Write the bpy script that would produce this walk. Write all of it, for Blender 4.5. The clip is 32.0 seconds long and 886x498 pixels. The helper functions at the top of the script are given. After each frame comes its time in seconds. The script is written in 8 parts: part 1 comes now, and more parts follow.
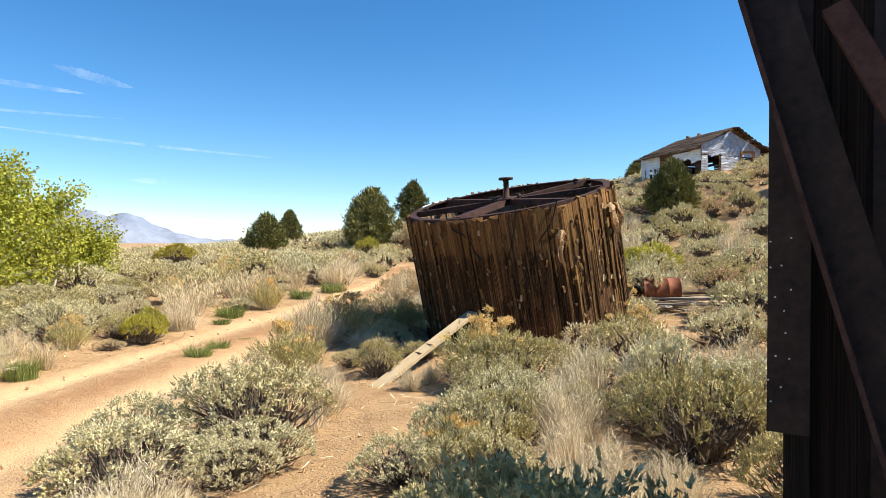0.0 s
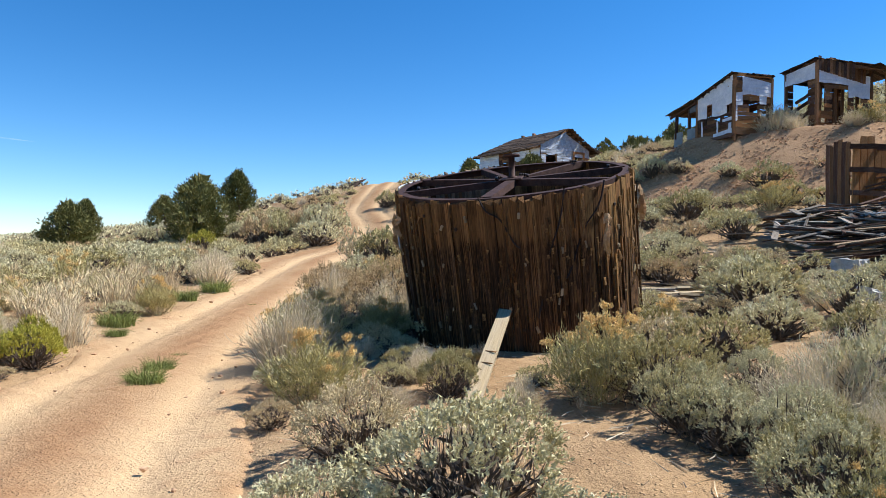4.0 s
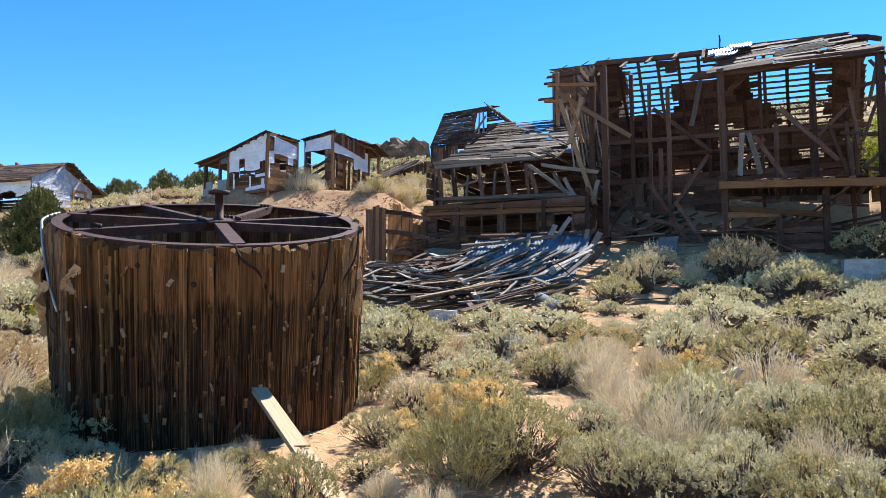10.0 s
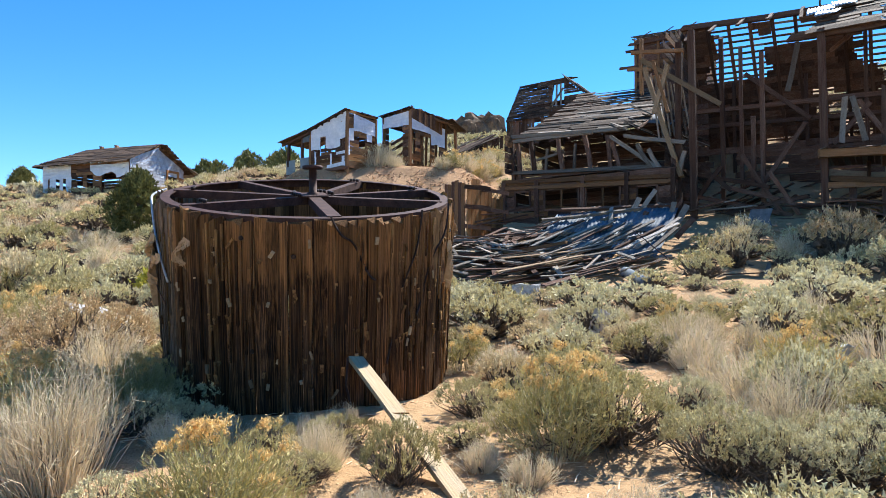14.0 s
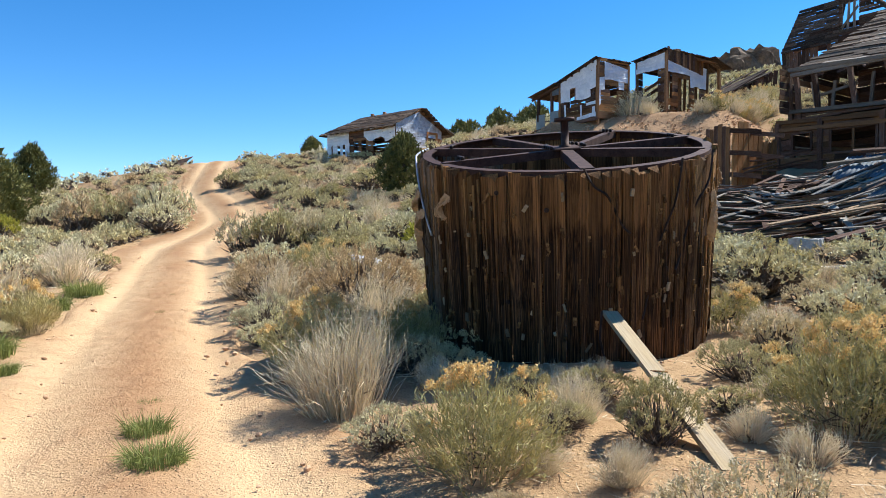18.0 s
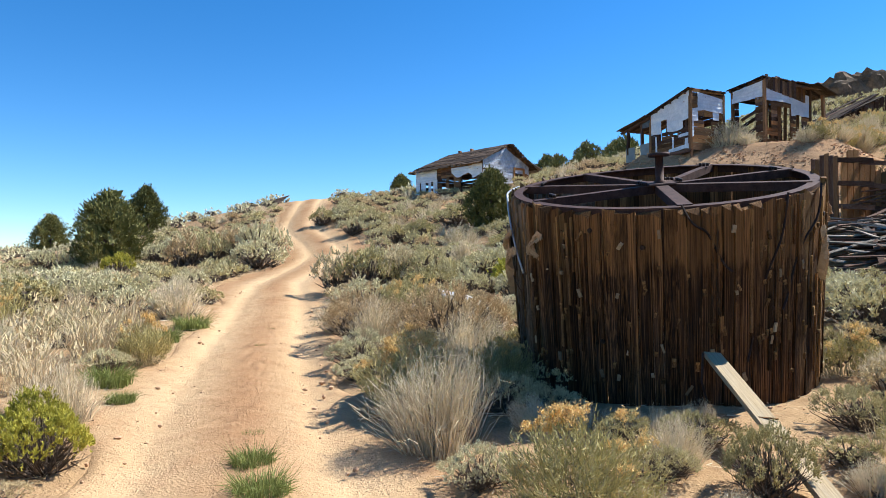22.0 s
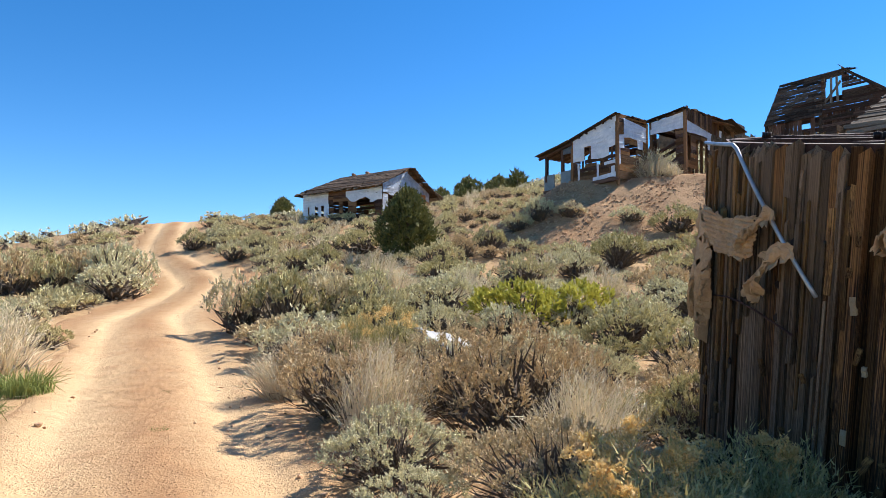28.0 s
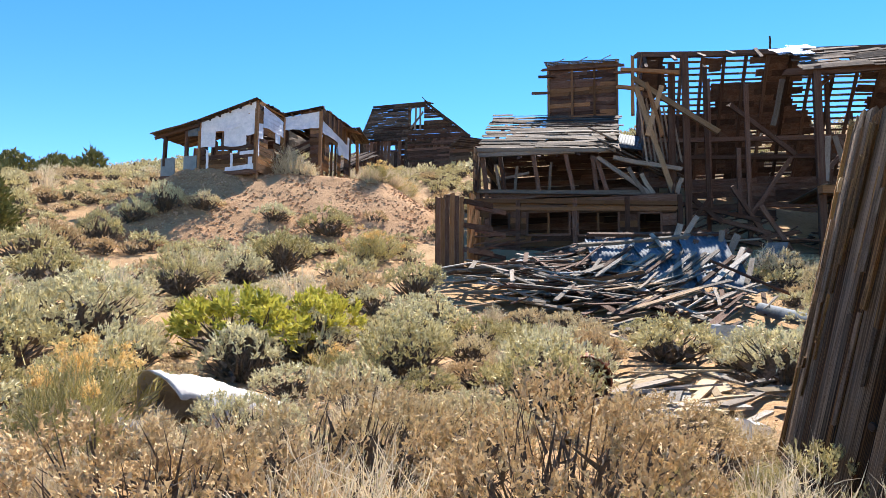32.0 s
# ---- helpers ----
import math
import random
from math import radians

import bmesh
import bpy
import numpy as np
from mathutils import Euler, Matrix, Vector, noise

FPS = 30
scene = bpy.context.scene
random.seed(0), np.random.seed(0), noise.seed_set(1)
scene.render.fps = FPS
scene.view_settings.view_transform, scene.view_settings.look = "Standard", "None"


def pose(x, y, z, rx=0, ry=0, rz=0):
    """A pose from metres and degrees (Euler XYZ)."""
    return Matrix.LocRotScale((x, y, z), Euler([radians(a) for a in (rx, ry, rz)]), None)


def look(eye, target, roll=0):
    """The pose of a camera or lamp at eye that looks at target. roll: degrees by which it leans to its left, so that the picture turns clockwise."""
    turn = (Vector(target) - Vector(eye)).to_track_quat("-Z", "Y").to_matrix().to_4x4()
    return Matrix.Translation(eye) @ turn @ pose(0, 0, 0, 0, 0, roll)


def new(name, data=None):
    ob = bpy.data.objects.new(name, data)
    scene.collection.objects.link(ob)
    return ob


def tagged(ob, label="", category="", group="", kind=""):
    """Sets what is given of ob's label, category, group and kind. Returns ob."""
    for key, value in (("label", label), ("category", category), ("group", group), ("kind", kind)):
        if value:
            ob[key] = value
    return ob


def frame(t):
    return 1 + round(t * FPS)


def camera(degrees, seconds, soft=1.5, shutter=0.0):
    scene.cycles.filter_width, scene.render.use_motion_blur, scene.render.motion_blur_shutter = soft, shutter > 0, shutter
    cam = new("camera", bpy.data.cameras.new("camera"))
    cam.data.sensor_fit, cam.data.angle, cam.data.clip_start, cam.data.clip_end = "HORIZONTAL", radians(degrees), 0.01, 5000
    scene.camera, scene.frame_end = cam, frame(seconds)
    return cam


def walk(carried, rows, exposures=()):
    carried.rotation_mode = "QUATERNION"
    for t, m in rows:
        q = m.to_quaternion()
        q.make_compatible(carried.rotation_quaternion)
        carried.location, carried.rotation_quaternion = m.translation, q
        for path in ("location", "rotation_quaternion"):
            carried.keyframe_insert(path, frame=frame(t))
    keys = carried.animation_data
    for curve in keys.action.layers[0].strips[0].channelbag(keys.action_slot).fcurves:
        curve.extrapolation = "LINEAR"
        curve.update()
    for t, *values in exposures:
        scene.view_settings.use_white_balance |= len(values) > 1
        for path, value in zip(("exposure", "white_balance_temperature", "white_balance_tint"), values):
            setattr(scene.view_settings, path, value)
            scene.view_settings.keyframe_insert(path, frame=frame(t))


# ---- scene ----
cam = camera(68.2, 32.0, soft=0.5)
METRES, EYE, TILT, LEAN, TURN = 18.5, 1.8, 10.5, -11.5, 33.1
ROWS = [
    (0.0, 0.0, 0.0, 0.0, -2.07, -10.83, 10.9),
    (0.5, -0.0314, 0.0074, 0.0024, 0.58, -10.82, 11.29),
    (1.0, -0.059, 0.0127, 0.0048, 1.56, -10.94, 11.36),
    (1.5, -0.085, 0.0228, 0.0031, -0.04, -11.91, 11.03),
    (2.0, -0.111, 0.0339, 0.0016, -3.5, -13.02, 10.36),
    (2.5, -0.1305, 0.0525, 0.0024, -7.59, -13.18, 9.63),
    (3.0, -0.1457, 0.0767, 0.0046, -11.77, -13.47, 8.77),
    (3.5, -0.1554, 0.101, 0.0037, -15.42, -13.58, 8.05),
    (4.0, -0.1587, 0.128, -0.0008, -19.34, -13.82, 7.18),
    (4.5, -0.1639, 0.1534, -0.0049, -23.68, -14.4, 6.15),
    (6.5, -0.2035, 0.2295, -0.01, -38.96, -14.56, 2.09),
    (7.0, -0.211, 0.2448, -0.0125, -43.18, -14.05, 0.95),
    (7.5, -0.2199, 0.2574, -0.0116, -47.3, -13.56, -0.14),
    (8.0, -0.2334, 0.2687, -0.0096, -50.92, -12.91, -1.09),
    (8.5, -0.2395, 0.2773, -0.0098, -53.4, -12.43, -1.73),
    (9.0, -0.243, 0.2888, -0.0111, -55.56, -12.08, -2.22),
    (9.5, -0.2493, 0.2973, -0.0097, -58.72, -11.12, -2.91),
    (10.0, -0.2536, 0.2995, -0.008, -62.66, -10.74, -3.77),
    (10.5, -0.254, 0.2987, -0.0086, -66.12, -10.94, -4.52),
    (11.0, -0.2532, 0.2984, -0.0097, -68.64, -11.21, -5.15),
    (11.5, -0.2528, 0.2987, -0.0101, -70.44, -11.59, -5.66),
    (12.0, -0.2525, 0.2989, -0.0105, -71.73, -11.89, -6.01),
    (12.5, -0.2526, 0.2987, -0.0106, -72.1, -11.97, -6.13),
    (13.0, -0.2527, 0.2995, -0.0106, -69.76, -12.11, -5.62),
    (13.5, -0.2545, 0.3029, -0.0104, -63.79, -12.54, -4.14),
    (14.0, -0.2584, 0.3084, -0.011, -56.34, -13.18, -2.15),
    (14.5, -0.2628, 0.3106, -0.0103, -49.11, -13.79, -0.1),
    (15.0, -0.2643, 0.3111, -0.0107, -43.23, -14.57, 1.66),
    (15.5, -0.2665, 0.3119, -0.0125, -39.44, -16.03, 2.78),
    (17.5, -0.2587, 0.3099, -0.0129, -36.02, -17.9, 3.76),
    (18.0, -0.2586, 0.3106, -0.0119, -35.57, -16.88, 3.87),
    (18.5, -0.2603, 0.3111, -0.0104, -34.6, -16.03, 4.13),
    (19.0, -0.2616, 0.3109, -0.0099, -33.84, -15.32, 4.38),
    (19.5, -0.2614, 0.3103, -0.0096, -33.39, -14.72, 4.52),
    (20.0, -0.2609, 0.3098, -0.0096, -32.55, -14.55, 4.72),
    (20.5, -0.2608, 0.3105, -0.0102, -30.56, -14.09, 5.2),
    (21.0, -0.2622, 0.3108, -0.0094, -28.36, -13.51, 5.75),
    (21.5, -0.263, 0.3104, -0.0089, -27.22, -13.17, 6.08),
    (22.0, -0.2627, 0.3104, -0.009, -28.28, -13.22, 5.89),
    (22.5, -0.2599, 0.3101, -0.0099, -29.63, -13.4, 5.55),
    (23.0, -0.2586, 0.3101, -0.0102, -26.93, -14.24, 6.18),
    (23.5, -0.262, 0.3154, -0.0133, -22.3, -14.74, 7.12),
    (24.0, -0.2648, 0.337, -0.0197, -17.31, -14.25, 8.22),
    (24.5, -0.2612, 0.3617, -0.026, -13.53, -13.66, 9.06),
    (26.5, -0.2579, 0.4855, -0.0564, -19.97, -11.7, 7.32),
    (27.0, -0.2535, 0.5166, -0.0641, -28.01, -11.66, 5.33),
    (27.5, -0.2479, 0.5496, -0.0691, -34.94, -11.36, 3.5),
    (28.0, -0.2443, 0.5793, -0.0705, -39.77, -10.8, 2.15),
    (28.5, -0.2374, 0.6094, -0.0742, -44.44, -10.1, 0.81),
    (29.0, -0.2364, 0.6409, -0.0783, -49.84, -9.25, -0.76),
    (29.5, -0.2338, 0.6697, -0.0843, -56.26, -8.33, -2.58),
    (30.0, -0.2281, 0.7018, -0.0894, -63.24, -8.0, -4.43),
    (30.5, -0.2214, 0.7298, -0.0936, -68.44, -8.15, -5.76),
    (31.0, -0.2094, 0.7562, -0.101, -71.16, -8.42, -6.47),
    (31.5, -0.1998, 0.7858, -0.1084, -73.4, -8.46, -7.05),
    (32.0, -0.1929, 0.8138, -0.114, -75.88, -8.75, -7.68),
]
walk(cam, [(t, pose(0, 0, EYE, TILT, LEAN, TURN) @ pose(METRES * x, METRES * y, METRES * z, 90 + pitch, roll, yaw)) for t, x, y, z, yaw, pitch, roll in ROWS],
     exposures=[(0.0, 0.93, 6800, 9), (1.0, 0.45, 6300, 9), (2.0, 0.58, 6050, 9), (4.5, 0.7, 5950, 9), (7.0, 1.05, 6000, 9), (9.5, 1.3, 6150, 12), (13.0, 1.45, 6150, 12), (15.0, 1.0, 6000, 8), (19.0, 0.88, 6000, 8), (24.5, 0.82, 6000, 8), (27.0, 0.72, 6050, 9), (28.0, 0.9, 6200, 10), (30.0, 1.28, 6600, 14), (32.0, 1.42, 6500, 14)])

# ---- world, sun, exposure ----
SUN_AZ, SUN_EL = 62.0, 48.0          # clockwise from +y, above the horizon
world = bpy.data.worlds.new("sky")
scene.world = world
world.use_nodes = True
wn = world.node_tree.nodes
sky = wn.new("ShaderNodeTexSky")
sky.sky_type = "NISHITA"
sky.sun_disc = False
sky.sun_elevation, sky.sun_rotation = radians(SUN_EL), radians(SUN_AZ)
sky.altitude, sky.air_density, sky.dust_density, sky.ozone_density = 1800, 1.0, 0.0, 3.2
wn["Background"].inputs["Strength"].default_value = 0.092
deep = wn.new("ShaderNodeHueSaturation")
deep.inputs["Saturation"].default_value = 1.3
deep.inputs["Value"].default_value = 1.12
world.node_tree.links.new(sky.outputs[0], deep.inputs["Color"])
world.node_tree.links.new(deep.outputs[0], wn["Background"].inputs[0])
sun = new("sun", bpy.data.lights.new("sun", "SUN"))
sun.data.energy, sun.data.angle, sun.data.color = 5.0, radians(0.53), (1.0, 0.95, 0.86)
sun_way = Vector((math.sin(radians(SUN_AZ)) * math.cos(radians(SUN_EL)), math.cos(radians(SUN_AZ)) * math.cos(radians(SUN_EL)), math.sin(radians(SUN_EL))))
sun.matrix_world = look(sun_way * 60, (0, 0, 0))

# ---- materials ----
def ramp(nt, fac, stops):
    r = nt.nodes.new("ShaderNodeValToRGB")
    e = r.color_ramp.elements
    while len(e) < len(stops):
        e.new(0.5)
    for el, (p, c) in zip(e, stops):
        el.position, el.color = p, (*c, 1)
    nt.links.new(fac, r.inputs[0])
    return r.outputs[0]


def mixc(nt, fac, a, b, mode="MIX"):
    m = nt.nodes.new("ShaderNodeMix")
    m.data_type, m.blend_type = "RGBA", mode
    for sock, v in ((m.inputs[0], fac), (m.inputs[6], a), (m.inputs[7], b)):
        if hasattr(v, "links"):
            nt.links.new(v, sock)
        elif isinstance(v, (int, float)):
            sock.default_value = v
        else:
            sock.default_value = (*v, 1)
    return m.outputs[2]


def mathn(nt, op, a, b=0.0):
    m = nt.nodes.new("ShaderNodeMath")
    m.operation = op
    for sock, v in ((m.inputs[0], a), (m.inputs[1], b)):
        if hasattr(v, "links"):
            nt.links.new(v, sock)
        else:
            sock.default_value = v
    return m.outputs[0]


def noise_tex(nt, vec, scale, detail=4, rough=0.6):
    t = nt.nodes.new("ShaderNodeTexNoise")
    t.inputs["Scale"].default_value, t.inputs["Detail"].default_value, t.inputs["Roughness"].default_value = scale, detail, rough
    if vec is not None:
        nt.links.new(vec, t.inputs["Vector"])
    return t.outputs[0]


def material(name, rough=0.85, metal=0.0):
    m = bpy.data.materials.new(name)
    m.use_nodes = True
    b = m.node_tree.nodes["Principled BSDF"]
    b.inputs["Roughness"].default_value, b.inputs["Metallic"].default_value = rough, metal
    b.inputs["Specular IOR Level"].default_value = 0.25
    return m, m.node_tree, b


def bump(nt, b, height, dist, strength=0.6):
    n = nt.nodes.new("ShaderNodeBump")
    n.inputs["Distance"].default_value, n.inputs["Strength"].default_value = dist, strength
    nt.links.new(height, n.inputs["Height"])
    nt.links.new(n.outputs[0], b.inputs["Normal"])


def mapped(nt, vec, scale, shift=None):
    mp = nt.nodes.new("ShaderNodeMapping")
    mp.inputs["Scale"].default_value = scale
    nt.links.new(vec, mp.inputs["Vector"])
    if shift is not None:
        c = nt.nodes.new("ShaderNodeCombineXYZ")
        for k in range(3):
            nt.links.new(shift, c.inputs[k])
        nt.links.new(c.outputs[0], mp.inputs["Location"])
    return mp.outputs[0]


def wood(name, dark, mid, light, silver=0.25, stretch=(2.2, 26, 26), rough=0.85, tone=(0.45, 1.0), sharp=0.0, bleached=None):
    """Weathered timber: grain along the piece's own length, silvered and stained patches, tone differing piece by piece."""
    m, nt, b = material(name, rough)
    b.inputs["Specular IOR Level"].default_value = 0.1
    tc = nt.nodes.new("ShaderNodeTexCoord").outputs["Object"]
    rnd = nt.nodes.new("ShaderNodeObjectInfo").outputs["Random"]
    off = mathn(nt, "MULTIPLY", rnd, 57.0)
    grain = noise_tex(nt, mapped(nt, tc, stretch, off), 1.6, 6, 0.7)
    blot = noise_tex(nt, mapped(nt, tc, (3.0, 1.5, 1.5), off), 1.4, 4, 0.6)
    col = ramp(nt, grain, [(0.3 + sharp, dark), (0.5, mid), (0.72 - sharp, light)])
    grey = mixc(nt, ramp(nt, blot, [(0.42, (0, 0, 0)), (0.7, (silver,) * 3)]), col, (0.30, 0.27, 0.235))
    if bleached:
        sep = nt.nodes.new("ShaderNodeSeparateXYZ")
        nt.links.new(tc, sep.inputs[0])
        level = mathn(nt, "ADD", sep.outputs[0], mathn(nt, "MULTIPLY", mathn(nt, "SUBTRACT", blot, 0.5), 0.35))
        dry = mathn(nt, "MULTIPLY", ramp(nt, level, [(bleached - 0.03, (0, 0, 0)), (bleached + 0.03, (1, 1, 1))]), ramp(nt, grain, [(0.36, (0.1,) * 3), (0.6, (0.85,) * 3)]))
        grey = mixc(nt, dry, grey, light)
    tone = mathn(nt, "ADD", mathn(nt, "MULTIPLY", rnd, tone[1]), tone[0])
    hsv = nt.nodes.new("ShaderNodeHueSaturation")
    nt.links.new(tone, hsv.inputs["Value"])
    nt.links.new(grey, hsv.inputs["Color"])
    nt.links.new(hsv.outputs[0], b.inputs["Base Color"])
    bump(nt, b, grain, 0.01, 0.7)
    return m


def plain(name, a, c, scale=8.0, rough=0.8, metal=0.0, relief=0.004):
    """Two tones broken up at two scales, with a fine relief."""
    m, nt, b = material(name, rough, metal)
    tc = nt.nodes.new("ShaderNodeNewGeometry").outputs["Position"]
    n1, n2 = noise_tex(nt, tc, scale, 6, 0.65), noise_tex(nt, tc, scale * 6, 3, 0.6)
    f = mathn(nt, "ADD", mathn(nt, "MULTIPLY", n1, 0.7), mathn(nt, "MULTIPLY", n2, 0.3))
    nt.links.new(ramp(nt, f, [(0.36, a), (0.64, c)]), b.inputs["Base Color"])
    bump(nt, b, f, relief)
    return m


def leafy(name, a, c, glow=0.25, rough=0.7, other=None):
    """Leaves: colour differs leaf by leaf and plant by plant, and some light passes through; other: a second pair of tones that some plants have."""
    m, nt, b = material(name, rough)
    isl = nt.nodes.new("ShaderNodeNewGeometry").outputs["Random Per Island"]
    rnd = nt.nodes.new("ShaderNodeObjectInfo").outputs["Random"]
    pos = nt.nodes.new("ShaderNodeNewGeometry").outputs["Position"]
    f = mathn(nt, "ADD", mathn(nt, "MULTIPLY", isl, 0.5), mathn(nt, "MULTIPLY", mathn(nt, "ADD", rnd, noise_tex(nt, pos, 0.9, 3)), 0.27))
    col = ramp(nt, f, [(0.1, a), (0.85, c)])
    if other:
        who = mathn(nt, "ADD", mathn(nt, "MULTIPLY", rnd, 0.45), mathn(nt, "MULTIPLY", noise_tex(nt, pos, 0.55, 2), 0.55))
        col = mixc(nt, ramp(nt, who, [(0.38, (0, 0, 0)), (0.62, (1, 1, 1))]), col, ramp(nt, f, [(0.1, other[0]), (0.85, other[1])]))
    nt.links.new(col, b.inputs["Base Color"])
    tr = nt.nodes.new("ShaderNodeBsdfTranslucent")
    nt.links.new(col, tr.inputs[0])
    mx = nt.nodes.new("ShaderNodeMixShader")
    mx.inputs[0].default_value = glow
    nt.links.new(b.outputs[0], mx.inputs[1])
    nt.links.new(tr.outputs[0], mx.inputs[2])
    nt.links.new(mx.outputs[0], nt.nodes["Material Output"].inputs[0])
    return m


def soil(name, base, dark, pale, road=False):
    m, nt, b = material(name, 0.95)
    b.inputs["Specular IOR Level"].default_value = 0.08
    pos = nt.nodes.new("ShaderNodeNewGeometry").outputs["Position"]
    big, mid, fine = noise_tex(nt, pos, 0.35, 5), noise_tex(nt, pos, 2.6, 6, 0.65), noise_tex(nt, pos, 38, 4, 0.7)
    c = ramp(nt, big, [(0.3, base), (0.7, pale)])
    c = mixc(nt, ramp(nt, mid, [(0.5, (0, 0, 0)), (0.72, (0.75,) * 3)]), c, dark)
    c = mixc(nt, ramp(nt, fine, [(0.52, (0, 0, 0)), (0.7, (0.7,) * 3)]), c, tuple(0.6 * v for v in dark))
    vor = nt.nodes.new("ShaderNodeTexVoronoi")
    vor.inputs["Scale"].default_value = 26 if road else 17
    nt.links.new(pos, vor.inputs["Vector"])
    peb = ramp(nt, vor.outputs["Distance"], [(0.1, (1, 1, 1)), (0.28, (0, 0, 0))])
    c = mixc(nt, mathn(nt, "MULTIPLY", peb, 0.35), c, tuple(min(0.8, 1.25 * v) for v in pale))
    if road:
        at = nt.nodes.new("ShaderNodeAttribute")
        at.attribute_name = "crown"
        edge = mathn(nt, "MULTIPLY", at.outputs["Fac"], mathn(nt, "ADD", mathn(nt, "MULTIPLY", fine, 1.3), mathn(nt, "MULTIPLY", mid, 0.55)))
        c = mixc(nt, edge, c, (0.35, 0.19, 0.092))
        rut = nt.nodes.new("ShaderNodeAttribute")
        rut.attribute_name = "rut"
        c = mixc(nt, mathn(nt, "MULTIPLY", rut.outputs["Fac"], mathn(nt, "ADD", mathn(nt, "MULTIPLY", fine, 0.7), 0.35)), c, tuple(min(0.75, 1.22 * v) for v in pale))
    nt.links.new(c, b.inputs["Base Color"])
    h = mathn(nt, "ADD", mathn(nt, "MULTIPLY", mid, 1.2), mathn(nt, "ADD", mathn(nt, "MULTIPLY", fine, 0.35), mathn(nt, "MULTIPLY", peb, 0.25)))
    bump(nt, b, h, 0.06, 0.9)
    return m


SOIL = soil("desert_soil", (0.385, 0.24, 0.12), (0.24, 0.14, 0.072), (0.47, 0.315, 0.172))
ROAD = soil("road_dust", (0.47, 0.29, 0.145), (0.38, 0.20, 0.095), (0.56, 0.38, 0.21), True)
GRAVEL = soil("waste_rock_gravel", (0.395, 0.225, 0.112), (0.20, 0.105, 0.052), (0.49, 0.305, 0.165))
STONE = plain("broken_rock", (0.34, 0.19, 0.10), (0.66, 0.43, 0.26), 3.0, 0.9)
CRAG = plain("dark_crag", (0.075, 0.05, 0.03), (0.25, 0.17, 0.105), 0.5, 0.95, 0, 0.2)
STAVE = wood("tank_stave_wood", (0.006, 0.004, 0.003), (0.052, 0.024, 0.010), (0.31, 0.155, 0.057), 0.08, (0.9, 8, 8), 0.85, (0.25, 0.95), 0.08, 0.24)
STAVE_PALE = wood("tank_bleached_wood", (0.02, 0.010, 0.005), (0.15, 0.076, 0.028), (0.39, 0.22, 0.08), 0.12, (0.9, 8, 8), 0.85, (0.35, 0.9), 0.08, 0.24)
STAVE_WEST = wood("tank_greyed_wood", (0.018, 0.011, 0.007), (0.15, 0.094, 0.055), (0.36, 0.25, 0.155), 0.3, (1.2, 11, 11), 0.85, (0.38, 0.75), 0.09, 0.2)
DARKWOOD = wood("mill_dark_wood", (0.024, 0.012, 0.008), (0.094, 0.047, 0.03), (0.205, 0.116, 0.075), 0.16)
BROWNWOOD = wood("mill_brown_wood", (0.06, 0.028, 0.012), (0.19, 0.094, 0.04), (0.34, 0.185, 0.088), 0.12)
GREYWOOD = wood("silver_weathered_wood", (0.07, 0.052, 0.038), (0.20, 0.16, 0.12), (0.38, 0.32, 0.25), 0.6)
HEAPWOOD = wood("bleached_grey_boards", (0.11, 0.09, 0.07), (0.31, 0.27, 0.22), (0.54, 0.49, 0.42), 0.5)
PALEWOOD = wood("fresh_pale_plank", (0.19, 0.135, 0.072), (0.35, 0.265, 0.155), (0.47, 0.365, 0.23), 0.3, (3, 14, 14))
TANWOOD = wood("tan_weathered_timber", (0.10, 0.06, 0.03), (0.28, 0.18, 0.095), (0.42, 0.29, 0.165), 0.3)
# warm sunlight on shack and bin boards is put into this orange; door frames share it
ORANGEWOOD = wood("orange_sunlit_wood", (0.12, 0.05, 0.016), (0.30, 0.135, 0.045), (0.46, 0.24, 0.09), 0.1)
RUST = plain("rusty_iron", (0.034, 0.017, 0.014), (0.095, 0.05, 0.038), 9, 0.75, 0.3)
RUST_RED = plain("red_rusted_drum", (0.12, 0.035, 0.016), (0.27, 0.10, 0.05), 6, 0.7, 0.3)
BLACKIRON = plain("blackened_iron", (0.016, 0.012, 0.012), (0.05, 0.034, 0.028), 7, 0.6, 0.5)
BLACKWOOD = wood("near_black_timber", (0.006, 0.005, 0.004), (0.024, 0.016, 0.012), (0.07, 0.045, 0.03), 0.03)
GALV = plain("galvanised_sheet", (0.26, 0.28, 0.31), (0.62, 0.63, 0.65), 3.5, 0.42, 0.6)
GALV_OLD = plain("dull_zinc_sheet", (0.06, 0.078, 0.095), (0.16, 0.185, 0.21), 4, 0.8, 0.1)
TIN_WHITE = plain("white_tin_cladding", (0.56, 0.60, 0.66), (0.80, 0.82, 0.85), 2.2, 0.5, 0.0, 0.006)
TIN_WARM = plain("warm_grey_sheet_metal", (0.27, 0.255, 0.235), (0.47, 0.45, 0.42), 4, 0.5, 0.1, 0.01)
PANEL_GREEN = plain("grey_green_panel", (0.16, 0.20, 0.21), (0.25, 0.29, 0.30), 3, 0.7)
CLOTH = plain("torn_tar_cloth", (0.40, 0.25, 0.13), (0.56, 0.385, 0.22), 14, 0.9, 0, 0.01)
CONCRETE = plain("old_concrete", (0.36, 0.33, 0.29), (0.56, 0.53, 0.48), 5, 0.95, 0, 0.01)
ROOFING = wood("old_roof_shingles", (0.02, 0.012, 0.008), (0.075, 0.047, 0.03), (0.18, 0.12, 0.076), 0.12, (2.2, 12, 12), 0.85, (0.35, 1.1), 0.06)
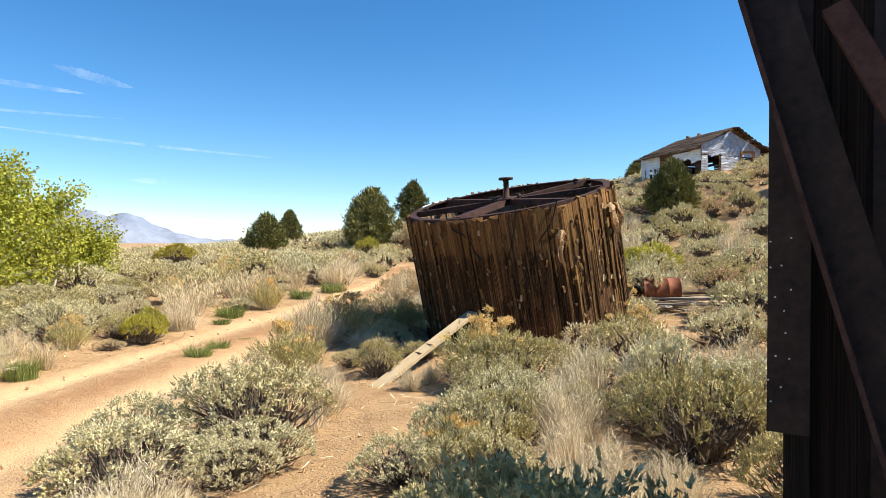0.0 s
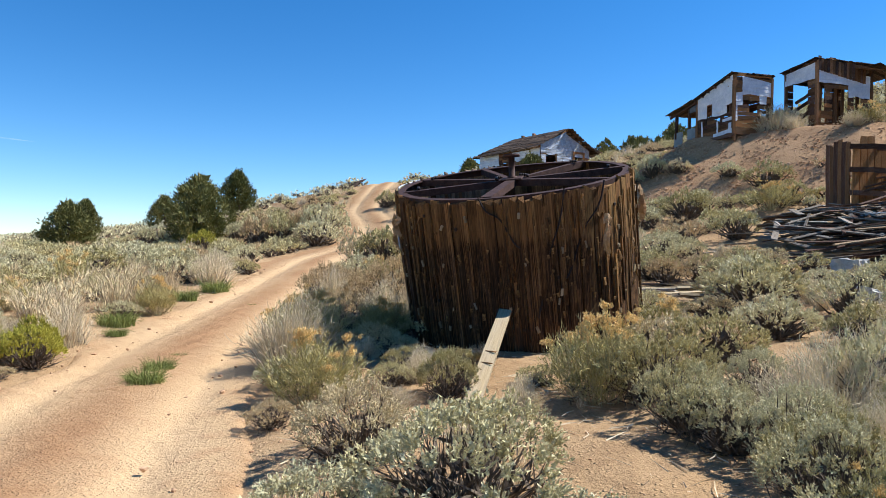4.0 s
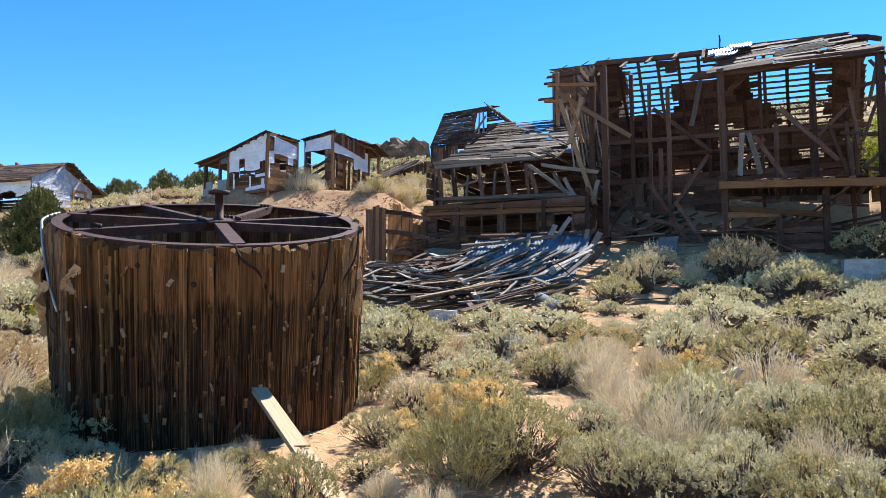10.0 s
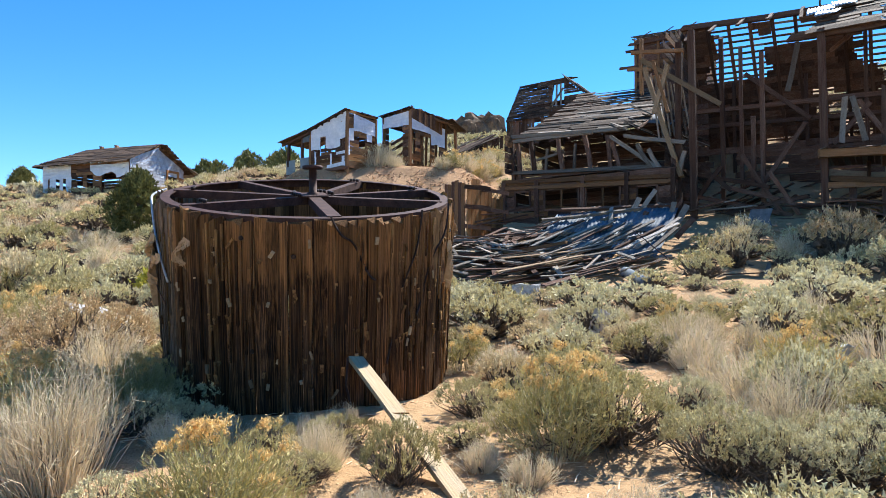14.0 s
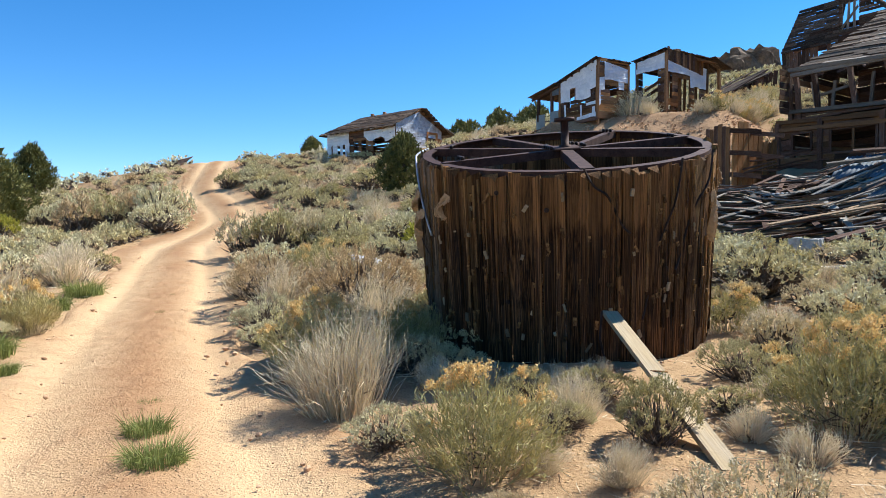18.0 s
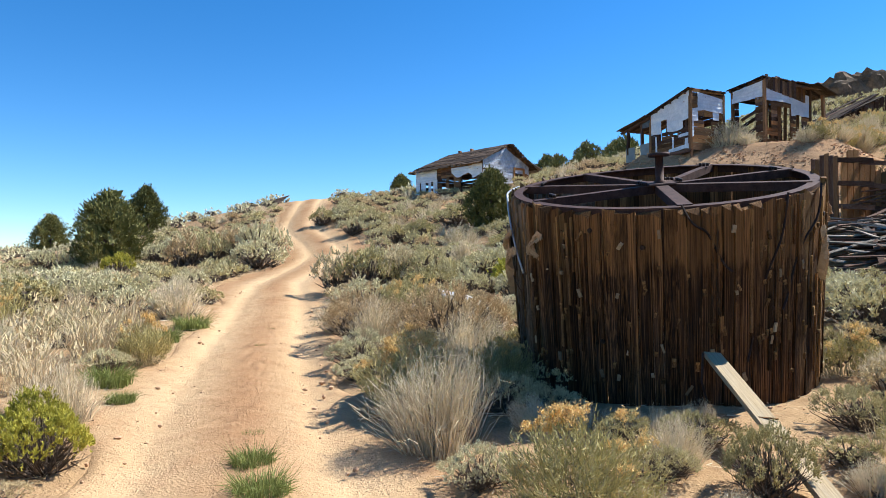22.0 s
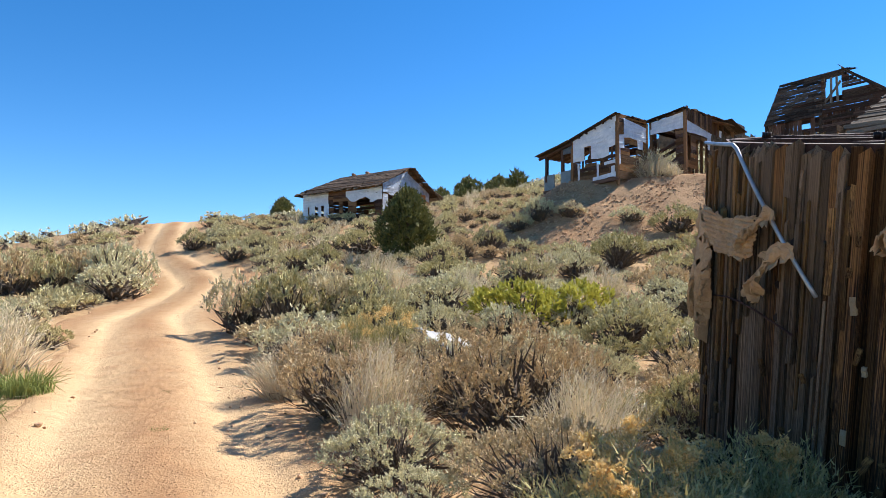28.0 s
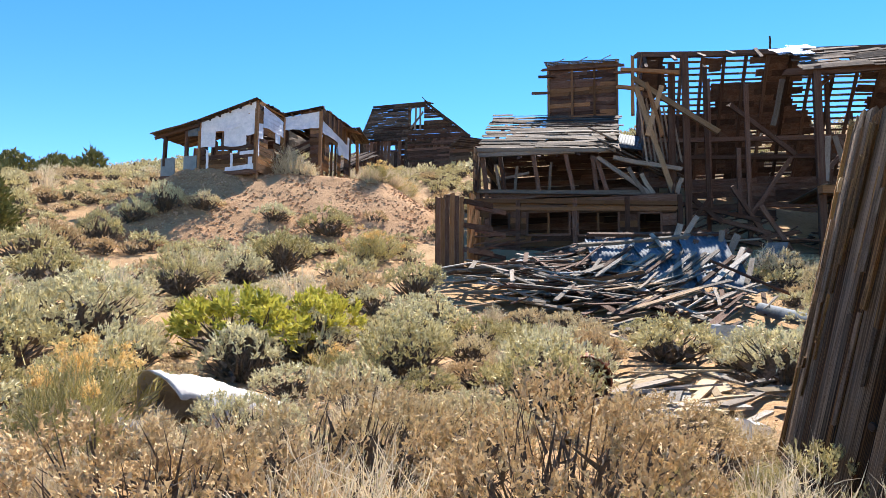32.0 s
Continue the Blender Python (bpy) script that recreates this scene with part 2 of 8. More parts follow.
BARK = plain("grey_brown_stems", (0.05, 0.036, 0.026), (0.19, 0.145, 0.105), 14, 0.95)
BARK_WHITE = plain("pale_aspen_bark", (0.30, 0.27, 0.22), (0.62, 0.58, 0.50), 6, 0.9)
SAGE = leafy("sage_leaves", (0.235, 0.20, 0.074), (0.78, 0.665, 0.33), 0.17, other=((0.275, 0.245, 0.135), (0.80, 0.725, 0.45)))
SAGE_DRY = leafy("dry_sage_tips", (0.35, 0.24, 0.115), (0.80, 0.60, 0.34), 0.15, other=((0.31, 0.255, 0.125), (0.76, 0.63, 0.385)))
RABBIT = leafy("rabbitbrush_leaves", (0.22, 0.20, 0.068), (0.62, 0.52, 0.22), 0.15)
RSTEM = leafy("rabbitbrush_stems", (0.32, 0.28, 0.14), (0.58, 0.50, 0.30), 0.1)
BLOOM = leafy("golden_seed_heads", (0.58, 0.36, 0.11), (0.84, 0.62, 0.28))
STRAW = leafy("pale_straw_stems", (0.44, 0.355, 0.225), (0.86, 0.73, 0.51), 0.15)
TANGRASS = leafy("tan_grass", (0.40, 0.31, 0.18), (0.76, 0.63, 0.42), 0.25)
GREENGRASS = leafy("fresh_green_grass", (0.085, 0.11, 0.025), (0.30, 0.33, 0.095), 0.25)
BRIGHT = leafy("bright_green_leaves", (0.26, 0.245, 0.03), (0.58, 0.52, 0.09), 0.3)
ASPEN = leafy("aspen_leaves", (0.19, 0.225, 0.025), (0.52, 0.50, 0.08), 0.4)
JUNIPER = leafy("juniper_needles", (0.06, 0.07, 0.018), (0.24, 0.22, 0.07), 0.1)
YELLOWBUSH = leafy("yellow_green_leaves", (0.30, 0.26, 0.03), (0.52, 0.44, 0.08), 0.3)

# ---- builders ----
def empty(name, m=None, **tags):
    ob = new(name)
    ob.empty_display_size = 0.2
    if m is not None:
        ob.matrix_world = m
    return tagged(ob, **tags)


def part(name, bm, mat, parent=None, label=""):
    me = bpy.data.meshes.new(name)
    bm.to_mesh(me)
    bm.free()
    me.materials.append(mat)
    ob = new(name, me)
    ob.parent = parent
    return tagged(ob, label)


def raw(name, verts, faces, mat, parent=None, label="", smooth=False, normals=None):
    """An object from arrays of points and of faces that all have one number of corners."""
    me = bpy.data.meshes.new(name)
    v, f = np.asarray(verts, np.float32), np.asarray(faces, np.int32)
    me.vertices.add(len(v))
    me.vertices.foreach_set("co", v.ravel())
    me.loops.add(f.size)
    me.loops.foreach_set("vertex_index", f.ravel())
    me.polygons.add(len(f))
    me.polygons.foreach_set("loop_start", np.arange(len(f), dtype=np.int32) * f.shape[1])
    me.polygons.foreach_set("use_smooth", np.full(len(f), smooth))
    me.materials.append(mat)
    me.update(calc_edges=True)
    if normals is None:
        me.validate()
    else:
        me.attributes.new("custom_normal", "FLOAT_VECTOR", "POINT").data.foreach_set("vector", np.asarray(normals, np.float32).ravel())
    ob = new(name, me)
    ob.parent = parent
    return tagged(ob, label)


rng = np.random.default_rng(7)
PLANKS = {}


def plank_meshes(mat, straight=False):
    """Four slightly warped, ragged-ended unit boards of one timber, shared by all boards cut from it."""
    key = (mat.name, straight)
    if key not in PLANKS:
        out = []
        for k in range(4):
            v, f, n = [], [], 4
            for i in range(n):
                x = -0.5 + i / (n - 1)
                warp = 0.0 if straight else 0.1 * rng.normal()
                wz = 0.0 if straight else 0.12 * rng.normal()
                for y, z in ((-0.5, -0.5), (0.5, -0.5), (0.5, 0.5), (-0.5, 0.5)):
                    e = (0.0 if straight else 0.012 * rng.normal()) if i in (0, n - 1) else 0.0
                    v.append((x + e, y * (1 - (0 if straight else 0.08 * rng.random())) + warp * 0.5, z + wz))
            for i in range(n - 1):
                a = 4 * i
                for j in range(4):
                    f.append((a + j, a + (j + 1) % 4, a + 4 + (j + 1) % 4, a + 4 + j))
            f += [(3, 2, 1, 0), (4 * n - 4, 4 * n - 3, 4 * n - 2, 4 * n - 1)]
            me = bpy.data.meshes.new("board")
            me.from_pydata(v, [], f)
            me.materials.append(mat)
            out.append(me)
        PLANKS[key] = out
    return PLANKS[key]


def board(name, a, b, width, thick, mat, parent, face=(0, 0, 1), straight=False, label=""):
    """A board from a to b; face: the way its broad side looks."""
    a, b, f = Vector(a), Vector(b), Vector(face)
    x = b - a
    length = x.length
    x.normalize()
    z = f - x * f.dot(x)
    if z.length < 1e-4:
        z = x.orthogonal()
    z.normalize()
    y = z.cross(x)
    ms = plank_meshes(mat, straight)
    ob = new(name, ms[int(rng.integers(len(ms)))])
    ob.parent = parent
    base = parent.matrix_world.inverted() if parent else Matrix()
    ob.matrix_basis = base @ Matrix.Translation((a + b) / 2) @ Matrix((x, y, z)).transposed().to_4x4() @ Matrix.Diagonal((length, width, thick, 1))
    return tagged(ob, label)


def add_box(bm, m):
    bmesh.ops.create_cube(bm, size=1.0, matrix=m)


def add_tube(bm, pts, r, sides=10, closed=False):
    """A round bar along points."""
    rings = []
    n = len(pts)
    for i, p in enumerate(pts):
        p = Vector(p)
        q = Vector(pts[(i + 1) % n if closed else min(i + 1, n - 1)])
        o = Vector(pts[(i - 1) % n if closed else max(i - 1, 0)])
        t = (q - o).normalized()
        u = t.orthogonal().normalized() if abs(t.z) > 0.99 else t.cross(Vector((0, 0, 1))).normalized()
        w = t.cross(u)
        rad = r[i] if hasattr(r, "__len__") else r
        rings.append([bm.verts.new(p + rad * (math.cos(k * math.tau / sides) * u + math.sin(k * math.tau / sides) * w)) for k in range(sides)])
    for i in range(n if closed else n - 1):
        A, B = rings[i], rings[(i + 1) % n]
        for k in range(sides):
            fc = bm.faces.new((A[k], A[(k + 1) % sides], B[(k + 1) % sides], B[k]))
            fc.smooth = sides > 6
    if not closed:
        bm.faces.new(rings[0][::-1])
        bm.faces.new(rings[-1])


# ---- ground ----
HILLS_X, HILLS_Y, SPREAD = (-45, -27, -9, 9, 27), (-15, 3, 21, 39, 57, 75), 15.0
PLANE = (4.08, 0.19, 0.18)
LIFT = [6.29, -5.88, 4.34, -1.43, -0.67, -2.29, 1.59, 1.75, 0.24, -5.07, 4.3, 0.75, 0.98, -2.92, -1.38, 0.24, -0.94, -7.15, -1.74, 1.08, -2.77, -3.9, 3.33, -0.81, 1.66, -6.77, -0.5, 2.81, -7.5, 4.12]
ROAD_LINE = [(9, -24, 2.0), (4, -15, 2.0), (-2.6, -4, 2.0), (-5.3, 0.2, 1.75), (-7.5, 3.4, 1.55), (-9.55, 7.2, 1.33), (-10.85, 10.1, 1.38), (-11.95, 13.1, 1.42), (-13.4, 17.9, 1.52), (-14.7, 21.5, 1.7), (-16.5, 26, 2.55), (-16.95, 31, 2.3), (-17.2, 35.4, 2.2), (-18.9, 39.5, 1.9), (-22.4, 45.3, 1.45), (-23.4, 50.5, 1.75), (-25, 57, 2.0), (-34, 80, 2.2)]


def hill(x, y):
    """The natural slope: a tilted plane that levels out, with broad swells."""
    x, y = np.asarray(x, float), np.asarray(y, float)
    z = PLANE[0] + PLANE[1] * 90 * np.tanh(x / 90) + PLANE[2] * 90 * np.tanh(y / 90)
    k = 0
    for a in HILLS_X:
        for b in HILLS_Y:
            z = z + LIFT[k] * np.exp(-((x - a) ** 2 + (y - b) ** 2) / (2 * SPREAD ** 2))
            k += 1
    return z - 3.6 * np.exp(-((x - 36) ** 2 + (y - 86) ** 2) / (2 * 15.0 ** 2))


def seg_dist(x, y, ax, ay, bx, by):
    t = np.clip(((x - ax) * (bx - ax) + (y - ay) * (by - ay)) / ((bx - ax) ** 2 + (by - ay) ** 2), 0, 1)
    return np.hypot(x - ax - t * (bx - ax), y - ay - t * (by - ay)), t


def dump_height(x, y):
    """The waste-rock dump: a level bench with sides at the angle of repose."""
    d, _ = seg_dist(x, y, 1.0, 39.5, 7.0, 36.8)
    return 7.5 - 0.66 * np.maximum(0, d - 1.5)


def road_gap(x, y):
    """How far a place lies outside the road's edge (negative on the road)."""
    x, y = np.asarray(x, float), np.asarray(y, float)
    best = np.full(x.shape, 1e9)
    for (ax, ay, aw), (bx, by, bw) in zip(ROAD_LINE, ROAD_LINE[1:]):
        d, t = seg_dist(x, y, ax, ay, bx, by)
        best = np.minimum(best, d - (aw + t * (bw - aw)))
    return best


def relief(x, y):
    return 0.05 * np.sin(x * 1.7 + 1.3 * np.sin(y * 0.9)) * np.sin(y * 1.9 + 1.1 * np.sin(x * 1.1)) + 0.025 * np.sin(4.3 * x + 2 * np.sin(2.9 * y)) * np.sin(3.7 * y)


def ground(x, y):
    x, y = np.asarray(x, float), np.asarray(y, float)
    gap = road_gap(x, y)
    k = np.clip(gap / 0.9, 0, 1)
    z = hill(x, y) + k * (relief(x, y) + 0.05)
    return np.maximum(z, dump_height(x, y) + 0.5 * relief(x, y))


def gz(x, y):
    return float(ground(x, y))


def spaced(lo, hi, step, reach, n):
    inner = np.arange(lo, hi + step / 2, step)
    k = (np.arange(1, n + 1) / n)
    out = step * n * k + (reach - step * n) * k ** 3.2
    return np.concatenate([lo - out[::-1], inner, hi + out])


gx, gy = spaced(-26, 20, 0.22, 2500, 60), spaced(-8, 46, 0.22, 2500, 60)
X, Y = np.meshgrid(gx, gy)
Z = ground(X, Y) - 0.09 * np.clip(-road_gap(X, Y) / 0.25, 0, 1)
nx, ny = len(gx), len(gy)
idx = np.arange(nx * ny).reshape(ny, nx)
quads = np.stack([idx[:-1, :-1], idx[:-1, 1:], idx[1:, 1:], idx[1:, :-1]], -1).reshape(-1, 4)
tagged(raw("ground", np.stack([X, Y, Z], -1).reshape(-1, 3), quads, SOIL, smooth=True), "tan sandy desert soil with pebbles and low swells", "ground", kind="structure")


def road_mesh():
    line = np.array(ROAD_LINE)
    t = np.concatenate([[0], np.cumsum(np.hypot(*np.diff(line[:, :2], axis=0).T))])
    tt = np.arange(0, t[-1], 0.2)
    cx, cy, hw = (np.interp(tt, t, line[:, k]) for k in range(3))
    ker = np.ones(15) / 15
    smooth = lambda a: np.convolve(np.pad(a, 7, "edge"), ker, "valid")
    cx, cy, hw = smooth(cx), smooth(cy), smooth(hw)
    dx, dy = np.gradient(cx), np.gradient(cy)
    ln = np.hypot(dx, dy)
    u = np.linspace(-1, 1, 41)
    wob = 1 + 0.10 * np.sin(tt * 0.9)[:, None] * np.sign(u)[None] + 0.06 * np.sin(tt * 2.3 + 1)[:, None]
    off = u[None] * (hw[:, None] + 0.22) * wob
    x = cx[:, None] + dy[:, None] / ln[:, None] * off
    y = cy[:, None] - dx[:, None] / ln[:, None] * off
    z = ground(x, y) + 0.012
    wander = 0.08 * np.sin(tt * 0.35)[:, None]
    for c in (-0.85, 0.80):
        z -= 0.055 * np.exp(-((off - c - wander) / 0.24) ** 2)
    z += 0.04 * np.exp(-((off - wander) / 0.4) ** 2) + 0.006 * np.sin(9 * x + 4 * np.sin(5 * y)) * np.sin(8 * y) + 0.012 * np.exp(-((off - wander) / 0.5) ** 2) * np.sin(31 * x) * np.sin(27 * y)
    z -= 0.11 * np.clip((np.abs(u) - 0.86) / 0.14, 0, 1)[None] ** 1.5
    a, b = z.shape
    ii = np.arange(a * b).reshape(a, b)
    f = np.stack([ii[:-1, :-1], ii[1:, :-1], ii[1:, 1:], ii[:-1, 1:]], -1).reshape(-1, 4)
    crown = np.exp(-((off - wander) / 0.42) ** 2) * (0.8 + 0.2 * np.sin(tt * 0.8 + 2 * np.sin(tt * 0.37)))[:, None] + 0.8 * np.clip((np.abs(off) - 1.25) / 0.5, 0, 1)
    rd = raw("road", np.stack([x, y, z], -1).reshape(-1, 3), f[:, ::-1], ROAD, smooth=True)
    rd.data.attributes.new("crown", "FLOAT", "POINT").data.foreach_set("value", crown.astype(np.float32).ravel())
    rut = sum(np.exp(-((off - c - wander) / 0.30) ** 2) for c in (-0.85, 0.80)) * (0.75 + 0.25 * np.sin(tt * 0.6))[:, None]
    rd.data.attributes.new("rut", "FLOAT", "POINT").data.foreach_set("value", rut.astype(np.float32).ravel())
    tagged(rd, "pale dusty two-track dirt road with wheel ruts", "road", kind="structure")


road_mesh()
gxx, gyy = np.meshgrid(np.arange(-11, 18, 0.25), np.arange(26, 47, 0.25))


def dump_mesh():
    d, _ = seg_dist(gxx, gyy, 1.0, 39.5, 7.0, 36.8)
    z = dump_height(gxx, gyy) + 0.012 + 0.06 * np.sin(gxx * 2.1 + np.sin(gyy * 3)) * np.sin(gyy * 1.7)
    base = hill(gxx, gyy) - 0.3
    z = np.where(z < base, base - 0.3, z)
    a, b = z.shape
    ii = np.arange(a * b).reshape(a, b)
    f = np.stack([ii[:-1, :-1], ii[:-1, 1:], ii[1:, 1:], ii[1:, :-1]], -1).reshape(-1, 4)
    keep = (z > base).ravel()[f].any(1)
    tagged(raw("waste_rock_dump", np.stack([gxx, gyy, z + 0.10], -1).reshape(-1, 3), f[keep], GRAVEL, smooth=True), "mound of reddish-tan waste rock and gravel", "gravel mound", kind="structure")


dump_mesh()

# ---- distance ----
def ridge(name, az0, az1, dist, base, prof, mat, label):
    """A far mountain ridge as a solid strip with folded flanks."""
    n, rows = 60, 8
    v = []
    for i in range(n):
        a = radians(az0 + (az1 - az0) * i / (n - 1))
        h = prof(i / (n - 1))
        for j in range(rows):
            k = j / (rows - 1)
            d = dist * (1 + 0.25 * k) + 25 * math.sin(i * 1.3 + j) + 18 * math.sin(i * 0.6)
            v.append((math.sin(a) * d, math.cos(a) * d, base + (h - base) * k ** 0.8 + (8 * math.sin(i * 2.1 + j * 1.7) if 0 < j < rows - 1 else 0)))
    f = [(i * rows + j, (i + 1) * rows + j, (i + 1) * rows + j + 1, i * rows + j + 1) for i in range(n - 1) for j in range(rows - 1)]
    return tagged(raw(name, v, f, mat, smooth=True), label, "mountain", kind="structure")


# the air's haze is painted into this pale blue base colour
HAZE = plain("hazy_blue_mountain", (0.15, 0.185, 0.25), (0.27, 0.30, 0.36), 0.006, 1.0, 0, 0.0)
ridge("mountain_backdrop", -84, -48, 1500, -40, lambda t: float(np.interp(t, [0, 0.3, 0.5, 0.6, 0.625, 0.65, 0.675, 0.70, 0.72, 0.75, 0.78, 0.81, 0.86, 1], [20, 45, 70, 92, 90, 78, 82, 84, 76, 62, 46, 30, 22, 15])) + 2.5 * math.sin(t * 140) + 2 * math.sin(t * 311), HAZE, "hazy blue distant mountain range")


# ---- the round wooden tank ----
TANK, RT = Vector((-5.5, 10.6, 2.69)), 1.834
AXIS = Vector((-0.059, -0.26, 1)).normalized()
TU = Vector((0, 1, 0)).cross(AXIS).normalized()
TV = AXIS.cross(TU)


def tank_r(a):
    return RT - 0.20 * max(0.0, math.cos(a - radians(100))) ** 3


def on_tank(a, h, r):
    return TANK + AXIS * h + r * (math.cos(a) * TU + math.sin(a) * TV)


def build_tank():
    th = empty("wooden_tank", Matrix.Translation((-5.5, 10.2, gz(-5.5, 10.2))), label="leaning round tank of dark weathered wooden staves with an iron rim", category="tank")
    a = 0.0
    while a < math.tau - 0.02:
        w = float(rng.uniform(0.035, 0.085) if 100 < math.degrees(a) < 215 else rng.uniform(0.075, 0.155))
        da = w / RT
        c = a + da / 2
        r = tank_r(c) + float(rng.normal(0, 0.008 if 112 < math.degrees(c) < 205 else 0.012))
        top = on_tank(c, float(rng.normal(-0.012, 0.012)), r)
        low = Vector(top)
        while low.z > gz(low.x, low.y) - 0.12:
            low -= AXIS * 0.05
        out = (math.cos(c) * TU + math.sin(c) * TV)
        side = math.degrees(c) % 360
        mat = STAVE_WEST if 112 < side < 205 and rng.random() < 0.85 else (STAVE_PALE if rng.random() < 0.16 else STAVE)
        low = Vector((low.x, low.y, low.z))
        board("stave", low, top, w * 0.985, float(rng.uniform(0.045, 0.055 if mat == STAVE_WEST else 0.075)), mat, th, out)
        for rep in range(int(rng.integers(0, 4)) if not 112 < side < 205 else int(rng.integers(0, 3))):
            q = a + da * float(rng.uniform(0.2, 1.0))
            b1 = float(-0.06 - 1.3 * rng.random() ** 2)
            b0 = b1 - float(rng.uniform(0.25, 1.6))
            rr = tank_r(q) + 0.04
            board("batten", on_tank(q, b0, rr), on_tank(q, b1, rr), float(rng.uniform(0.014, 0.04)), float(rng.uniform(0.010, 0.03)), STAVE_PALE if rng.random() < (0.75 if b1 > -0.4 else 0.15) else (STAVE_WEST if 112 < side < 205 else STAVE), th, math.cos(q) * TU + math.sin(q) * TV)
        a += da
    for k in range(300):
        c, h = float(rng.uniform(0, math.tau)), float(-0.25 - 1.75 * rng.random() ** 0.8)
        if 112 < math.degrees(c) < 205 and k % 5:
            continue
        rr = tank_r(c) + 0.045
        p = on_tank(c, h, rr)
        out = math.cos(c) * TU + math.sin(c) * TV
        lean = out.cross(AXIS) * float(rng.normal(0, 0.25)) + AXIS
        board("wood_block", p, p + lean * float(rng.uniform(0.04, 0.11)), float(rng.uniform(0.022, 0.042)), 0.02, PALEWOOD if rng.random() < 0.25 else STAVE_PALE, th, out)
    for k in range(40):
        c, h = float(rng.uniform(0, math.tau)), float(rng.uniform(-1.9, -0.2))
        bm = bmesh.new()
        out = math.cos(c) * TU + math.sin(c) * TV
        p = on_tank(c, h, tank_r(c) + 0.03)
        add_tube(bm, [p, p + out * 0.012], [0.028, 0.022], 10)
        part("bolt_plug", bm, BLACKIRON, th)
    # iron rim: a flat ring and an upright flange
    bm = bmesh.new()
    n = 72
    prof = [(-0.03, 0.024), (-0.03, -0.09), (-0.05, -0.09), (-0.05, 0.008), (-0.14, 0.008), (-0.14, 0.024)]
    rings = [[bm.verts.new(on_tank(i * math.tau / n, h, tank_r(i * math.tau / n) + r)) for r, h in prof] for i in range(n)]
    for i in range(n):
        A, B = rings[i], rings[(i + 1) % n]
        for k in range(len(prof)):
            bm.faces.new((A[k], B[k], B[(k + 1) % len(prof)], A[(k + 1) % len(prof)]))
    part("iron_rim", bm, RUST, th)
    # spokes: channel irons to a hub
    hub = on_tank(0, -0.02, 0.0) + TU * 0.02 - TV * 0.10
    for deg in (-93, -30, 8, 52, 118, 162, 205):
        q = radians(deg)
        e = on_tank(q, 0.0, tank_r(q) - 0.1)
        d = (e - hub).normalized()
        sd = d.cross(AXIS)
        bm = bmesh.new()
        L = (e - hub).length
        m = Matrix((d, sd, AXIS)).transposed().to_4x4()
        mid = Matrix.Translation((hub + e) / 2 + AXIS * 0.03) @ m
        wide = 0.14 if deg == -93 else 0.085
        add_box(bm, mid @ Matrix.Diagonal((L, wide, 0.012, 1)))
        for sgn in (-1, 1):
            add_box(bm, mid @ Matrix.Translation((0, sgn * wide / 2, -0.045)) @ Matrix.Diagonal((L * 0.996, 0.010, 0.10, 1)))
        spoke = part("spoke", bm, RUST, th)
        if deg in (52, 205, 8, 162):
            for t in (0.14, 0.86):
                c = hub + (e - hub) * t + AXIS * 0.045
                for k in range(3):
                    bm = bmesh.new()
                    add_tube(bm, [c + sd * (0.05 * (k - 1)), c + sd * (0.05 * (k - 1)) + AXIS * 0.04], 0.022, 8)
                    part("bolt", bm, BLACKIRON, spoke)
    bm = bmesh.new()
    add_box(bm, Matrix.Translation(hub + AXIS * 0.045) @ Matrix((TU, TV, AXIS)).transposed().to_4x4() @ Matrix.Diagonal((0.34, 0.30, 0.03, 1)))
    bmesh.ops.bevel(bm, geom=bm.edges[:], offset=0.01, segments=1, affect="EDGES")
    part("hub_plate", bm, RUST, th)
    bm = bmesh.new()
    up = (AXIS + Vector((0.02, 0.2, 0))).normalized()
    add_tube(bm, [hub, hub + up * 0.08, hub + up * 0.08, hub + up * 0.38, hub + up * 0.38, hub + up * 0.42], [0.075, 0.075, 0.05, 0.05, 0.13, 0.13], 14)
    part("centre_pipe", bm, RUST, th, "rusty capped pipe standing on the hub")
    # loose wires
    for a0, a1, drop in ((-95, -80, 0.7), (-40, -62, 1.2), (-60, -75, 1.7)):
        bm = bmesh.new()
        pts = []
        for k in range(16):
            t = k / 15
            q = radians(a0 + (a1 - a0) * t)
            pts.append(on_tank(q, 0.06 - drop * t - 0.05 * math.sin(t * 9), tank_r(q) + 0.05 + 0.03 * math.sin(t * 7)))
        add_tube(bm, pts, 0.012, 6)
        part("wire", bm, BLACKIRON, th)
    # pale hose bent over the rim
    bm = bmesh.new()
    pts = []
    for k in range(30):
        deg = 158 + 44 * k / 29
        q = radians(deg)
        pts.append(on_tank(q, 0.015 - 0.036 * max(0.0, deg - 180) ** 0.72 * max(0.0, deg - 180) ** 0.31, tank_r(q) + 0.06))
    add_tube(bm, pts, 0.013, 8)
    part("hose", bm, GALV, th, "pale metal hose sagging over the rim")
    # torn ribbed cloth: a band nailed on and shreds that hang from it
    def cloth(a0, a1, h0, h1, seed, name="torn_cloth"):
        rr = np.random.default_rng(seed)
        nu, nv = 46, 34
        low = np.convolve(np.pad(rr.normal(0, 0.03, nu + 1), 2, "edge"), np.ones(5) / 5, "valid") + np.where(rr.random(nu + 1) < 0.05, -0.05, 0.0)
        up = np.convolve(np.pad(rr.normal(0, 0.02, nu + 1), 2, "edge"), np.ones(5) / 5, "valid")
        v = []
